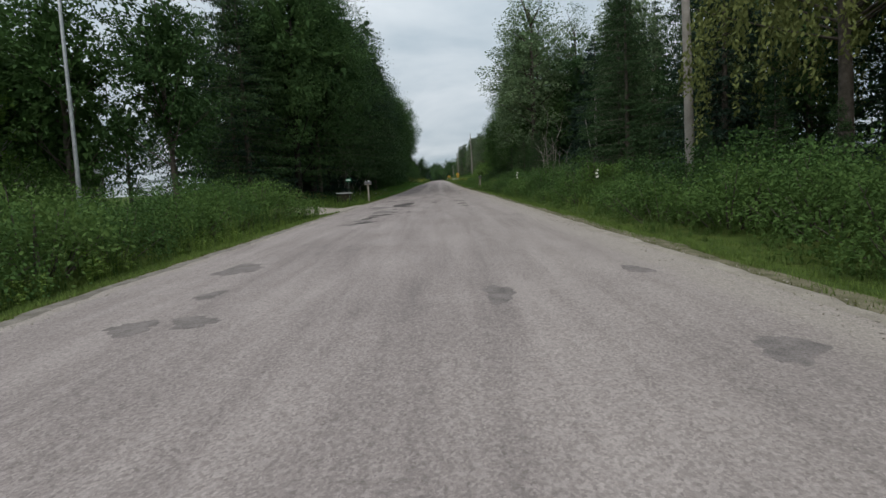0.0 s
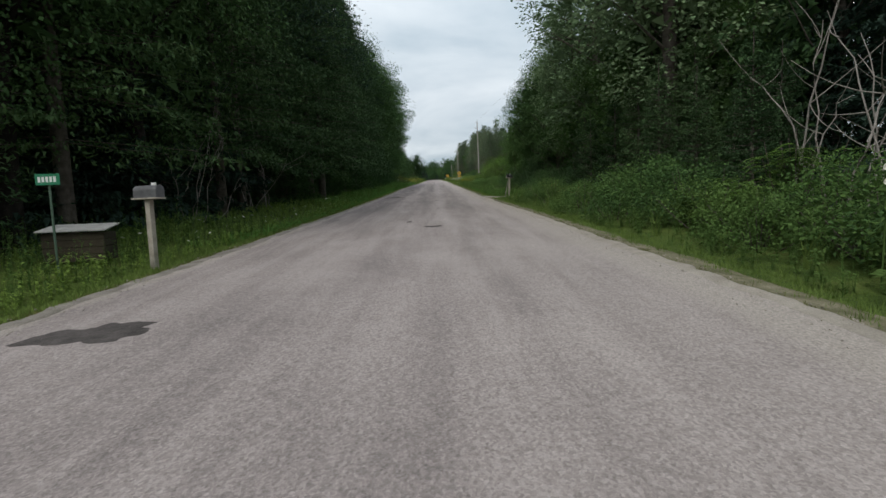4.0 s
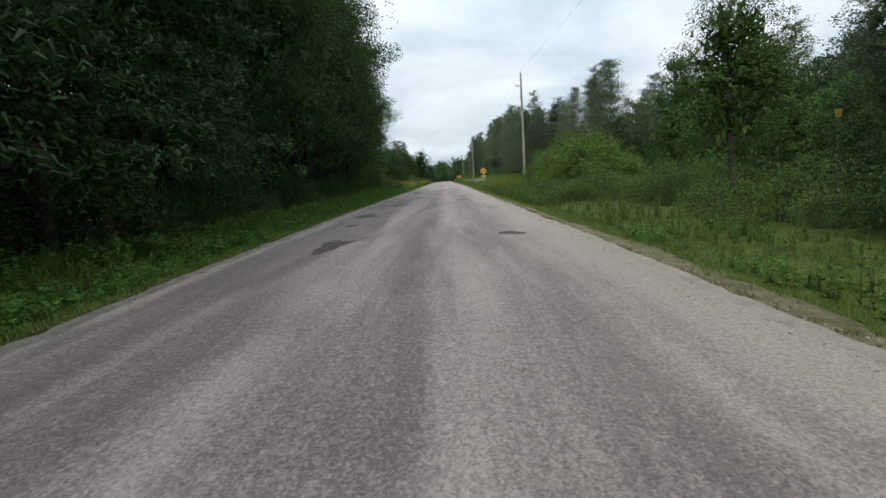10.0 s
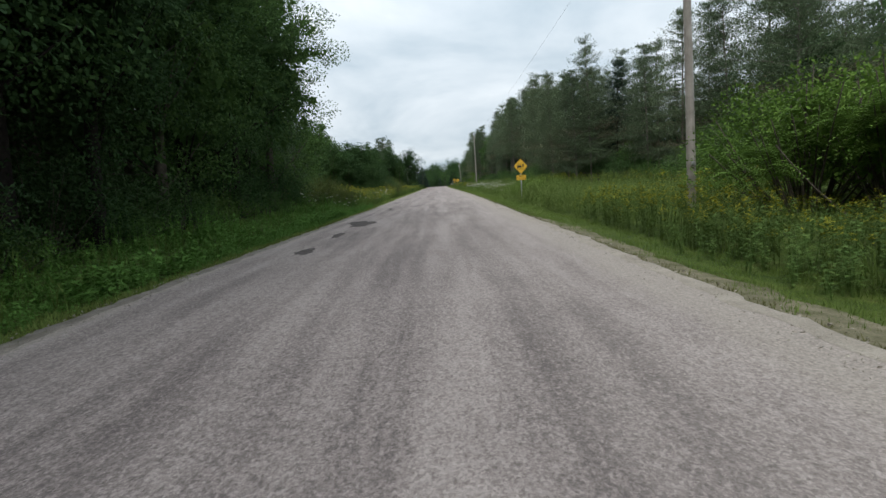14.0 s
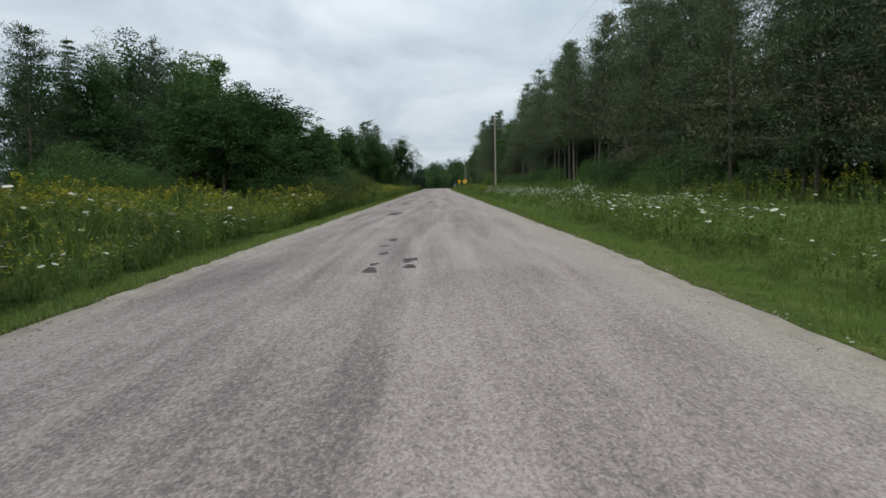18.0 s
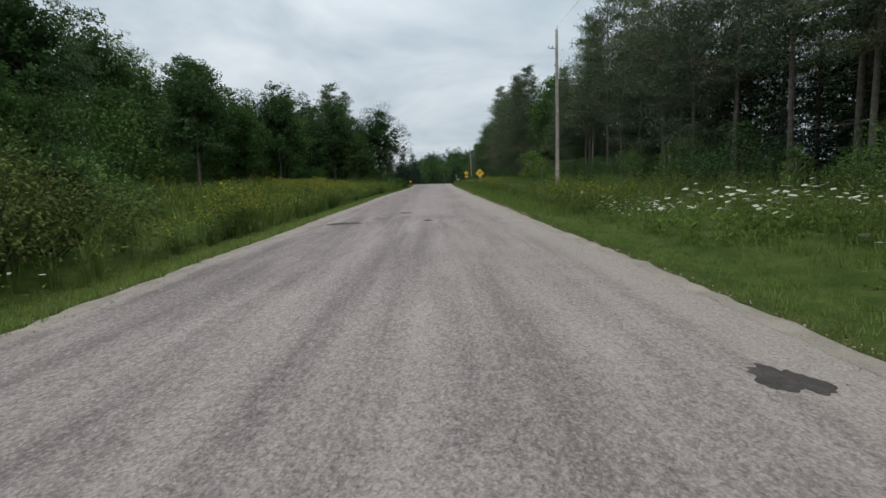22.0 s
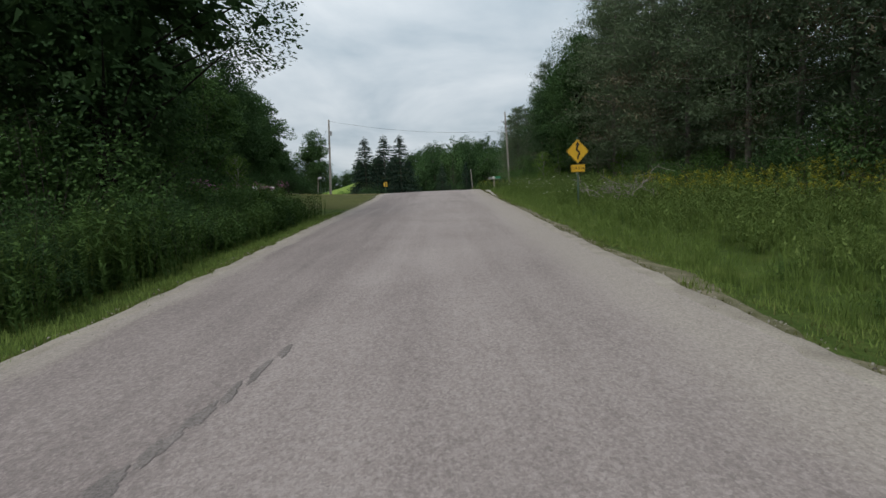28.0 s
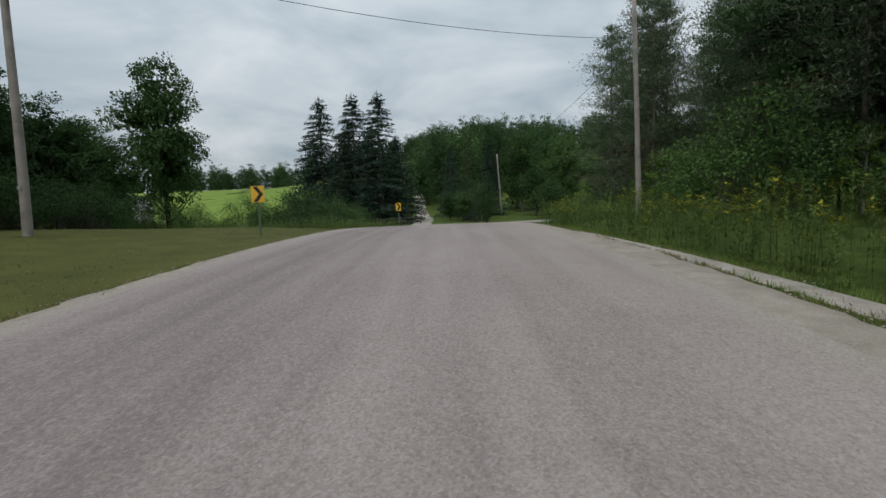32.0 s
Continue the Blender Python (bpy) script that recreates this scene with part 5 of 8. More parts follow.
# left: trees behind the flowering field
for tx, ty, th, tk in ((-24.5, 189, 14.2, "fullpine"), (-31, 183, 13.6, "fullpine"), (-28, 186, 12.5, "maple"), (-20.5, 190, 13, "ash"), (-18, 194, 10, "ash"), (-15.5, 192, 7.5, "ash"), (-31, 172, 14, "hemlock"), (-35, 165, 13, "maple"), (-25, 196, 11, "ash"), (-33, 190, 15, "hemlock"), (-27, 160, 11, "ash"), (-23, 153, 9, "young"), (-30, 152, 14, "maple"), (-13.5, 188, 5.0, "ash"), (-38, 180, 16, "maple"), (-20, 200, 9, "ash"), (-16, 199, 6, "ash")):
    plant(tk, tx, ty, th)
for tx, ty, th in ((-8.9, 183, 2.0), (-10.2, 186, 3.0), (-9.8, 195, 2.8), (-11.4, 198, 3.4), (-10.6, 201, 2.4), (-12.6, 193, 3.2), (-11.5, 190, 2.6)):
    plant("shrub", tx, ty, th, width=1.15)
for tx, ty, th in ((-9.6, 176.5, 5.0), (-11.2, 180.5, 6.0), (-9.8, 184, 5.2), (-12.5, 174.5, 6.5), (-13.5, 187, 8.0), (-11.5, 188.5, 4.6), (-9.4, 192.6, 2.6), (-9.2, 195, 2.7), (-9.0, 199, 2.4), (-10.6, 197, 3.0), (-14.0, 181, 8.5), (-15.0, 176, 8.0)):
    plant("maple", tx, ty, th, None, 1.6)
for tx, ty, th in ((-6.0, 268.8, 1.2), (-6.4, 270.6, 1.4), (-6.9, 272.6, 1.5), (-7.8, 274.2, 1.5), (-7.6, 270.5, 1.7), (-6.3, 266.8, 1.2)):
    plant("shrub", tx, ty, th, width=1.3)
row(["darkshrub"], 258, 275, -6.2, 0.95, 0.25, (0.95, 1.35))
row(["darkshrub"], 260, 275, -7.8, 1.2, 0.3, (1.2, 1.7))
row(["shrub"], 174, 206, -30.0, 2.2, 1.0, (2.8, 4.2))
row(["shrub"], 174, 204, -22.0, 2.4, 1.0, (2.6, 3.6))
row(["shrub"], 146, 172, -27.0, 2.2, 1.5, (2.6, 4.2))
row(["rear", "rearfir"], 140, 200, -44.0, 4.0, 1.5, (12, 17))
row(["maple", "ash", "poplar"], 200, 264, -34.0, 3.6, 1.5, (14, 19.5))
row(["ash", "maple", "shrub"], 205, 262, -28.0, 3.2, 1.5, (7, 12))
row(["rear", "rearfir"], 195, 280, -42.0, 3.8, 1.5, (14, 17.5))
row(["ash", "maple"], 228, 262, -21.0, 3.0, 1.0, (9, 14))
row(["shrub", "shrub", "ash"], 204, 262, -25.0, 2.4, 1.0, (2.4, 4.2))
row(["shrub"], 256, 300, -19.0, 1.9, 0.9, (2.2, 3.6))
row(["shrub"], 262, 300, -25.0, 2.2, 0.9, (3.0, 4.2))
row(["rearfir", "rear"], 255, 335, -44.0, 3.4, 1.2, (9, 12))
row(["shrub"], 300, 328, -23.5, 2.0, 0.8, (2.0, 3.2))
row(["darkshrub"], 288, 326, -18.6, 1.9, 0.6, (2.2, 3.6))
plant("nearmaple", -9.4, 268.5, 14.4, 0.4, 1.35)
plant("nearmaple", -13.5, 274.0, 13.0, 1.4, 1.15)
plant("maple", -16.0, 263.0, 14.5, 2.0, 1.1)
plant("nearash", -12.5, 262.5, 9.0, 1.0, 1.2)
plant("shrub", -9.4, 266, 3.2, width=1.3)
plant("shrub", -9.0, 270, 2.4, width=1.2)
for tx, ty, th, tk in ((-18.5, 273, 19, "pine"), (-17.0, 279, 18, "pine"), (-21, 282, 19, "pine"), (-24, 276, 17, "maple"), (-20.5, 290, 17, "pine"), (-26, 286, 18, "hemlock"), (-17.8, 284, 5.5, "spruce"), (-22.5, 298, 14, "roundmaple"), (-18.5, 296, 12.5, "roundmaple"), (-19.5, 303.5, 12, "roundmaple"), (-25, 305, 14, "maple")):
    plant(tk, tx, ty, th)
for tx, ty, th, tk in ((-21.0, 312, 13.0, "roundmaple"), (-24.5, 316, 14.5, "roundmaple"), (-29, 308, 15, "hemlock"), (-27, 320, 10, "ash"), (-31, 300, 15, "pine"), (-36, 316, 13, "maple"), (-30, 327, 10.5, "ash"), (-36, 332, 11, "ash"), (-26, 331, 8, "ash"), (-42, 338, 12, "rear"), (-22.8, 321, 9.5, "roundmaple"), (-24.5, 325, 9, "roundmaple"), (-29, 315, 13, "maple"), (-21.5, 307, 12.5, "roundmaple"), (-17.5, 291, 11, "ash"), (-25, 294, 15, "maple"), (-33, 321, 10, "rear"), (-28, 298, 14, "rear"), (-14.6, 281, 8, "ash"), (-21, 277, 16, "maple"), (-16, 269, 15, "maple"), (-26, 268, 16, "rear"), (-20, 265, 13, "maple"), (-34, 290, 17, "rear"), (-32, 278, 18, "rearfir"), (-38, 300, 16, "rear")):
    plant(tk, tx, ty, th)
# beyond the crest
plant("roundmaple", -20.3, 332.5, 13.3, 0.7, 0.95)
plant("darkshrub", -20.3, 331.6, 2.6, 0.2, 1.0)
for tx, ty, th in ((-17.6, 340, 3.4), (-24.0, 343, 3.0), (-13.0, 346, 2.8), (-19.5, 349, 3.0)):
    plant("shrub", tx, ty, th)
row(["shrub"], 326, 346, -27.5, 1.8, 1.5, (1.8, 2.8))
for tx, ty, th in ((-22.5, 325.5, 8.0), (-25.2, 331, 8.5), (-27.5, 335.5, 9.0), (-31.5, 340, 9.5), (-35, 338, 10), (-29, 330, 9), (-38, 345, 10), (-33, 346, 7)):
    plant("maple", tx, ty, th, None, 1.5)
for tx, ty, th in ((2.5, 356, 4.0), (4.5, 361, 5.0), (13.0, 357, 4.5), (14.0, 361, 5.5), (18.5, 358, 5.0), (23.0, 360, 6.0), (4.0, 366, 6.0), (13.5, 368, 7.5), (0.5, 362, 4.0), (20.0, 366, 8.0), (27.0, 356, 6.0)):
    plant("maple", tx, ty, th, None, 1.7)
for tx, ty, th in ((-16.4, 362, 17.5), (-12.0, 362, 17.8), (-14.2, 367, 14.5), (-8.2, 359, 17.2), (-10.2, 366, 14.0), (-6.6, 364, 12.5), (-18.2, 365, 12.5), (-13.2, 357, 9.0), (-9.6, 356, 8.0)):
    plant("spruce", tx, ty, th, width=1.4)
for tx, ty, th in ((-12.2, 338, 4.2), (-10.4, 341, 3.4), (-13.6, 340, 3.2), (-9.0, 345, 2.6)):
    plant("darkshrub", tx, ty, th, width=1.0)
for tx, ty, th, tk in ((1.0, 372, 12, "spruce"), (4.0, 378, 13, "hemlock"), (7.0, 372, 12, "spruce"), (13, 378, 15, "ash"), (18, 370, 13, "ash"), (24, 366, 12, "maple"), (9, 384, 17, "maple"), (-1, 392, 16, "maple"), (30, 360, 11, "ash"), (22, 352, 8, "young"), (28, 350, 9, "ash"), (17, 356, 5, "young"), (36, 352, 13, "pine"), (32, 340, 15, "pine"), (26, 338, 13, "pine"), (14, 390, 17, "far"), (4, 396, 17, "far"), (22, 388, 16, "far"), (-4, 402, 15, "far")):
    plant(tk, tx, ty, th)
# woods on the far hill, too many to count
def far_woods(label, places, share):
    Vs, Fs, o = [], [], 0
    temps = []
    for me in [makers() [1][1] for makers in KINDS["far"][3]]:
        co = np.empty(len(me.vertices) * 3, np.float32)
        me.vertices.foreach_get("co", co)
        temps.append(co.reshape(-1, 3))
    for x, y, h in places:
        V = temps[int(rng.integers(3))]
        V = V.reshape(-1, 9)[rng.random(len(V) // 3) < share].reshape(-1, 3)
        a, k = rng.uniform(0, 6.28), h / 15
        c, sn = math.cos(a) * k * 1.15, math.sin(a) * k * 1.15
        Vs.append(np.stack([c * V[:, 0] - sn * V[:, 1] + x, sn * V[:, 0] + c * V[:, 1] + y, V[:, 2] * k * 1.22 + gz1(x, y) - 0.22 * h], 1))
    V = np.concatenate(Vs)
    ob = new("far_woods", mesh_np("far_woods", V, np.arange(len(V)).reshape(-1, 3), M_LEAF_DK))
    return tagged(ob, label, "trees", kind="stuff")


far_woods("dark green woods along the far edge of the hayfield", [(-190 + k * 1.75 + rng.normal(0, 2), 476 + rng.uniform(-6, 26), rng.uniform(7.0, 10.5)) for k in range(150)], 0.8)
far_woods("broadleaf woods covering the far hill", [(rng.uniform(-12, 110), 398 + 150 * rng.uniform(0, 1) ** 1.25, rng.uniform(10, 14.5)) for k in range(130)], 0.7)


# bare tangle of branches at the right-hand wood's edge
def dead_tangle(x, y, seed, n=9, flat=1.0, thick=1.0):
    r = np.random.default_rng(seed)
    root = new("dead_branches")
    root.location = (x, y, gz1(x, y))
    tagged(root, "tangle of bare grey dead branches at the wood's edge", "branches")
    for _ in range(n):
        p = np.array([r.normal(0, 0.5), r.normal(0, 0.4), r.uniform(0.0, 0.4)])
        d = unit(np.array([r.normal(0, 0.35), r.normal(0, 0.3), r.uniform(0.7, 1.2) * flat]))
        L = r.uniform(2.2, 5.6) * (0.3 + 0.7 * flat)
        pts = limb_points(p, d, L, r, 0.55, 9) - np.array([0, 0, 1.0]) * (0.14 * flat * L * np.linspace(0, 1, 9) ** 3)[:, None]
        pts[1:] += r.normal(0, 0.05, (8, 3))
        pieces = [tube(pts, np.linspace(0.022, 0.006, 9) * thick, 5)]
        for _ in range(4):
            q = pts[int(r.integers(3, 8))]
            pieces.append(tube(limb_points(q, unit(d * 0.6 + r.normal(0, 0.6, 3)), L * r.uniform(0.15, 0.35), r, 0.7), np.linspace(0.011, 0.004, 5) * thick, 4))
        V, F = merge(pieces)
        part("branch", mesh_np("branch", V, F, M_DEADWOOD, smooth=True), M_DEADWOOD, root)


dead_tangle(8.9, 37.0, 5, 6, 1.2, 1.3)
dead_tangle(9.2, 38.6, 6, 5, 1.3, 1.3)
dead_tangle(-9.6, 52.0, 8, 7)
dead_tangle(-9.8, 46.0, 9, 6)


# pale forked trunk of a dead tree among the conifers
root = new("dead_tree")
root.location = (12.6, 37.4, gz1(12.6, 37.4))
tagged(root, "pale grey dead tree with a forked trunk among dark conifers", "tree")
for nm, pts, r0_, r1_ in (("trunk", [(0, 0, -0.3), (0.05, 0, 2.2), (0.0, 0.05, 4.4), (0.08, 0, 7.5)], 0.17, 0.08), ("limb", [(0.04, 0, 1.9), (-0.35, 0.05, 2.9), (-0.6, 0.05, 4.2), (-0.75, 0.1, 5.6)], 0.09, 0.035), ("limb", [(0.02, 0, 4.2), (0.4, -0.1, 5.2), (0.7, -0.1, 6.3)], 0.06, 0.025)):
    V, F = tube(pts, np.linspace(r0_, r1_, len(pts)), 9)
    part(nm, mesh_np(nm, V, F, M_PALEBARK, smooth=True), M_PALEBARK, root)


def hollyhock(x, y, h, seed):
    """A tall stalk with round leaves and a few white blooms."""
    r = np.random.default_rng(seed)
    root = new("hollyhock")
    root.location = (x, y, gz1(x, y))
    tagged(root, "tall hollyhock stalk with large white blooms", "flower")
    V, F = tube([(0, 0, -0.1), (0.02, 0, h * 0.5), (0.0, 0.02, h)], [0.012, 0.010, 0.005], 6)
    part("stalk", mesh_np("stalk", V, F, M_HERB), M_HERB, root)
    for k in range(9):
        a, u = r.uniform(0, 6.28), 0.15 + 0.075 * k
        bm = bmesh.new()
        ring = [bm.verts.new((0.09 + 0.09 * math.cos(q) * (1 + 0.2 * math.cos(5 * q)), 0.085 * math.sin(q), 0.03 * math.cos(2 * q))) for q in np.linspace(0, 6.28, 11)[:-1]]
        bm.faces.new(ring)
        bmesh.ops.transform(bm, matrix=Matrix.Translation((0.01, 0, h * u)) @ Matrix.Rotation(a, 4, "Z") @ Matrix.Rotation(0.35, 4, "Y"), verts=bm.verts)
        part("leaf", bm, M_HERB, root)
    for k, u in enumerate((0.78, 0.88, 0.97)):
        bm = bmesh.new()
        centre = bm.verts.new((0, 0, 0))
        ring = [bm.verts.new((0.055 * math.cos(q), 0.055 * math.sin(q), 0.03 + 0.006 * math.cos(5 * q))) for q in np.linspace(0, 6.28, 16)[:-1]]
        for i in range(15):
            bm.faces.new((centre, ring[i], ring[(i + 1) % 15]))
        bmesh.ops.transform(bm, matrix=Matrix.Translation((0.02 * (-1) ** k, -0.02, h * u)) @ Matrix.Rotation(1.25, 4, "X") @ Matrix.Rotation(0.4 * (k - 1), 4, "Y"), verts=bm.verts)
        part("bloom", bm, M_LACE, root, "white bloom")


hollyhock(5.6, 33.6, 1.75, 1)
hollyhock(6.9, 20.5, 1.5, 2)

# ---- poles and cables ----
def pole(x, y, h, lean=0.0, arm=0, label="weathered wooden utility pole on the grass verge", r0=0.16, pale=None, transformer=False):
    z = gz1(x, y)
    root = new("utility_pole")
    root.location = (x, y, z)
    root.rotation_euler = (0, lean, 0)
    tagged(root, label, "utility pole")
    t = np.linspace(0, 1, 8)
    V, F = tube(np.stack([0.02 * np.sin(t * 5), 0.015 * np.sin(t * 4 + 1), -0.4 + (h + 0.4) * t], 1), r0 * (1 - 0.38 * t), 14)
    V = np.concatenate([V, [[0, 0, h + 0.03]]])
    n = len(V) - 1
    cap = np.array([(n - 14 + k, n - 14 + (k + 1) % 14, n) for k in range(14)])
    m = pale or M_POLE
    part("shaft", mesh_np("shaft", V, [F, cap], m, smooth=True), m, root)
    if arm:
        bm = bmesh.new()
        box(bm, -0.05 - arm * 0.0, 0.05, -0.03, 0.03, h - 1.42, h - 1.34, 0.008)
        for v in bm.verts:
            v.co.x = v.co.x * (0.55 / 0.05) * 0.5 - 0.62 * (1 if arm > 0 else -1) * 0.5
        part("bracket", bm, M_STEEL, root, "short steel bracket arm")
        for dx in (-0.62, -0.34):
            bm = bmesh.new()
            for k, (rr, zz) in enumerate(((0.05, 0.0), (0.075, 0.06), (0.05, 0.12), (0.03, 0.17))):
                bmesh.ops.create_cone(bm, cap_ends=True, segments=10, radius1=rr, radius2=rr * 0.7, depth=0.05, matrix=Matrix.Translation((dx, 0, h - 1.32 + zz)))
            part("insulator", bm, M_PORCELAIN, root, "glazed insulator")
        bm = bmesh.new()
        bmesh.ops.create_cone(bm, cap_ends=True, segments=8, radius1=0.03, radius2=0.025, depth=0.3, matrix=Matrix.Translation((0.02, 0, h + 0.14)))
        part("top_pin", bm, M_STEEL, root, "steel pin on the pole top")
        bm = bmesh.new()
        bmesh.ops.create_cone(bm, cap_ends=True, segments=10, radius1=0.055, radius2=0.05, depth=0.14, matrix=Matrix.Translation((-0.17, 0, h - 2.6)))
        part("spool", bm, M_PORCELAIN, root, "spool insulator")
    if transformer:
        bm = bmesh.new()
        box(bm, 0.08, 0.34, -0.14, 0.14, h - 1.9, h - 1.4, 0.02)
        part("meter_box", bm, M_GREYBOX, root, "grey metal box")
    bm = bmesh.new()
    box(bm, -0.06, 0.06, -r0 - 0.006, -r0 + 0.02, 1.5, 1.62, 0.003)
    part("tag", bm, M_STEEL, root, "small metal tag")
    return root


P1, P2, P3, P5 = (10.1, 18.8, 12.4), (8.9, 124.5, 12.4), (9.45, 224.0, 12.0), (10.5, 324.0, 12.0)
pole(*P1, lean=-0.015, arm=1, r0=0.19)
pole(*P2, lean=0.0, arm=1)
pole(*P3, lean=0.0, arm=1)
pole(*P5, lean=-0.03, arm=1)
pole(8.6, 371, 9.4, arm=0, label="leaning weathered utility pole beyond the bend", lean=-0.05)
pole(-13.5, 313.4, 9.2, lean=0.045, transformer=True, label="weathered wooden service pole on the lawn", r0=0.15)
pole(-16.6, 21.6, 11.5, lean=0.02, label="thin pale pole among the trees", r0=0.10, pale=M_STEEL)


def cable(name, a, b, sag, label, r=0.007):
    t = np.linspace(0, 1, 26)[:, None]
    p = np.array(a) * (1 - t) + np.array(b) * t
    p[:, 2] -= (sag * 4 * t * (1 - t))[:, 0]
    V, F = tube(p, np.full(26, r), 5)
    ob = new(name, mesh_np(name, V, F, M_CABLE, smooth=True))
    return tagged(ob, label, "cable")


def top(p, dz=0.2, dx=0.0):
    return (p[0] + dx, p[1], gz1(p[0], p[1]) + p[2] + dz)


for a, b in ((P1, P2), (P2, P3)):
    cable("overhead_cable", top(a, 0.28), top(b, 0.28), 1.0, "thin dark overhead cable between utility poles", 0.005)
cable("overhead_cable", (-13.1, 313.4, gz1(-13.5, 313.4) + 9.0), top(P5, -2.6, -0.18), 0.75, "dark service cable sagging across the road", 0.012)
cable("overhead_cable", top(P5, -2.6, -0.18), (8.2, 371, gz1(8.6, 371) + 9.2), 1.2, "dark service cable running to the next pole", 0.013)
cable("guy_wire", (-13.2, 313.4, gz1(-13.5, 313.4) + 8.4), (-19.5, 316.5, gz1(-19.5, 316.5)), 0.05, "thin steel guy wire of the service pole", 0.008)
cable("overhead_cable", (10.1, -25, gz1(10.1, -25) + 12.5), top(P1, 0.28), 0.7, "thin dark overhead cable between utility poles")


def marker_post(x, y, h, mat, name, label, r=0.03, lean=0.0):
    root = new(name)
    root.location = (x, y, gz1(x, y))
    root.rotation_euler = (0, lean, 0)
    tagged(root, label, "post")
    V, F = tube(np.array([[0, 0, -0.2], [0, 0, h * 0.5], [0, 0, h]]), [r, r, r * 0.9], 8)
    part("stake", mesh_np("stake", V, F, mat), mat, root)
    bm = bmesh.new()
    bmesh.ops.create_cone(bm, cap_ends=True, segments=8, radius1=r * 1.15, radius2=r * 0.4, depth=0.04, matrix=Matrix.Translation((0, 0, h + 0.018)))
    part("cap", bm, mat, root)
    return root


marker_post(-15.0, 313.2, 2.2, M_POST, "marker_post", "slanting pale post beside the service pole", 0.045, 0.07)


root = new("trail_marker")
root.location = (11.9, 86.6, gz1(11.9, 86.6))
tagged(root, "small plain yellow plate on a thin wooden stake", "marker")
V, F = tube(np.array([[0, 0, -0.2], [0, 0, 1.5], [0.01, 0, 2.95]]), [0.03, 0.028, 0.025], 8)
part("stake", mesh_np("stake", V, F, M_DEADWOOD), M_DEADWOOD, root)
bm = bmesh.new()
box(bm, -0.10, 0.10, -0.04, -0.032, 2.68, 2.94, 0.002)
part("plate", bm, M_YELLOW, root, "yellow plate")


# ---- road signs ----
def prism(bm, pts, y0, y1):
    """A flat plate with the outline pts (x, z), between two depths."""
    a = [bm.verts.new((x, y0, z)) for x, z in pts]
    b = [bm.verts.new((x, y1, z)) for x, z in pts]
    bm.faces.new(a)
    bm.faces.new(b[::-1])
    n = len(pts)
    for i in range(n):
        bm.faces.new((a[i], b[i], b[(i + 1) % n], a[(i + 1) % n]))
    return bm


def ribbon(bm, pts, w, y0, y1):
    p = np.array(pts, float)
    d = unit(np.gradient(p, axis=0))
    nrm = np.stack([-d[:, 1], d[:, 0]], 1)
    out = [tuple(v) for v in p + nrm * w / 2] + [tuple(v) for v in (p - nrm * w / 2)[::-1]]
    return prism(bm, out, y0, y1)


def rounded(w, h, r, k=5):
    pts = []
    for cx, cz, a0 in ((w / 2 - r, h / 2 - r, 0), (-w / 2 + r, h / 2 - r, 90), (-w / 2 + r, -h / 2 + r, 180), (w / 2 - r, -h / 2 + r, 270)):
        for j in range(k):
            a = radians(a0 + 90 * j / (k - 1))
            pts.append((cx + r * math.cos(a), cz + r * math.sin(a)))
    return pts


def turned(pts, deg):
    c, s = math.cos(radians(deg)), math.sin(radians(deg))
    return [(x * c - z * s, x * s + z * c) for x, z in pts]


def shifted(pts, dx, dz):
    return [(x + dx, z + dz) for x, z in pts]


def words(text, size, parent, x, z, y, label):
    cu = bpy.data.curves.new("words", "FONT")
    cu.body, cu.size, cu.align_x, cu.align_y, cu.extrude = text, size, "CENTER", "CENTER", 0.0015
    tmp = new("words", cu)
    me = bpy.data.meshes.new_from_object(tmp.evaluated_get(bpy.context.evaluated_depsgraph_get()))
    bpy.data.objects.remove(tmp)
    me.transform(Matrix.Translation((x, y, z)) @ Matrix.Rotation(radians(90), 4, "X") @ Matrix.Diagonal((0.82, 1, 1, 1)))
    me.materials.clear()
    me.materials.append(M_BLACK)
    return part("lettering", me, M_BLACK, parent, label)


def sign_root(x, y, yaw, label, post_h, post_mat):
    root = new("road_sign")
    root.location = (x, y, gz1(x, y))
    root.rotation_euler = (0, 0, radians(yaw))
    tagged(root, label, "road sign")
    bm = bmesh.new()
    prism(bm, [(-0.035, -0.4), (0.035, -0.4), (0.035, post_h), (-0.035, post_h)], 0.0, 0.008)
    box(bm, -0.035, -0.027, 0.006, 0.035, -0.4, post_h)
    box(bm, 0.027, 0.035, 0.006, 0.035, -0.4, post_h)
    part("post", bm, post_mat, root, "galvanised steel sign post")
    return root


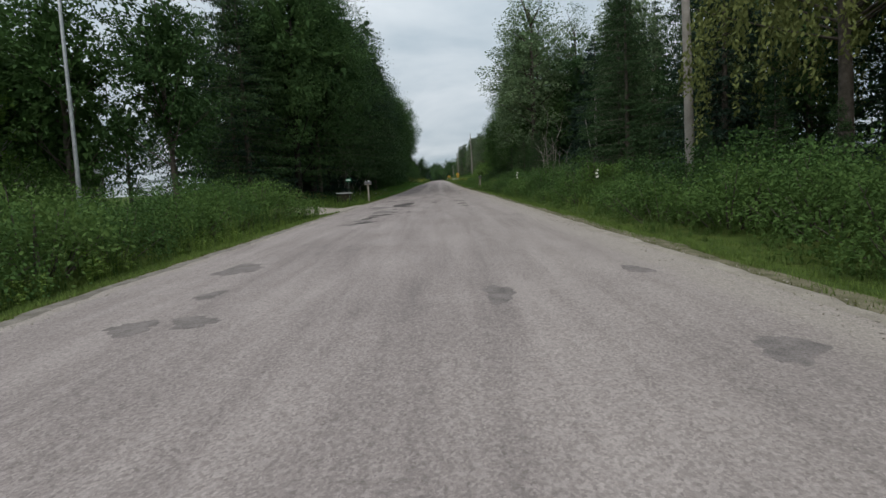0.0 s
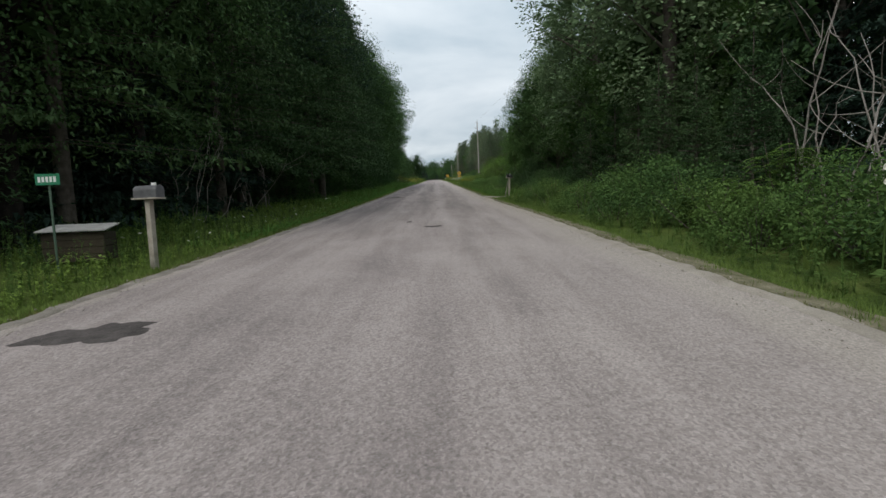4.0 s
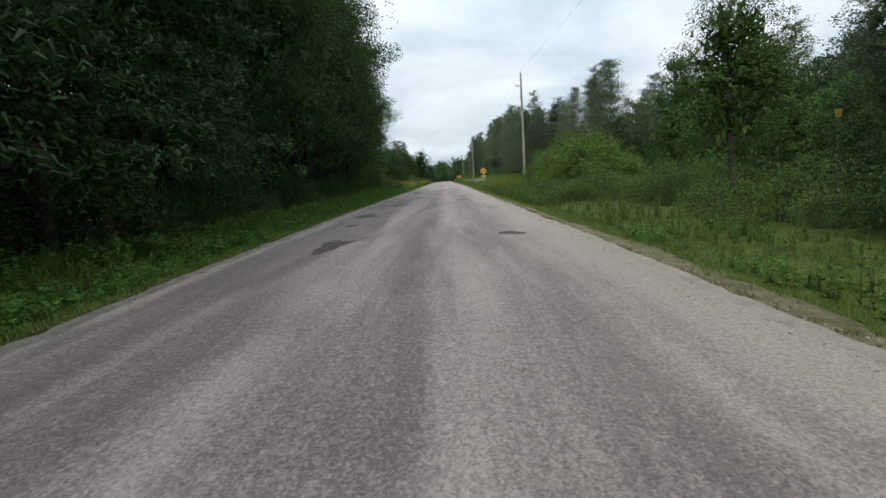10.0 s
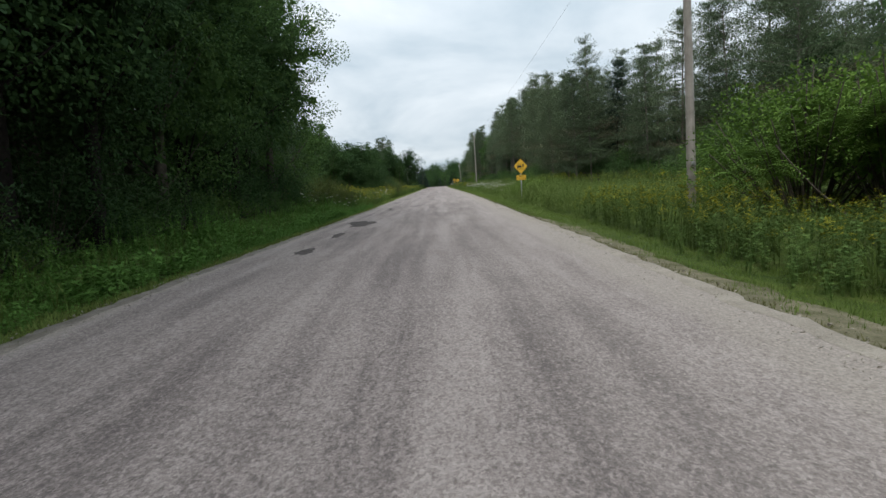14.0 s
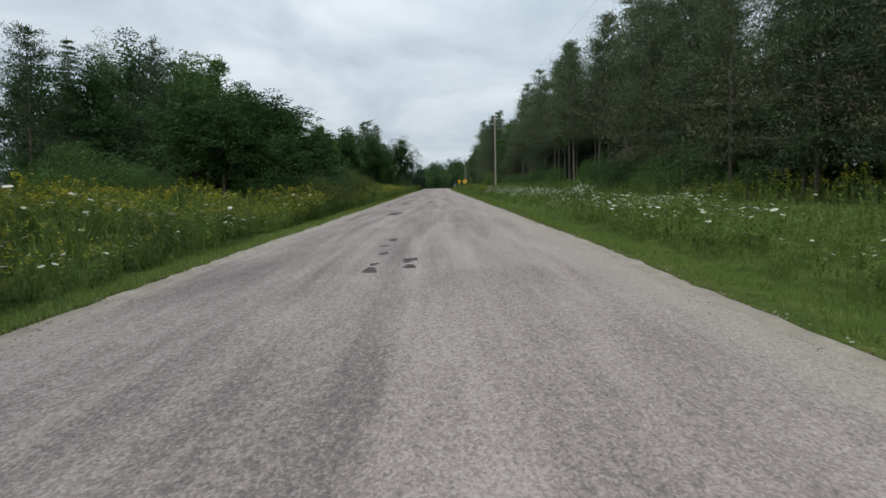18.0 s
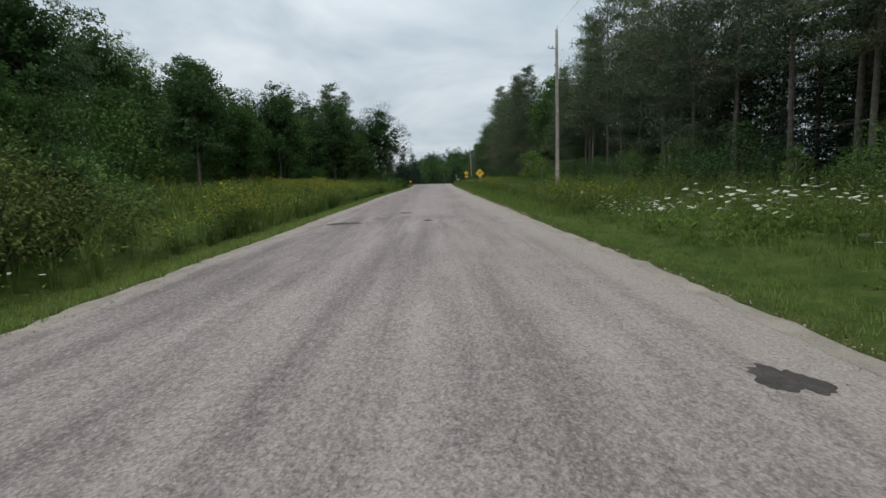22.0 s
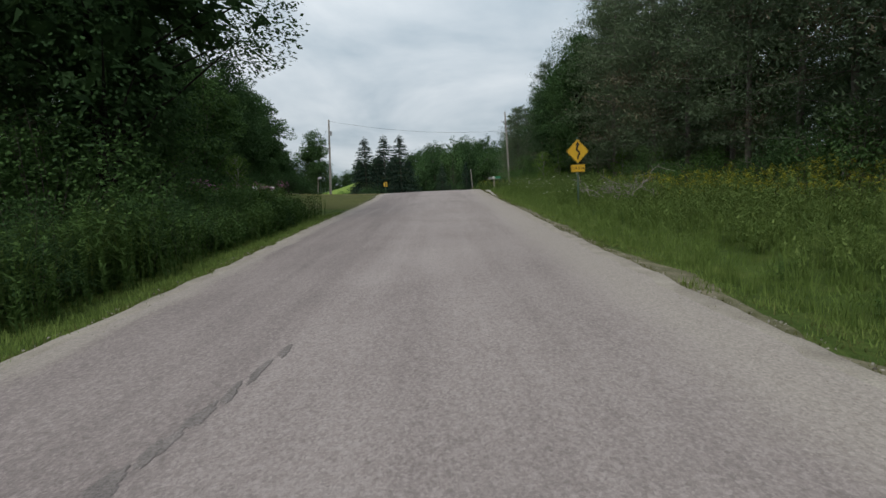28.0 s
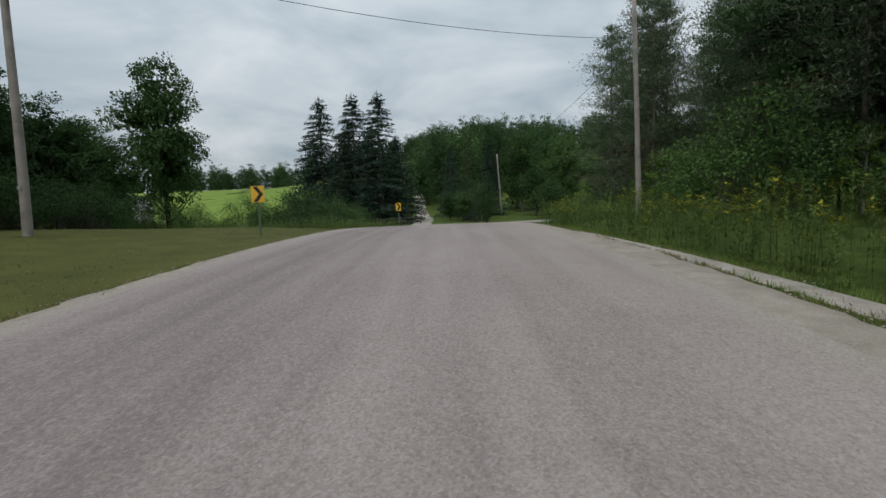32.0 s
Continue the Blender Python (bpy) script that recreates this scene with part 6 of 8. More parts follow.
def diamond(root, zc, side):
    bm = bmesh.new()
    prism(bm, shifted(turned(rounded(side, side, 0.05), 45), 0, zc), -0.012, -0.009)
    plate = part("plate", bm, M_YELLOW, root, "yellow diamond plate")
    bm = bmesh.new()
    o, i = turned(rounded(side - 0.03, side - 0.03, 0.045), 45), turned(rounded(side - 0.055, side - 0.055, 0.04), 45)
    n = len(o)
    f = [[bm.verts.new((x, yy, z + zc)) for x, z in ring] for ring, yy in ((o, -0.0135), (i, -0.0135), (o, -0.0122), (i, -0.0122))]
    for k in range(n):
        j = (k + 1) % n
        for p, q in ((0, 1), (3, 2), (2, 0), (1, 3)):
            bm.faces.new((f[p][k], f[p][j], f[q][j], f[q][k]))
    part("border", bm, M_BLACK, plate, "thin black border")
    for zz in (zc - side * 0.35, zc + side * 0.35):
        bm = bmesh.new()
        bmesh.ops.create_cone(bm, cap_ends=True, segments=8, radius1=0.012, radius2=0.010, depth=0.01, matrix=Matrix.Translation((0, -0.016, zz)) @ Matrix.Rotation(radians(90), 4, "X"))
        part("bolt", bm, M_STEEL, plate)
    return plate


def tab(root, zc, w, h):
    bm = bmesh.new()
    prism(bm, shifted(rounded(w, h, 0.03), 0, zc), -0.012, -0.009)
    plate = part("tab_plate", bm, M_YELLOW, root, "yellow tab plate")
    bm = bmesh.new()
    for s in (-1, 1):
        box(bm, -w / 2 + 0.02, w / 2 - 0.02, -0.0135, -0.0122, zc + s * (h / 2 - 0.018) - 0.005, zc + s * (h / 2 - 0.018) + 0.005)
        box(bm, s * (w / 2 - 0.018) - 0.005, s * (w / 2 - 0.018) + 0.005, -0.0135, -0.0122, zc - h / 2 + 0.02, zc + h / 2 - 0.02)
    part("border", bm, M_BLACK, plate, "thin black border")
    return plate


# share the road
sg = sign_root(5.66, 140.0, 18, "yellow diamond sign with car symbol, tab reading SHARE THE ROAD", 2.75, M_STEEL)
pl = diamond(sg, 2.38, 0.75)
bm = bmesh.new()
prism(bm, [(-0.27, 2.30), (0.06, 2.30), (0.06, 2.42), (0.02, 2.44), (-0.23, 2.44), (-0.27, 2.42)], -0.0145, -0.0125)
prism(bm, [(-0.235, 2.44), (-0.205, 2.44), (-0.18, 2.53), (-0.03, 2.53), (-0.005, 2.44), (0.025, 2.44), (-0.01, 2.56), (-0.20, 2.56)], -0.0145, -0.0125)
for wx in (-0.22, -0.01):
    prism(bm, [(wx - 0.035, 2.24), (wx + 0.035, 2.24), (wx + 0.035, 2.31), (wx - 0.035, 2.31)], -0.0147, -0.0126)
part("car_symbol", bm, M_BLACK, pl, "black car symbol")
bm = bmesh.new()
prism(bm, shifted(rounded(0.10, 0.20, 0.03), 0.18, 2.43), -0.0145, -0.0125)
prism(bm, shifted(rounded(0.05, 0.06, 0.02), 0.18, 2.575), -0.0145, -0.0125)
box(bm, 0.15, 0.165, -0.0145, -0.0125, 2.22, 2.32)
box(bm, 0.19, 0.205, -0.0145, -0.0125, 2.22, 2.32)
part("rider_symbol", bm, M_BLACK, pl, "plain black upright shape")
bm = bmesh.new()
prism(bm, [(-0.30, 2.205), (0.30, 2.175), (0.30, 2.16), (-0.30, 2.19)], -0.0145, -0.0125)
part("road_line", bm, M_BLACK, pl, "black ground line")
tb = tab(sg, 1.62, 0.72, 0.34)
words("SHARE", 0.155, tb, 0.0, 1.695, -0.0135, "black capitals SHARE")
words("THE ROAD", 0.155, tb, 0.0, 1.555, -0.0135, "black capitals THE ROAD")

# sharp turn ahead
sg = sign_root(5.85, 249.5, 0, "yellow diamond sign with a black right-turn arrow", 2.35, M_STEEL)
pl = diamond(sg, 1.85, 0.82)
bm = bmesh.new()
ribbon(bm, [(-0.17, 1.60), (-0.17, 1.78), (-0.165, 1.86), (-0.13, 1.92), (-0.06, 1.945), (0.12, 1.945)], 0.10, -0.0145, -0.0125)
prism(bm, [(0.10, 1.83), (0.31, 1.945), (0.10, 2.06)], -0.0148, -0.0127)
part("arrow_symbol", bm, M_BLACK, pl, "black arrow turning right")

# winding road
dead_tangle(7.0, 273.2, 15, 9, 0.12)
dead_tangle(7.8, 272.4, 16, 8, 0.12)
sg = sign_root(5.68, 274.0, 10, "yellow diamond winding-road sign, tab reading FOR 8 km", 2.75, M_GREENPOST)
pl = diamond(sg, 2.18, 0.70)
bm = bmesh.new()
ribbon(bm, [(0.0, 1.86), (0.0, 1.95), (0.035, 2.02), (0.075, 2.08), (0.06, 2.15), (0.0, 2.20), (-0.05, 2.26), (-0.03, 2.33), (0.0, 2.38), (0.0, 2.44)], 0.075, -0.0145, -0.0125)
prism(bm, [(-0.10, 2.41), (0.0, 2.58), (0.10, 2.41)], -0.0148, -0.0127)
part("arrow_symbol", bm, M_BLACK, pl, "black winding arrow")
tb = tab(sg, 1.50, 0.62, 0.30)
words("FOR 8 km", 0.17, tb, 0.0, 1.50, -0.0135, "black letters FOR 8 km")


def chevron(x, y, zc, w, h, yaw):
    root = sign_root(x, y, yaw, "yellow chevron board with black arrowhead at the bend", zc + h / 2 - 0.05, M_GREENPOST)
    bm = bmesh.new()
    prism(bm, shifted(rounded(w, h, 0.03), 0, zc), -0.012, -0.009)
    p = part("plate", bm, M_YELLOW, root, "yellow plate")
    bm = bmesh.new()
    t = w * 0.34
    a, b = -w * 0.36, w * 0.10
    prism(bm, [(a, zc + h * 0.46), (a + t, zc + h * 0.46), (b + t, zc), (a + t, zc - h * 0.46), (a, zc - h * 0.46), (b, zc)], -0.0145, -0.0125)
    part("arrow_symbol", bm, M_BLACK, p, "black chevron pointing right")


chevron(-6.85, 315.6, 1.55, 0.45, 0.60, 12)
chevron(-3.6, 334.0, 1.55, 0.45, 0.60, -25)


# ---- mailboxes and small roadside things ----
def mailbox_body(bm, w, h, l, x=0.0, z=0.0):
    pts = [(-w / 2, 0), (w / 2, 0), (w / 2, h - w / 2)] + [(w / 2 * math.cos(a), h - w / 2 + w / 2 * math.sin(a)) for a in np.linspace(0.2, math.pi - 0.2, 7)] + [(-w / 2, h - w / 2)]
    return prism(bm, [(x + px, z + pz) for px, pz in pts], -l / 2, l / 2)


def mailbox(x, y, post_h, mat, label, post_mat, yaw=0.0, number=True, lean=0.0, r=0.055):
    root = new("mailbox")
    root.location = (x, y, gz1(x, y))
    root.rotation_euler = (0, lean, radians(yaw))
    tagged(root, label, "mailbox")
    bm = bmesh.new()
    box(bm, -r, r, -r, r, -0.3, post_h, 0.012)
    part("post", bm, post_mat, root, "weathered wooden post")
    bm = bmesh.new()
    box(bm, -0.13, 0.13, -0.28, 0.28, post_h, post_h + 0.03, 0.005)
    part("shelf", bm, post_mat, root, "plank under the box")
    bm = bmesh.new()
    mailbox_body(bm, 0.20, 0.24, 0.5, 0, post_h + 0.03)
    b = part("box_body", bm, mat, root)
    bm = bmesh.new()
    mailbox_body(bm, 0.21, 0.25, 0.02, 0, post_h + 0.026)
    for v in bm.verts:
        v.co.y -= 0.26
    part("door", bm, mat, b)
    bm = bmesh.new()
    box(bm, 0.105, 0.112, -0.1, -0.07, post_h + 0.1, post_h + 0.33, 0.002)
    box(bm, 0.105, 0.112, -0.1, 0.02, post_h + 0.27, post_h + 0.33, 0.002)
    part("flag", bm, M_WHITE, b, "small flag")
    if number:
        bm = bmesh.new()
        for k in range(4):
            box(bm, -0.07 + k * 0.035, -0.045 + k * 0.035, -0.274, -0.271, post_h + 0.10, post_h + 0.14)
        part("number_bars", bm, M_WHITE, b, "pale number bars")
    return root


mailbox(-5.6, 37.0, 1.36, M_DARKBOX, "dark grey metal mailbox on a short pale post", M_POST, 78, number=False)
mb = mailbox(5.5, 63.25, 1.34, M_BLACKBOX, "black mailbox on a leaning weathered wooden post", M_POST, 14, lean=0.05, r=0.06)
for c in mb.children:
    if c.name.split(".")[0] in ("shelf", "box_body"):
        c.rotation_euler = (0, 0, radians(-62))
marker_post(5.25, 63.6, 1.15, M_DEADWOOD, "brace_post", "thin grey stick leaning against the mailbox post", 0.03, 0.22)

# row of boxes at the crest
root = new("mailbox_stand")
root.location = (5.55, 301.8, gz1(5.55, 301.8) + 0.02)
tagged(root, "wooden post and plank carrying a row of mailboxes", "mailbox stand")
V, F = tube(np.array([[0, 0, -0.3], [0, 0, 0.6], [0.01, 0, 1.12]]), [0.075, 0.075, 0.07], 12)
part("post", mesh_np("post", V, F, M_POST, smooth=True), M_POST, root, "round weathered post")
bm = bmesh.new()
box(bm, -0.62, 0.62, -0.11, 0.11, 1.10, 1.14, 0.006)
part("plank", bm, M_POST, root, "weathered plank")
for k, (dx, mt, w) in enumerate(((-0.42, M_GREYBOX, 0.14), (-0.25, M_GREYBOX, 0.14), (-0.06, M_WHITE, 0.16))):
    r2 = new("mailbox")
    r2.location = (5.55 + dx, 301.75, gz1(5.55, 301.8) + 1.163)
    tagged(r2, "small white mailbox standing on the plank" if mt is M_WHITE else "small grey metal mailbox standing on the plank", "mailbox", "mailboxes on the stand")
    bm = bmesh.new()
    mailbox_body(bm, w, 0.21, 0.46)
    b = part("box_body", bm, mt, r2)
    bm = bmesh.new()
    mailbox_body(bm, w + 0.01, 0.22, 0.015)
    for v in bm.verts:
        v.co.y -= 0.24
    part("door", bm, mt, b)
    bm = bmesh.new()
    for q in range(3):
        box(bm, -0.05 + q * 0.035, -0.025 + q * 0.035, -0.252, -0.249, 0.08, 0.12)
    part("number_bars", bm, M_BLACK, b, "dark number bars")
r2 = new("newspaper_tube")
r2.location = (5.55 + 0.34, 301.85, gz1(5.55, 301.8) + 1.163)
r2.rotation_euler = (0, 0, radians(-66))
tagged(r2, "green plastic newspaper tube on the mailbox plank", "newspaper box")
bm = bmesh.new()
prism(bm, [(-0.10, 0), (0.10, 0), (0.10, 0.14), (0.06, 0.22), (-0.06, 0.22), (-0.10, 0.14)], -0.32, 0.32)
part("tube_body", bm, M_GREENPLASTIC, r2)
bm = bmesh.new()
prism(bm, [(-0.09, 0.01), (0.09, 0.01), (0.09, 0.20), (-0.09, 0.20)], -0.335, -0.322)
part("front_label", bm, M_WHITE, r2, "pale front panel")

# low wooden box with a pale lid beside the first driveway
root = new("roadside_bin")
root.location = (-7.75, 38.0, gz1(-7.75, 38.0))
root.rotation_euler = (0, 0, radians(18))
tagged(root, "low weathered wooden bin with a pale sloping lid", "storage box")
bm = bmesh.new()
for k in range(4):
    box(bm, -0.55, 0.55, -0.40, -0.375, 0.02 + k * 0.155, 0.165 + k * 0.155, 0.006)
    box(bm, -0.55, 0.55, 0.375, 0.40, 0.02 + k * 0.155, 0.165 + k * 0.155, 0.006)
    box(bm, -0.55, -0.525, -0.37, 0.37, 0.02 + k * 0.155, 0.165 + k * 0.155, 0.006)
    box(bm, 0.525, 0.55, -0.37, 0.37, 0.02 + k * 0.155, 0.165 + k * 0.155, 0.006)
part("body", bm, M_LITTER, root, "dark weathered board sides")
for k in range(4):
    bm = bmesh.new()
    x0 = -0.62 + k * 0.312
    prism(bm, [(x0, 0.66), (x0 + 0.30, 0.66), (x0 + 0.30, 0.685), (x0, 0.685)], -0.48, 0.46)
    for v in bm.verts:
        v.co.z += 0.14 * (v.co.y + 0.48)
    part("board", bm, M_LID, root, "weathered pale lid board")

root = new("address_sign")
root.location = (-7.0, 36.4, gz1(-7.0, 36.4))
tagged(root, "small green plate with pale bars on a thin post", "sign")
V, F = tube(np.array([[0, 0, -0.2], [0, 0, 1.95]]), [0.02, 0.02], 6)
part("post", mesh_np("post", V, F, M_GREENPOST), M_GREENPOST, root)
bm = bmesh.new()
box(bm, -0.22, 0.22, -0.03, -0.022, 1.75, 1.95, 0.002)
p = part("plate", bm, M_GREENPLASTIC, root, "green plate")
bm = bmesh.new()
for k in range(5):
    box(bm, -0.17 + k * 0.07, -0.125 + k * 0.07, -0.034, -0.031, 1.80, 1.90)
part("number_bars", bm, M_WHITE, p, "pale bars")

root = new("address_sign")
root.location = (-10.3, 296.0, gz1(-10.3, 296.0))
tagged(root, "small grey plate with bars on a thin lawn stake", "sign")
V, F = tube(np.array([[0, 0, -0.2], [0, 0, 1.55]]), [0.018, 0.018], 6)
part("post", mesh_np("post", V, F, M_GREENPOST), M_GREENPOST, root)
bm = bmesh.new()
box(bm, -0.16, 0.16, -0.03, -0.022, 1.42, 1.60, 0.002)
p = part("plate", bm, M_GREYBOX, root, "grey plate")
bm = bmesh.new()
for k in range(4):
    box(bm, -0.12 + k * 0.065, -0.08 + k * 0.065, -0.034, -0.031, 1.46, 1.56)
part("number_bars", bm, M_WHITE, p, "pale bars")


# ---- buildings ----
def cottage(x, y, w, d, wall_h, ridge, yaw, label, zoff=0.0):
    root = new("cottage")
    root.location = (x, y, gz1(x, y) - 0.2 + zoff)
    root.rotation_euler = (0, 0, radians(yaw))
    tagged(root, label, "house")
    bm = bmesh.new()
    n = int(wall_h / 0.2)
    for k in range(n):
        for x0, x1, y0, y1 in ((-w / 2, w / 2, -d / 2, -d / 2 + 0.06), (-w / 2, w / 2, d / 2 - 0.06, d / 2), (-w / 2, -w / 2 + 0.06, -d / 2 + 0.06, d / 2 - 0.06), (w / 2 - 0.06, w / 2, -d / 2 + 0.06, d / 2 - 0.06)):
            box(bm, x0, x1, y0, y1, k * 0.2, k * 0.2 + 0.194)
    part("wall", bm, M_WALL, root, "weathered board walls")
    bm = bmesh.new()
    for s in (-1, 1):
        prism(bm, [(s * (w / 2 - 0.03), wall_h), (s * (w / 2 - 0.03), wall_h + 0.01), (0, ridge), (0, wall_h)] if s > 0 else [(s * (w / 2 - 0.03), wall_h), (0, wall_h), (0, ridge)], -d / 2 + 0.02, -d / 2 + 0.06)
        prism(bm, [(s * (w / 2 - 0.03), wall_h), (0, wall_h), (0, ridge)], d / 2 - 0.06, d / 2 - 0.02)
    part("gable", bm, M_WALL, root, "board gables")
    for s in (-1, 1):
        bm = bmesh.new()
        prism(bm, [(0, ridge + 0.04), (s * (w / 2 + 0.35), wall_h - 0.16), (s * (w / 2 + 0.35), wall_h - 0.10), (0, ridge + 0.10)], -d / 2 - 0.4, d / 2 + 0.4)
        rf = part("roof", bm, M_ROOF, root, "grey metal roof slope")
        for k in range(int(d / 0.5)):
            bm = bmesh.new()
            yy = -d / 2 - 0.2 + k * 0.5
            prism(bm, [(0, ridge + 0.101), (s * (w / 2 + 0.34), wall_h - 0.099), (s * (w / 2 + 0.34), wall_h - 0.07), (0, ridge + 0.13)], yy, yy + 0.04)
            part("seam", bm, M_ROOF, rf)
    for wx, wy, nx in ((-w * 0.22, -d / 2 - 0.012, 0), (w * 0.24, -d / 2 - 0.012, 0)):
        bm = bmesh.new()
        for x0, x1, z0, z1 in ((-0.42, 0.42, 0.85, 0.92), (-0.42, 0.42, 1.83, 1.90), (-0.42, -0.35, 0.92, 1.83), (0.35, 0.42, 0.92, 1.83), (-0.02, 0.02, 0.92, 1.83)):
            box(bm, wx + x0, wx + x1, wy - 0.03, wy + 0.008, z0, z1)
        wf = part("window", bm, M_WHITE, root, "white window frame")
        bm = bmesh.new()
        box(bm, wx - 0.36, wx + 0.36, wy - 0.006, wy + 0.004, 0.91, 1.84)
        part("pane", bm, M_GLASS, wf, "dark glass pane")
    bm = bmesh.new()
    box(bm, w / 2 - 0.005, w / 2 + 0.03, -0.45, 0.45, 0.05, 2.05, 0.01)
    part("door", bm, M_WHITE, root, "white door")
    return root


cottage(-54.5, 378, 6.0, 5.0, 2.5, 4.6, -28, "small weathered cottage with a grey metal roof beyond the lawn", 0.6)
cottage(-34, 43, 4.5, 4.0, 4.0, 5.7, 15, "small grey shed with a dull roof among trees")

# low rail fence below the spruces
root = new("rail_fence")
root.location = (0, 0, 0)
tagged(root, "low dark wooden rail fence below the spruces", "fence")
fx = [(-14 + 2.2 * k, 348 + 0.9 * k) for k in range(6)]
for k, (x, y) in enumerate(fx):
    z = gz1(x, y)
    bm = bmesh.new()
    box(bm, x - 0.06, x + 0.06, y - 0.06, y + 0.06, z - 0.3, z + 1.0, 0.01)
    part("fence_post", bm, M_BARK, root)
    if k:
        a, b = np.array([fx[k - 1][0], fx[k - 1][1], gz1(*fx[k - 1])]), np.array([x, y, z])
        for h in (0.45, 0.85):
            V, F = tube(np.array([a + [0, -0.08, h], (a + b) / 2 + [0, -0.08, h - 0.02], b + [0, -0.08, h]]), [0.045] * 3, 6)
            part("rail", mesh_np("rail", V, F, M_BARK), M_BARK, root)


# ---- grasses, weeds and flowers ----
def tri_plant(tris):
    V = np.array([p for t in tris for p in t[:3]], float)
    return V, np.array([t[3] for t in tris])


def stem_tri(h, lean, w=0.008):
    return [((-w, 0, 0), (w, 0, 0), (lean[0], lean[1], h), 0), ((0, -w, 0), (0, w, 0), (lean[0], lean[1], h), 0)]


def blade(p, d, L, w, mat, r):
    d = np.array(d) / np.linalg.norm(d)
    s = np.cross(d, [0, 0, 1.0])
    s = s / (np.linalg.norm(s) + 1e-6)
    p = np.array(p)
    return (tuple(p + s * w * 0.5), tuple(p - s * w * 0.5), tuple(p + d * L), mat)


def leaf_blade(p, d, L, w, mat, r):
    """A pointed leaf of two faces, widest at its middle and bent at the tip."""
    d = np.array(d) / np.linalg.norm(d)
    s = np.cross(d, [0, 0, 1.0])
    s = s / (np.linalg.norm(s) + 1e-6) * w * 0.5
    p = np.array(p)
    m = p + d * L * 0.45
    return [(tuple(p), tuple(m + s), tuple(m - s), mat), (tuple(m + s), tuple(p + d * L - [0, 0, 0.22 * L]), tuple(m - s), mat)]


def goldenrod(r, bloom=True):
    h = r.uniform(0.85, 1.2)
    lean = r.normal(0, 0.06, 2)
    T = stem_tri(h, lean)
    for u in np.linspace(0.08, 0.94, 22):
        a = r.uniform(0, 6.28)
        T.append(blade((lean[0] * u, lean[1] * u, h * u), (math.cos(a), math.sin(a), r.uniform(-0.1, 0.9)), r.uniform(0.10, 0.18), 0.036, 0, r))
    for _ in range(12 if bloom else 4):
        a, q = r.uniform(0, 6.28), r.uniform(0, 1)
        T.append(blade((lean[0] + 0.05 * q * math.cos(a), lean[1] + 0.05 * q * math.sin(a), h * (0.84 + 0.17 * (1 - q))), (math.cos(a), math.sin(a), r.uniform(-0.1, 0.5)), r.uniform(0.07, 0.13), 0.05, 1 if bloom else 0, r))
    return tri_plant(T)


def bushy(r, bloom=True, stems=6):
    """A clump of leafy stems splaying from one root, some with a yellow plume."""
    T = []
    for _ in range(stems):
        a, h = r.uniform(0, 6.28), r.uniform(0.55, 1.0)
        o = r.uniform(0.08, 0.42)
        lean = np.array([math.cos(a), math.sin(a)]) * o
        T += stem_tri(h, lean, 0.006)
        for u in r.uniform(0.12, 1.0, 13):
            b = r.uniform(0, 6.28)
            T.append(blade((lean[0] * u, lean[1] * u, h * u), (math.cos(b), math.sin(b), r.uniform(-0.2, 0.7)), r.uniform(0.07, 0.14), 0.038, 0, r))
        for _ in range(6 if bloom and r.random() < 0.7 else 0):
            b, q = r.uniform(0, 6.28), r.uniform(0, 1)
            T.append(blade((lean[0] + 0.05 * q * math.cos(b), lean[1] + 0.05 * q * math.sin(b), h * (0.88 + 0.14 * (1 - q))), (math.cos(b), math.sin(b), r.uniform(-0.1, 0.5)), r.uniform(0.06, 0.11), 0.05, 1, r))
    return tri_plant(T)


def lace(r):
    h = r.uniform(0.6, 0.95)
    lean = r.normal(0, 0.08, 2)
    T = stem_tri(h, lean, 0.006)
    for _ in range(6):
        a, u = r.uniform(0, 6.28), r.uniform(0.05, 0.6)
        T.append(blade((lean[0] * u, lean[1] * u, h * u), (math.cos(a), math.sin(a), 0.5), r.uniform(0.1, 0.2), 0.05, 0, r))
    R = r.uniform(0.042, 0.078)
    tilt = r.normal(0, 0.25, 2)
    c = (lean[0], lean[1], h + 0.012)
    ring = [(lean[0] + R * math.cos(a) * r.uniform(0.8, 1.15), lean[1] + R * math.sin(a) * r.uniform(0.8, 1.15), h + R * (tilt[0] * math.cos(a) + tilt[1] * math.sin(a))) for a in np.linspace(0, 6.28, 8)[:-1]]
    for k in range(7):
        T.append((c, ring[k], ring[(k + 1) % 7], 1))
    return tri_plant(T)


def tuft(r, h0=0.45, n=9, wide=0.014):
    T = []
    for _ in range(n):
        a = r.uniform(0, 6.28)
        h = h0 * r.uniform(0.6, 1.25)
        b = np.array([r.normal(0, 0.05), r.normal(0, 0.05), 0])
        o = r.uniform(0.1, 0.5)
        m = b + np.array([math.cos(a) * h * o * 0.4, math.sin(a) * h * o * 0.4, h * 0.62])
        e = b + np.array([math.cos(a) * h * o * 1.1, math.sin(a) * h * o * 1.1, h * (1.0 - 0.25 * o)])
        s = np.array([-math.sin(a), math.cos(a), 0]) * wide
        T += [(tuple(b - s), tuple(b + s), tuple(m), 0), (tuple(m - s * 0.7), tuple(m + s * 0.7), tuple(e), 0)]
    return tri_plant(T)


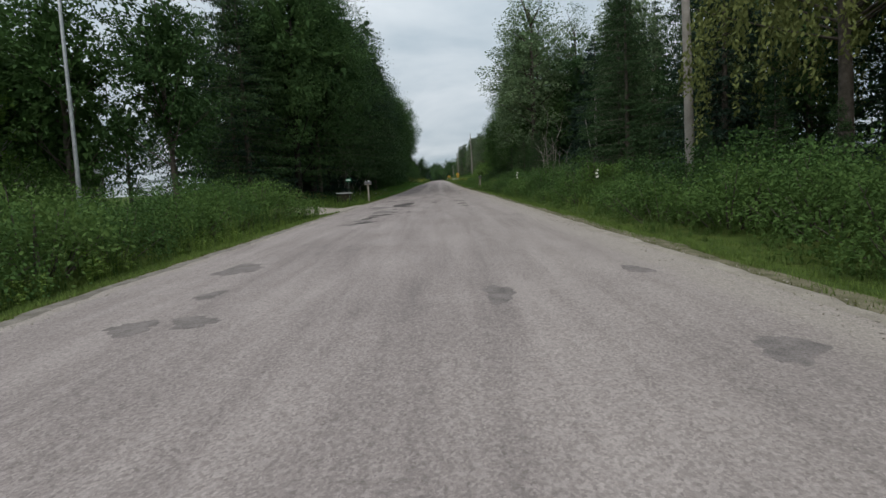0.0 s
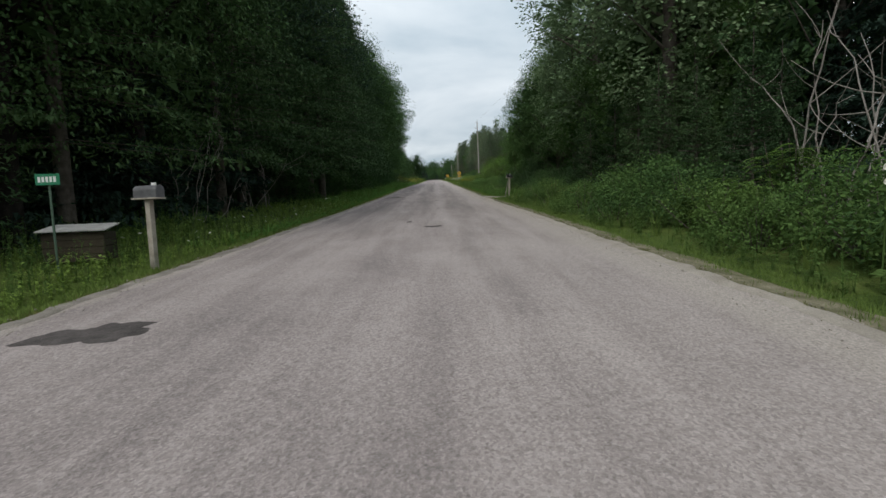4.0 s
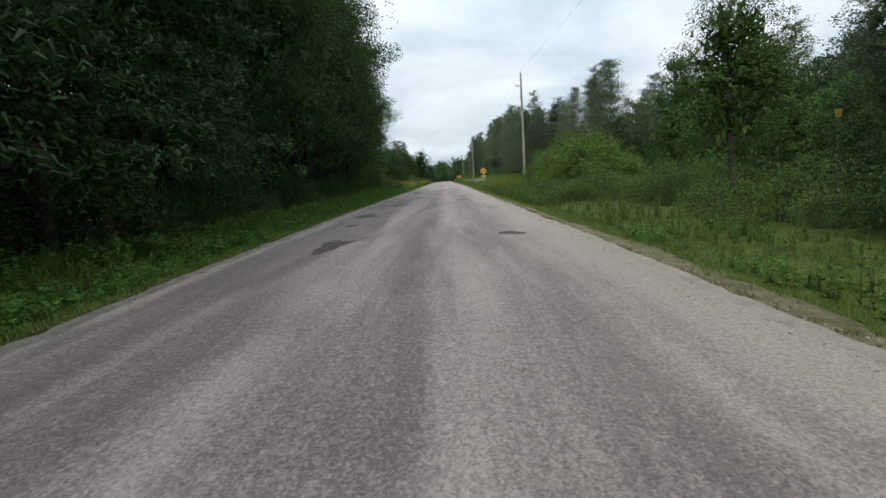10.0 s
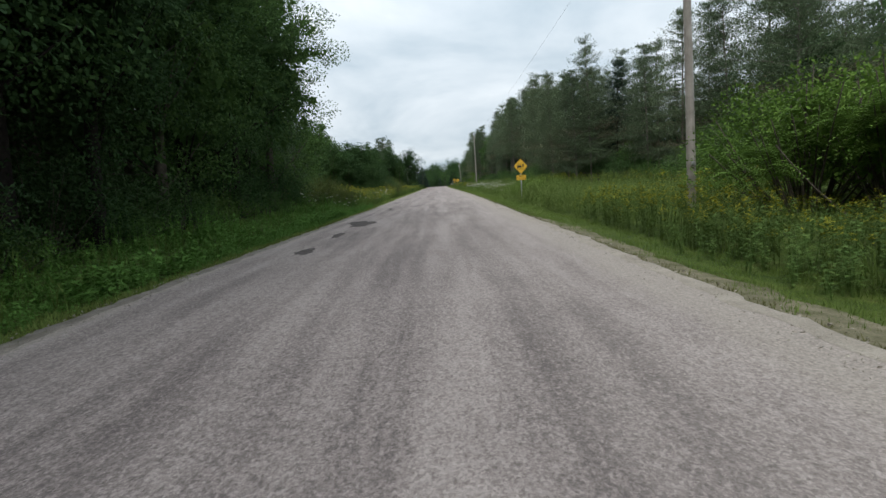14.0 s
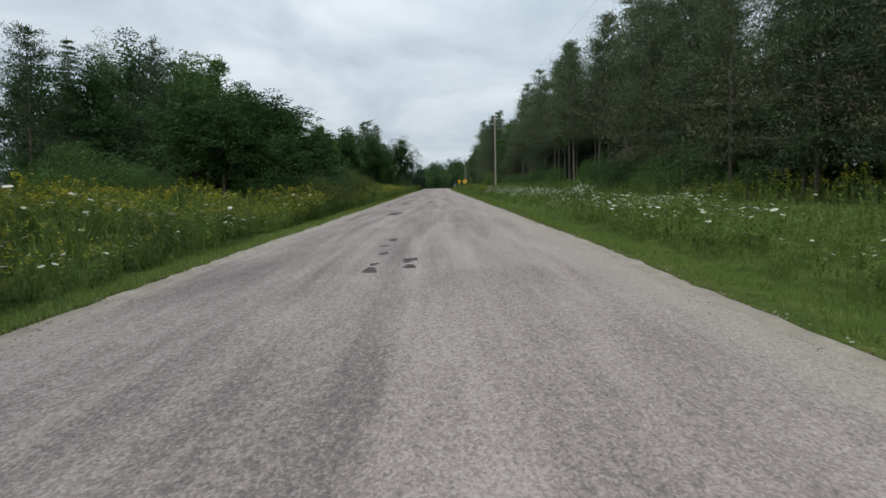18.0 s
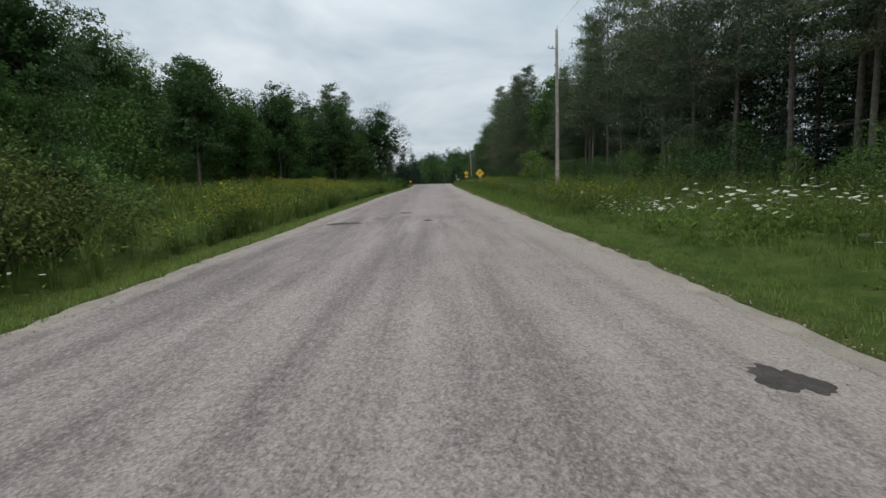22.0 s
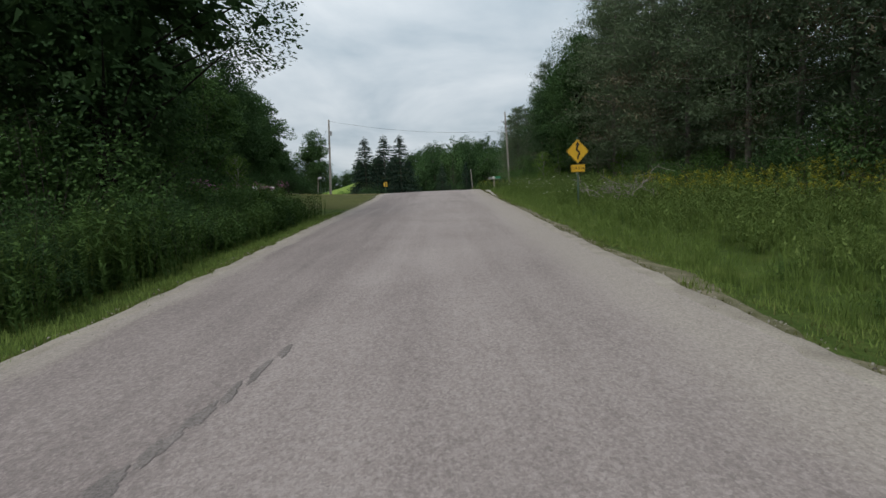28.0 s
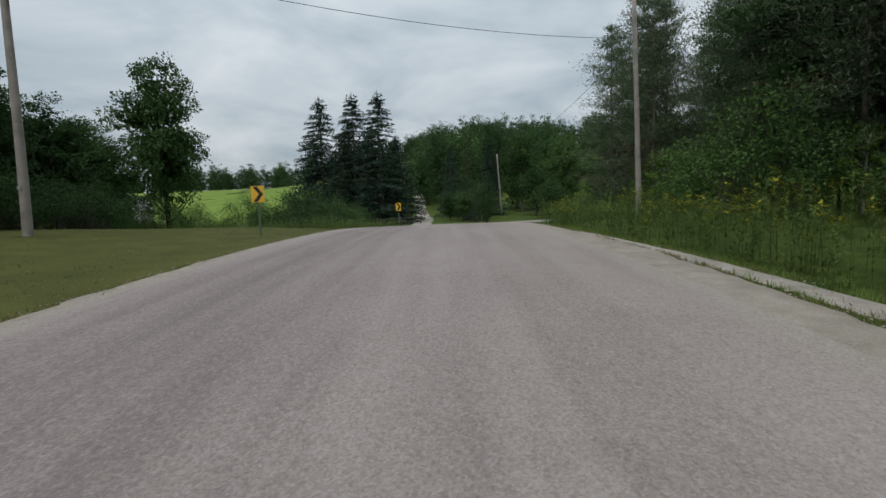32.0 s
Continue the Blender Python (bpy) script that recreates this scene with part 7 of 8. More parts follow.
def short_tuft(r, h0=0.10, n=10, wide=0.007):
    """Mown or grazed grass: single narrow blades."""
    T = []
    for _ in range(n):
        a, h, o = r.uniform(0, 6.28), h0 * r.uniform(0.5, 1.25), r.uniform(0.1, 0.8)
        b = np.array([r.normal(0, 0.05), r.normal(0, 0.05), 0])
        q = np.array([-math.sin(a), math.cos(a), 0]) * wide
        T.append((tuple(b - q), tuple(b + q), tuple(b + np.array([math.cos(a) * h * o, math.sin(a) * h * o, h])), 0))
    return tri_plant(T)


def broad_weed(r, h0=0.55, leaf=0.13, n=18):
    T = []
    for _ in range(3):
        a = r.uniform(0, 6.28)
        h = h0 * r.uniform(0.7, 1.2)
        lean = np.array([math.cos(a), math.sin(a)]) * 0.15 * h
        T += stem_tri(h, lean)
        for u in r.uniform(0.2, 1.0, n // 3):
            b = r.uniform(0, 6.28)
            T += leaf_blade((lean[0] * u, lean[1] * u, h * u), (math.cos(b), math.sin(b), r.uniform(0.0, 0.7)), leaf * r.uniform(0.7, 1.3), leaf * 0.5, 0, r)
    return tri_plant(T)


def lily(r, bloom=True):
    V, M = tuft(r, 0.6, 10, 0.02)
    if bloom:
        T = []
        for _ in range(2):
            h = r.uniform(0.7, 0.95)
            lean = r.normal(0, 0.12, 2)
            T += stem_tri(h, lean, 0.007)
            for k in range(6):
                a = k * 1.047
                T.append(blade((lean[0], lean[1], h), (math.cos(a), math.sin(a), 0.7), 0.09, 0.05, 1, r))
        V2, M2 = tri_plant(T)
        V, M = np.concatenate([V, V2]), np.concatenate([M, M2])
    return V, M


def phlox(r):
    V, M = broad_weed(r, 0.7, 0.10, 15)
    T = []
    for _ in range(22):
        p = r.normal(0, 0.11, 3) * [1, 1, 0.5] + [0, 0, 0.74]
        a = r.uniform(0, 6.28)
        T.append(blade(p, (math.cos(a), math.sin(a), 0.4), 0.07, 0.06, 1, r))
    V2, M2 = tri_plant(T)
    return np.concatenate([V, V2]), np.concatenate([M, M2])


def scatter(name, make, n_kinds, xs, ys, size, mats, label, category, seed):
    """Many plants of one kind, joined: a bed that nobody could count."""
    if len(xs) == 0:
        return None
    r = np.random.default_rng(seed)
    temps = [make(r) for _ in range(n_kinds)]
    pick = r.integers(0, n_kinds, len(xs))
    Vs, Ms = [], []
    zs = ground_z(xs, ys) + (0.035 if category == "gravel" else -0.03)
    if category == "grass":
        out = np.maximum(xs - np.interp(ys, EDGE_Y, EDGE_R), np.interp(ys, EDGE_Y, EDGE_L) - xs)
        zs = np.where(out < 0.34, np.maximum(zs, road_z(ys) - 0.055), zs)
    for k, (V, M) in enumerate(temps):
        i = np.flatnonzero(pick == k)
        if not len(i):
            continue
        a = r.uniform(0, 6.28, len(i))
        s = r.uniform(*size, len(i))
        if category in ("weeds", "flowers"):
            s = s * np.array([0.86 + 0.62 * noise.noise((p * 0.42, q * 0.28, 1.0)) for p, q in zip(xs[i], ys[i])])
        c, sn = np.cos(a) * s, np.sin(a) * s
        X = c[:, None] * V[None, :, 0] - sn[:, None] * V[None, :, 1] + xs[i][:, None]
        Y = sn[:, None] * V[None, :, 0] + c[:, None] * V[None, :, 1] + ys[i][:, None]
        Z = s[:, None] * V[None, :, 2] + zs[i][:, None]
        Vs.append(np.stack([X, Y, Z], -1).reshape(-1, 3))
        Ms.append(np.tile(M, len(i)))
    V = np.concatenate(Vs)
    ob = new(name, mesh_np(name, V, np.arange(len(V)).reshape(-1, 3), mats, np.concatenate(Ms)))
    return tagged(ob, label, category, kind="stuff")


def spread(y0, y1, inner, outer, density, side, seed, clump=0.0, power=1.0, ragged=0.0):
    """Random places beside the road: from inner to outer metres beyond its edge."""
    r = np.random.default_rng(seed)
    n = int((y1 - y0) * (outer - inner) * density)
    y = r.uniform(y0, y1, n)
    d = inner + (outer - inner) * r.uniform(0, 1, n) ** power
    if ragged:
        d = d + ragged * np.array([noise.noise((q * 0.9, side * 4.0, 0.5)) + 0.7 * noise.noise((q * 3.1, side * 9.0, 2.5)) for q in y])
    x = np.interp(y, EDGE_Y, EDGE_R) + d if side > 0 else np.interp(y, EDGE_Y, EDGE_L) - d
    if clump:
        k = np.array([noise.noise((a * clump, b * clump, seed)) for a, b in zip(x, y)])
        keep = k > r.uniform(-0.25, 0.35, n)
        x, y = x[keep], y[keep]
    strip = np.abs(x - np.interp(y, STRIP_Y, STRIP_X)) < 0.42 * np.interp(y, STRIP_Y, STRIP_W)
    bin_front = (x > -8.9) & (x < -6.7) & (y > 33.4) & (y < 38.6) & (r.random(len(x)) < 0.3)
    path = (side > 0) & (y > 60.2) & (y < 63.4) & (np.abs(x - np.interp(y, (60.4, 63.1), (3.35, 5.1))) < 0.5) | (side > 0) & (y > 61.0) & (y < 63.6) & (np.abs(x - 5.3) < 0.45)
    free = ~bin_front & ~path & ~((side > 0) & (y > 284) & (y < 315) & strip) & ~((side < 0) & (y > 24.6) & (y < 31.6))
    return x[free], y[free]


def not_lawn(x, y):
    k = ~((x < 0) & (y > 275) & (y < 329))
    return x[k], y[k]


# short grass along both edges of the road
for side, nm in ((1, "right"), (-1, "left")):
    for y0, y1, sd in ((-20, 60, 1), (60, 140, 2), (140, 220, 3), (220, 318, 4)):
        x, y = spread(y0, y1, 0.16 if side < 0 else 0.42, 1.0 if side < 0 and sd == 2 else 2.1, 66, side, sd + 10 + 10 * side, 0, 0.95, 0.14 if side < 0 else 0.3)
        x, y = not_lawn(x, y)
        if side > 0:
            thin = np.array([noise.noise((p * 1.3, q * 0.8, 3.0)) for p, q in zip(x, y)]) + 0.9 * (x - edge_r(y) - 0.75) > np.random.default_rng(sd).uniform(-0.5, 0.3, len(x))
            x, y = x[thin], y[thin]
        scatter("grass_verge", short_tuft, 8, x, y, (0.6, 1.35), [M_GRASS], "short green verge grass along the road's edge", "grass", sd)
        x, y = spread(y0, y1, -0.02, 0.5 if side < 0 else 0.85, 170 if side < 0 else 90, side, sd + 60 + 40 * side, 0, 0.8, 0.12)
        x, y = not_lawn(x, y)
        scatter("dry_grass", lambda r: short_tuft(r, 0.06, 7, 0.007), 6, x, y, (0.5, 1.1), [M_FRINGE], "thin dry grass at the gravel's edge", "grass", sd + 5)

W2 = [M_FIELD, M_GOLD]
L2 = [M_WEED, M_LACE]
# left verge by the start
x, y = spread(-15, 25, 1.3, 8.5, 8, -1, 21)
scatter("tall_weeds", lambda r: goldenrod(r, False), 8, x, y, (0.7, 1.15), [M_HERB, M_GOLD], "tall green weeds between road and trees", "weeds", 21)
x, y = spread(-15, 25, 1.0, 7, 7, -1, 22)
scatter("broad_weeds", broad_weed, 8, x, y, (0.5, 1.1), [M_WEED], "low broad-leaved weeds on the verge", "weeds", 22)
x, y = spread(-15, 25, 1.3, 8, 1.6, -1, 23)
scatter("long_grass", lambda r: tuft(r, 0.8, 9), 6, x, y, (0.8, 1.3), [M_GRASS], "long uncut grass on the verge", "grass", 23)
# beside the mailbox and the first driveway
x, y = spread(32, 60, 0.9, 6.4, 14, -1, 24)
scatter("broad_weeds", broad_weed, 8, x, y, (0.4, 1.0), [M_WEED], "low broad-leaved weeds under the trees", "weeds", 24)
x, y = spread(31.8, 44, 1.2, 7.0, 8, -1, 25)
scatter("tall_weeds", lambda r: goldenrod(r, False), 8, x, y, (0.6, 0.95), [M_HERB, M_GOLD], "tall green weeds round a low bin", "weeds", 25)
r0 = np.random.default_rng(3)
scatter("lily_bed", lily, 5, -r0.uniform(8.6, 11.5, 26), r0.uniform(33, 35.5, 26), (0.8, 1.1), [M_WEED, M_ORANGE], "pale orange day lilies beside the driveway", "flowers", 26)
scatter("lily_bed", lily, 5, r0.uniform(6.2, 7.2, 12), r0.uniform(49, 53, 12), (0.9, 1.1), [M_WEED, M_ORANGE], "orange day lilies on the verge", "flowers", 27)
# clumps of sword-shaped leaves on the right verge
scatter("sword_leaf_clumps", lambda r: tuft(r, 0.75, 16, 0.02), 5, np.array([5.6, 5.9, 5.7, 6.3, 6.0, 5.3, 5.6, 6.1]), np.array([75.6, 76.0, 17.2, 21.0, 19.5, 49.4, 50.6, 52.0]), (0.8, 1.1), [M_HERB], "arching clumps of sword-shaped leaves on the verge", "plants", 64)
# left verge under the long wood
x, y = spread(58, 146, 0.9, 5.0, 21, -1, 28)
scatter("broad_weeds", lambda r: broad_weed(r, 0.42, 0.15, 18), 10, x, y, (0.5, 1.15), [M_LUSH], "lush low weeds at the wood's foot", "weeds", 28)
x, y = spread(40, 146, 0.5, 2.2, 22, -1, 58)
scatter("broad_weeds", lambda r: broad_weed(r, 0.24, 0.12, 15), 8, x, y, (0.5, 1.1), [M_LUSH], "low broad-leaved plants covering the verge", "weeds", 58)
x, y = spread(40, 146, 1.2, 4.2, 1.2, -1, 29)
scatter("long_grass", lambda r: tuft(r, 0.55, 9), 6, x, y, (0.7, 1.3), [M_GRASS], "long grass at the wood's foot", "grass", 29)
x, y = spread(36, 60, 0.8, 2.6, 0.9, -1, 30)
scatter("wild_carrot", lace, 8, x, y, (0.5, 0.9), L2, "white wild carrot flowers on the verge", "flowers", 30)
x, y = spread(108, 146, 1.6, 5.4, 9, -1, 65, 0.2)
scatter("tall_weeds", lambda r: goldenrod(r, False), 8, x, y, (0.6, 1.1), [M_LUSH, M_GOLD], "tall green weeds at the wood's foot", "weeds", 65)
# goldenrod field on the left
x, y = spread(143, 264, 1.7, 22, 3.6, -1, 31, 0.0, 1.3, 0.35)
k = (y < 173) | (y > 203) | (x > -6.6)
for cx, cy, cr in ((-7.8, 194.6, 2.9), (-8.6, 146.8, 2.0), (-6.9, 158.6, 0.8), (-7.3, 163.8, 0.8)):
    k &= np.hypot(x - cx, y - cy) > cr
k &= ~((y > 190.5) & (y < 197.5) & (x > -7.4)) & ~((y > 144.5) & (y < 147.5) & (x > -7.8))
field_bloom = np.array([noise.noise((a * 0.09, b * 0.06, 2.0)) for a, b in zip(x, y)])
g = field_bloom + np.where((y > 146) & (y < 190), 0.28, 0.0) - np.where(y > 200, 0.11, 0) - np.where(y > 234, 0.14, 0) - np.where(y > 250, 1.0, 0) > 0.10
scatter("goldenrod_field", goldenrod, 10, x[k & g], y[k & g], (0.9, 1.35), W2, "field of tall goldenrod in yellow bloom", "flowers", 31)
scatter("weed_field", lambda r: goldenrod(r, False), 10, x[k & ~g], y[k & ~g], (0.7, 1.2), W2, "field of tall green weeds", "weeds", 32)
x, y = spread(143, 264, 1.75, 17, 2.5, -1, 71, 0.0, 1.4, 0.35)
k = (y < 173) | (y > 203) | (x > -6.6)
for cx, cy, cr in ((-7.8, 194.6, 2.9), (-8.6, 146.8, 2.0), (-6.9, 158.6, 0.8), (-7.3, 163.8, 0.8)):
    k &= np.hypot(x - cx, y - cy) > cr
k &= ~((y > 190.5) & (y < 197.5) & (x > -7.4)) & ~((y > 144.5) & (y < 147.5) & (x > -7.8))
g = np.array([noise.noise((p * 0.16, q * 0.11, 6.0)) for p, q in zip(x, y)]) - np.where(y > 244, 1.0, 0) > -0.06
scatter("goldenrod_clumps", bushy, 10, x[k & g], y[k & g], (0.85, 1.45), W2, "bushy clumps of goldenrod with yellow tips", "flowers", 71)
scatter("weed_clumps", lambda r: bushy(r, False), 10, x[k & ~g], y[k & ~g], (0.75, 1.4), [M_HERB], "bushy clumps of leafy green weeds", "weeds", 72)
x, y = spread(143, 264, 1.5, 14, 1.6, -1, 33, 0, 1.3)
scatter("long_grass", lambda r: tuft(r, 0.85, 9), 8, x, y, (0.8, 1.3), [M_GRASS], "long grass between the flowering weeds", "grass", 33)
x, y = spread(138, 196, 1.3, 6.5, 3.4, -1, 34, 0.25)
scatter("wild_carrot", lace, 8, x, y, (0.9, 1.4), L2, "white wild carrot flowers scattered in the field", "flowers", 34)
x, y = spread(140, 262, 1.6, 8.0, 3.6, -1, 37, 0.22, 1.3)
scatter("broad_weeds", lambda r: broad_weed(r, 0.7, 0.10, 30), 10, x, y, (0.6, 1.2), [M_HERB], "dark leafy weeds in front of the flowering field", "weeds", 37)
x, y = spread(140, 200, 0.5, 1.5, 3.0, -1, 35, 0.3)
scatter("hawkweed", lambda r: goldenrod(r), 5, x, y, (0.16, 0.28), W2, "low yellow flowers in the verge grass", "flowers", 35)
x, y = spread(260, 276, 1.0, 7, 20, -1, 36)
scatter("tall_weeds", lambda r: goldenrod(r, False), 8, x, y, (0.8, 1.2), [M_HERB, M_GOLD], "thick tall green weeds before the lawn", "weeds", 36)

# right verge near the start
x, y = spread(-15, 100, 1.3, 3.9, 8, 1, 41)
scatter("broad_weeds", lambda r: broad_weed(r, 0.5, 0.10, 27), 10, x, y, (0.45, 1.05), [M_HERB], "broad-leaved weeds before the trees", "weeds", 41)
x, y = spread(-15, 112, 1.2, 4.6, 3.0, 1, 42)
scatter("tall_weeds", lambda r: goldenrod(r, False), 8, x, y, (0.5, 0.95), [M_HERB, M_GOLD], "tall green weeds before the trees", "weeds", 42)
x, y = spread(0, 60, 1.6, 3.4, 0.5, 1, 43)
scatter("long_grass", lambda r: tuft(r, 0.6, 12, 0.022), 6, x, y, (0.8, 1.3), [M_GRASS], "arching tufts of broad grass on the verge", "grass", 43)
x, y = spread(60, 84, 1.1, 3.4, 14, 1, 57)
scatter("broad_weeds", lambda r: broad_weed(r, 0.36, 0.10, 21), 8, x, y, (0.4, 1.1), [M_LUSH], "fresh green leafy weeds round a mailbox", "weeds", 57)
x, y = spread(96, 118, 1.2, 7, 10, 1, 44)
scatter("broad_weeds", lambda r: broad_weed(r, 0.8, 0.12, 30), 10, x, y, (0.6, 1.2), [M_HERB], "thick leafy weeds below the sumac", "weeds", 44)
scatter("burdock_clump", lambda r: broad_weed(r, 0.42, 0.36, 15), 5, np.array([5.3, 5.8, 6.4, 5.5, 6.2, 6.8, 6.0]), np.array([95.4, 95.9, 96.6, 96.9, 97.6, 97.2, 98.4]), (0.9, 1.25), [M_HERB], "large drooping burdock leaves on the verge", "weeds", 75)
# right meadow
x, y = spread(112, 168, 1.9, 18, 8.0, 1, 45, 0, 1.4)
b = np.array([noise.noise((p * 0.11, q * 0.07, 5.0)) for p, q in zip(x, y)]) > 0.14
scatter("goldenrod_field", goldenrod, 8, x[b], y[b], (0.6, 1.05), W2, "goldenrod in the roadside meadow", "flowers", 45)
scatter("weed_field", lambda r: goldenrod(r, False), 8, x[~b], y[~b], (0.5, 1.05), W2, "green meadow weeds beside the road", "weeds", 46)
x, y = spread(110, 300, 2.0, 8, 6.5, 1, 47, 0, 0.9)
scatter("long_grass", lambda r: tuft(r, 0.42, 10, 0.009), 8, x, y, (0.6, 1.2), [M_GRASS], "long meadow grass beside the road", "grass", 47)
x, y = spread(166, 300, 2.6, 13, 9.5, 1, 48, 0, 1.2)
k = (x > 7.3) | (y > 204)
x, y = x[k], y[k]
b = np.array([noise.noise((p * 0.13, q * 0.08, 7.0)) for p, q in zip(x, y)]) > 0.24
scatter("goldenrod_field", goldenrod, 10, x[b], y[b], (0.75, 1.2), W2, "tall goldenrod before the pine wood", "flowers", 48)
scatter("weed_field", lambda r: goldenrod(r, False), 10, x[~b], y[~b], (0.6, 1.1), W2, "tall green weeds before the pine wood", "weeds", 49)
x, y = spread(153, 204, 2.4, 5.6, 20, 1, 50, 0.3)
scatter("wild_carrot", lace, 10, x, y, (0.85, 1.2), L2, "drift of white wild carrot flowers before the pines", "flowers", 50)
x, y = spread(143, 154, 2.4, 6.5, 7, 1, 59, 0.25)
scatter("tall_weeds", lambda r: broad_weed(r, 1.15, 0.17, 26), 8, x, y, (0.8, 1.2), [M_WEED], "tall leafy weeds in the roadside meadow", "weeds", 59)
x, y = spread(200, 231, 2.6, 5.5, 5.0, 1, 51, 0.35)
scatter("wild_carrot", lace, 10, x, y, (0.65, 0.95), L2, "white wild carrot flowers in the meadow", "flowers", 51)
x, y = spread(206, 300, 2.3, 8.5, 3.4, 1, 52, 0, 1.0, 0.5)
scatter("weed_clumps", lambda r: bushy(r, False), 10, x, y, (0.6, 1.1), [M_FIELD], "thick clumps of leafy weeds before the pines", "weeds", 52)
x, y = spread(206, 300, 1.5, 6.5, 4.0, 1, 73, 0.3)
scatter("broad_weeds", lambda r: broad_weed(r, 0.4, 0.10, 21), 8, x, y, (0.5, 1.2), [M_HERB], "low leafy weeds before the pines", "weeds", 73)
x, y = spread(206, 300, 1.0, 3.6, 12, 1, 74, 0.0, 1.0, 0.3)
scatter("long_grass", lambda r: tuft(r, 0.42, 12, 0.008), 8, x, y, (0.6, 1.2), [M_GRASS], "long arching grass along the road", "grass", 74)
x, y = spread(276, 300, 2.2, 6, 1.6, 1, 53)
scatter("wild_carrot", lace, 8, x, y, (0.8, 1.2), L2, "white wild carrot flowers near the crest", "flowers", 53)
# inside of the bend
r0 = np.random.default_rng(9)
bx, by = r0.uniform(4.4, 15, 2400), r0.uniform(299, 340, 2400)
k = (bx > np.interp(by, (299, 304, 309, 315), (5.3, 5.1, 4.7, 4.5))) & (np.hypot(bx - 30, by - 322) < np.where(by > 322, 24.2, 99))
k &= np.array([noise.noise((p * 0.3, q * 0.2, 4.0)) for p, q in zip(bx, by)]) > 0.12
scatter("goldenrod_field", goldenrod, 10, bx[k], by[k], (0.8, 1.3), W2, "tall goldenrod on the inside of the bend", "flowers", 54)
bx, by = r0.uniform(4.3, 15, 2900), r0.uniform(297, 340, 2900)
k = (bx > np.interp(by, (297, 304, 309, 315), (5.1, 5.0, 4.6, 4.4))) & (np.hypot(bx - 30, by - 322) < np.where(by > 322, 24.5, 99))
scatter("weed_field", lambda r: goldenrod(r, False), 10, bx[k], by[k], (0.7, 1.2), W2, "tall weeds on the inside of the bend", "weeds", 55)
# beyond the bend, below the spruces
bx, by = r0.uniform(-24, -4.8, 2600), r0.uniform(328, 352, 2600)
k = np.abs(bx + 2.4) > 1.6
scatter("weed_field", lambda r: goldenrod(r, False), 8, bx[k], by[k], (0.5, 0.9), W2, "rough weeds below the spruces", "weeds", 56)

# flower bed by the house
bx = -11.5 - r0.uniform(0, 3.4, 190)
by = 282 + r0.uniform(0, 8.4, 190)
scatter("phlox_bed", phlox, 6, bx[:110], by[:110], (1.1, 1.7), [M_WEED, M_PINK], "pink phlox in the garden border", "flowers", 61)
scatter("border_plants", broad_weed, 6, bx[60:], by[60:], (1.2, 2.1), [M_WEED], "leafy green plants in the garden border", "plants", 62)
t = np.linspace(0, 1, 60)
scatter("white_edging", lambda r: phlox(r), 5, -10.9 - 0.5 * t + r0.normal(0, 0.14, 60), 281.8 + 8.6 * t + r0.normal(0, 0.2, 60), (0.28, 0.45), [M_WEED, M_LACE], "low white flowers edging the garden border", "flowers", 63)
for gx_, gy_, gh in ((-11.2, 283.6, 0.75), (-11.9, 288.6, 0.7)):
    root = new("garden_globe")
    root.location = (gx_, gy_, gz1(gx_, gy_))
    tagged(root, "white garden globe on a short stand in the border", "ornament")
    bm = bmesh.new()
    bmesh.ops.create_cone(bm, cap_ends=True, segments=12, radius1=0.10, radius2=0.05, depth=gh, matrix=Matrix.Translation((0, 0, gh / 2 - 0.02)))
    part("stand", bm, M_GREYBOX, root)
    bm = bmesh.new()
    bmesh.ops.create_uvsphere(bm, u_segments=16, v_segments=10, radius=0.14, matrix=Matrix.Translation((0, 0, gh + 0.11)))
    part("globe", bm, M_WHITE, root, "round white globe")
plant("young", -13.6, 287.0, 3.6)

# short mown grass of the lawn, thin and dry towards the gravel
bx, by = -r0.uniform(4.4, 14, 16000), r0.uniform(276, 326, 16000)
k = (bx < np.interp(by, EDGE_Y, EDGE_L) - 0.1) & ~((np.abs(by - 301 + 0.1 * bx) < 1.9))
scatter("lawn_grass", lambda r: tuft(r, 0.06, 6, 0.012), 6, bx[k], by[k], (0.6, 1.3), [M_LAWNGRASS], "short mown grass of the lawn", "grass", 71)
bx, by = -r0.uniform(5.0, 13, 9000), 301 + r0.normal(0, 1, 9000) * 2.4
k = (np.abs(by - 301 + 0.15 * (bx + 7)) > 0.5 + 0.9 * r0.uniform(-1, 1, 9000)) & (bx < np.interp(by, EDGE_Y, EDGE_L) - 0.1)
bx, by = bx[k], by[k]
scatter("dry_grass", lambda r: tuft(r, 0.07, 7, 0.008), 6, bx, by, (0.6, 1.3), [M_DRYGRASS, M_GRASS], "thin dry grass beside the gravel drive", "grass", 72)


# loose gravel along both edges
def pebble(r):
    P = unit(r.normal(0, 1, (4, 3))) * [1, 1, 0.7] + [0, 0, 0.3]
    return tri_plant([(P[a], P[b], P[c], 0) for a, b, c in ((0, 1, 2), (0, 1, 3), (0, 2, 3), (1, 2, 3))])


for side, sd in ((1, 81), (-1, 82)):
    x, y = spread(-5, 318, -0.45, 0.42, 95, side, sd)
    scatter("loose_gravel", pebble, 8, x, y, (0.007, 0.026), [M_PALE_GRAVEL], "loose pale gravel along the road's edge", "gravel", sd)
x, y = 0.5 - r0.uniform(5.4, 12, 2600), r0.uniform(25.4, 31.4, 2600)
scatter("loose_gravel", pebble, 8, x, y, (0.008, 0.026), [M_PALE_GRAVEL], "loose gravel scattered on the driveway", "gravel", 83)

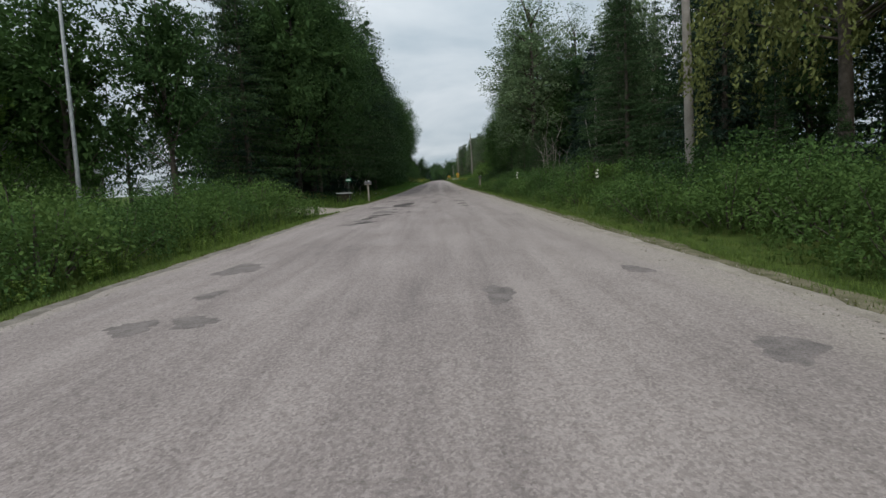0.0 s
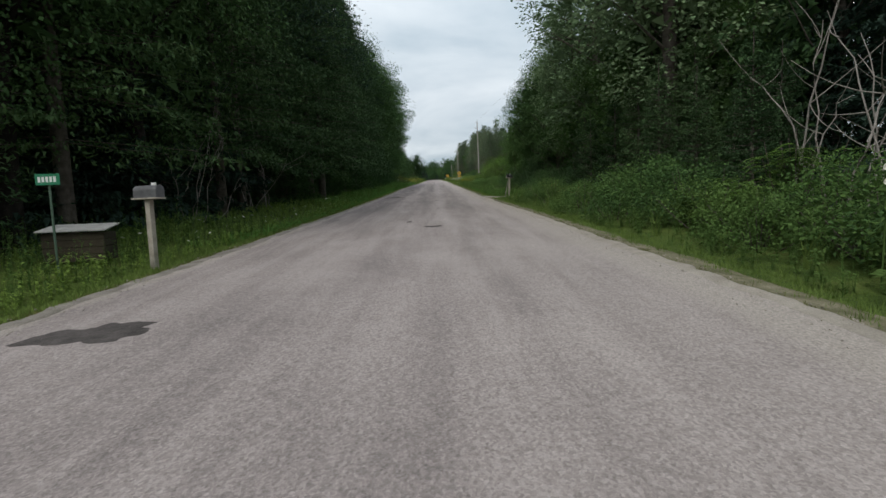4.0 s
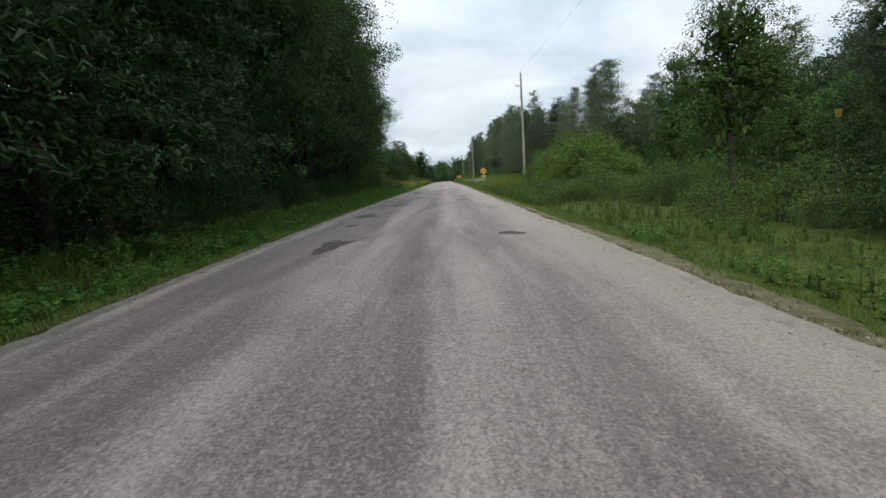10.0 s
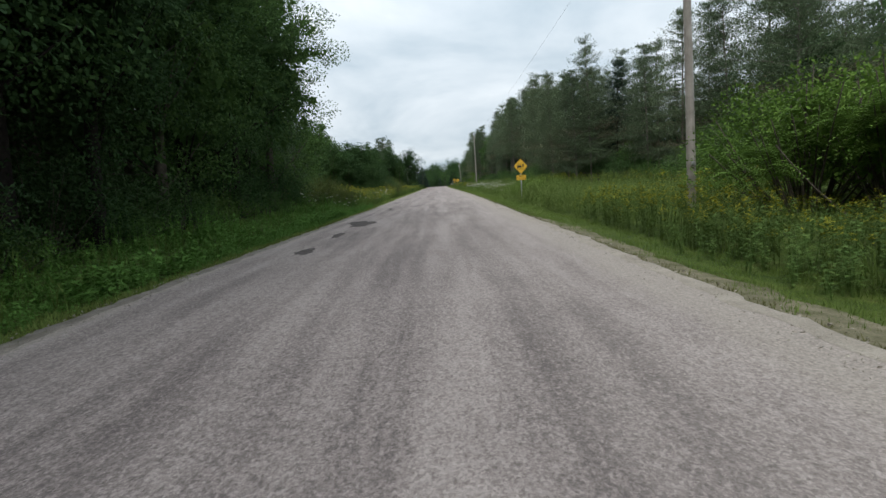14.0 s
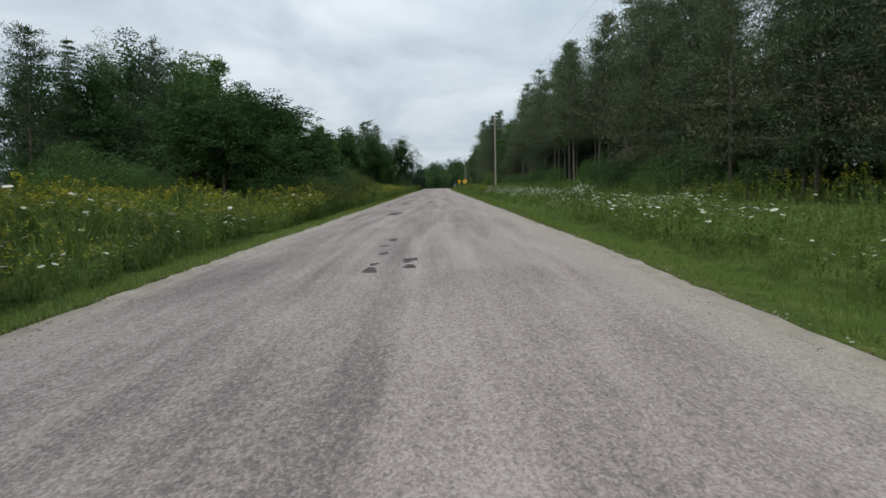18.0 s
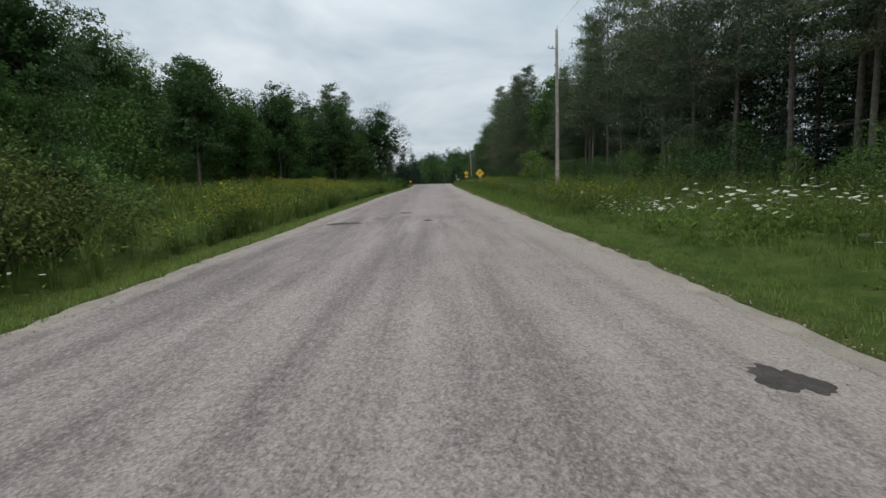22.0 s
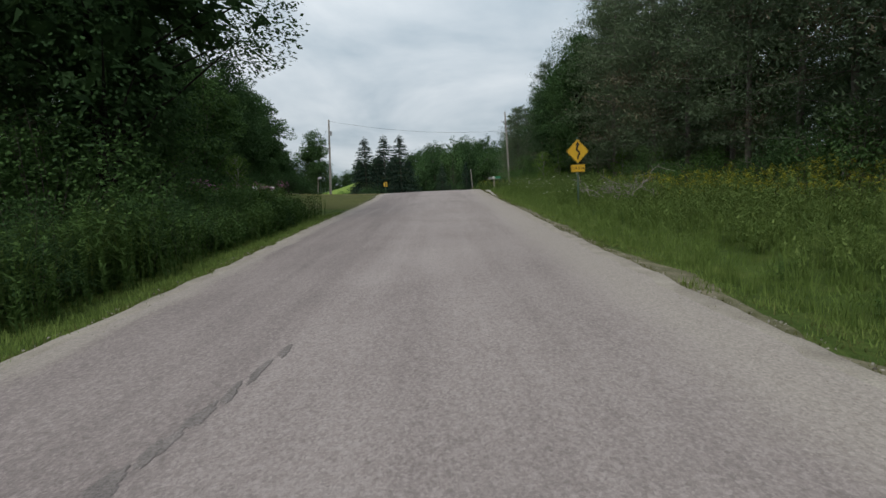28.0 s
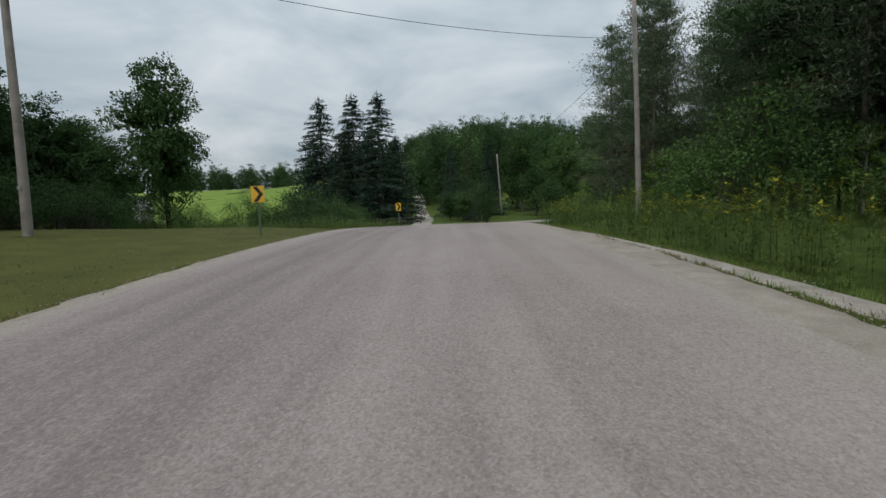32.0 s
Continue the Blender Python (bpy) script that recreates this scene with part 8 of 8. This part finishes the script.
u = r0.uniform(0, 1, 1500)
y = 283 + 30 * u
x = np.interp(y, STRIP_Y, STRIP_X) + r0.choice([-1, -1, 1], 1500) * (0.5 * np.interp(y, STRIP_Y, STRIP_W) + np.abs(r0.normal(0.05, 0.13, 1500)))
k = np.array([noise.noise((p * 0.4, q * 0.8, 3.0)) for p, q in zip(x, y)]) > -0.05
scatter("dry_grass", lambda r: short_tuft(r, 0.08, 9, 0.007), 6, x[k], y[k], (0.5, 1.3), [M_FRINGE], "ragged grass on both sides of the gravel strip", "grass", 73)
x, y = np.interp(y, STRIP_Y, STRIP_X) + r0.normal(0, 0.3, 1500), y
scatter("loose_gravel", pebble, 8, x, y, (0.008, 0.024), [M_PALE_GRAVEL], "loose gravel scattered on the strip", "gravel", 84)

# stones along the gravel pull-off and shoulder
r0 = np.random.default_rng(12)
bm = bmesh.new()
bmesh.ops.create_icosphere(bm, subdivisions=1, radius=1.0)
for v in bm.verts:
    v.co *= 1 + 0.25 * noise.noise(v.co * 2.1)
    v.co.z *= 0.62
stone_me = bpy.data.meshes.new("stone")
bm.to_mesh(stone_me)
bm.free()
stone_me.materials.append(M_PATCH)
for sx, sy, ss in ((2.53, 297.9, 0.03), (3.16, 295.6, 0.03), (2.53, 292.55, 0.03), (2.87, 292.5, 0.03), (2.9, 292.1, 0.03), (3.25, 294.7, 0.028)):
    ob = new("stone", stone_me)
    ob.location = (sx, sy, (surface_z(sx, sy) if sx < edge_r(sy) else gz1(sx, sy) + 0.03) + ss * 0.3)
    ob.scale = (ss, ss * r0.uniform(0.7, 1.2), ss)
    ob.rotation_euler = (0, 0, r0.uniform(0, 6))
    tagged(ob, "small dark stone on the gravel edge", "stone", "stones on the shoulder")


# dark shrubs at the near edge of the flowering field
for tx, ty, th in ((-7.3, 193.6, 2.0), (-7.6, 195.4, 2.3), (-8.3, 197.2, 2.3), (-8.8, 194.6, 2.9), (-10.2, 197.6, 2.7), (-8.2, 191.6, 2.4), (-10.2, 195.2, 3.1), (-12.0, 196.4, 3.1), (-13.8, 195.6, 2.9), (-11.4, 193.4, 2.8), (-8.3, 146.2, 2.1), (-9.8, 148.2, 2.4), (-9.2, 145.0, 2.2), (-7.9, 147.6, 1.5), (-11.2, 149.6, 2.5), (-7.1, 158.6, 1.0), (-7.5, 163.8, 1.1)):
    plant("brownbush", tx, ty, th)
row(["thicket", "thicket", "shrub"], 62, 112, -23.5, 2.4, 0.8, (2.6, 4.2))
# low scrub before the far trees beyond the bend
row(["rear", "rearfir"], 352, 368, 3.6, 2.8, 1.2, (4.0, 6.0))
for tx, ty, th in ((19.0, 30.5, 15), (21.5, 33.5, 16), (24.0, 37.5, 16), (17.0, 27.5, 14), (22.5, 29.5, 15)):
    plant("rearfir", tx, ty, th)
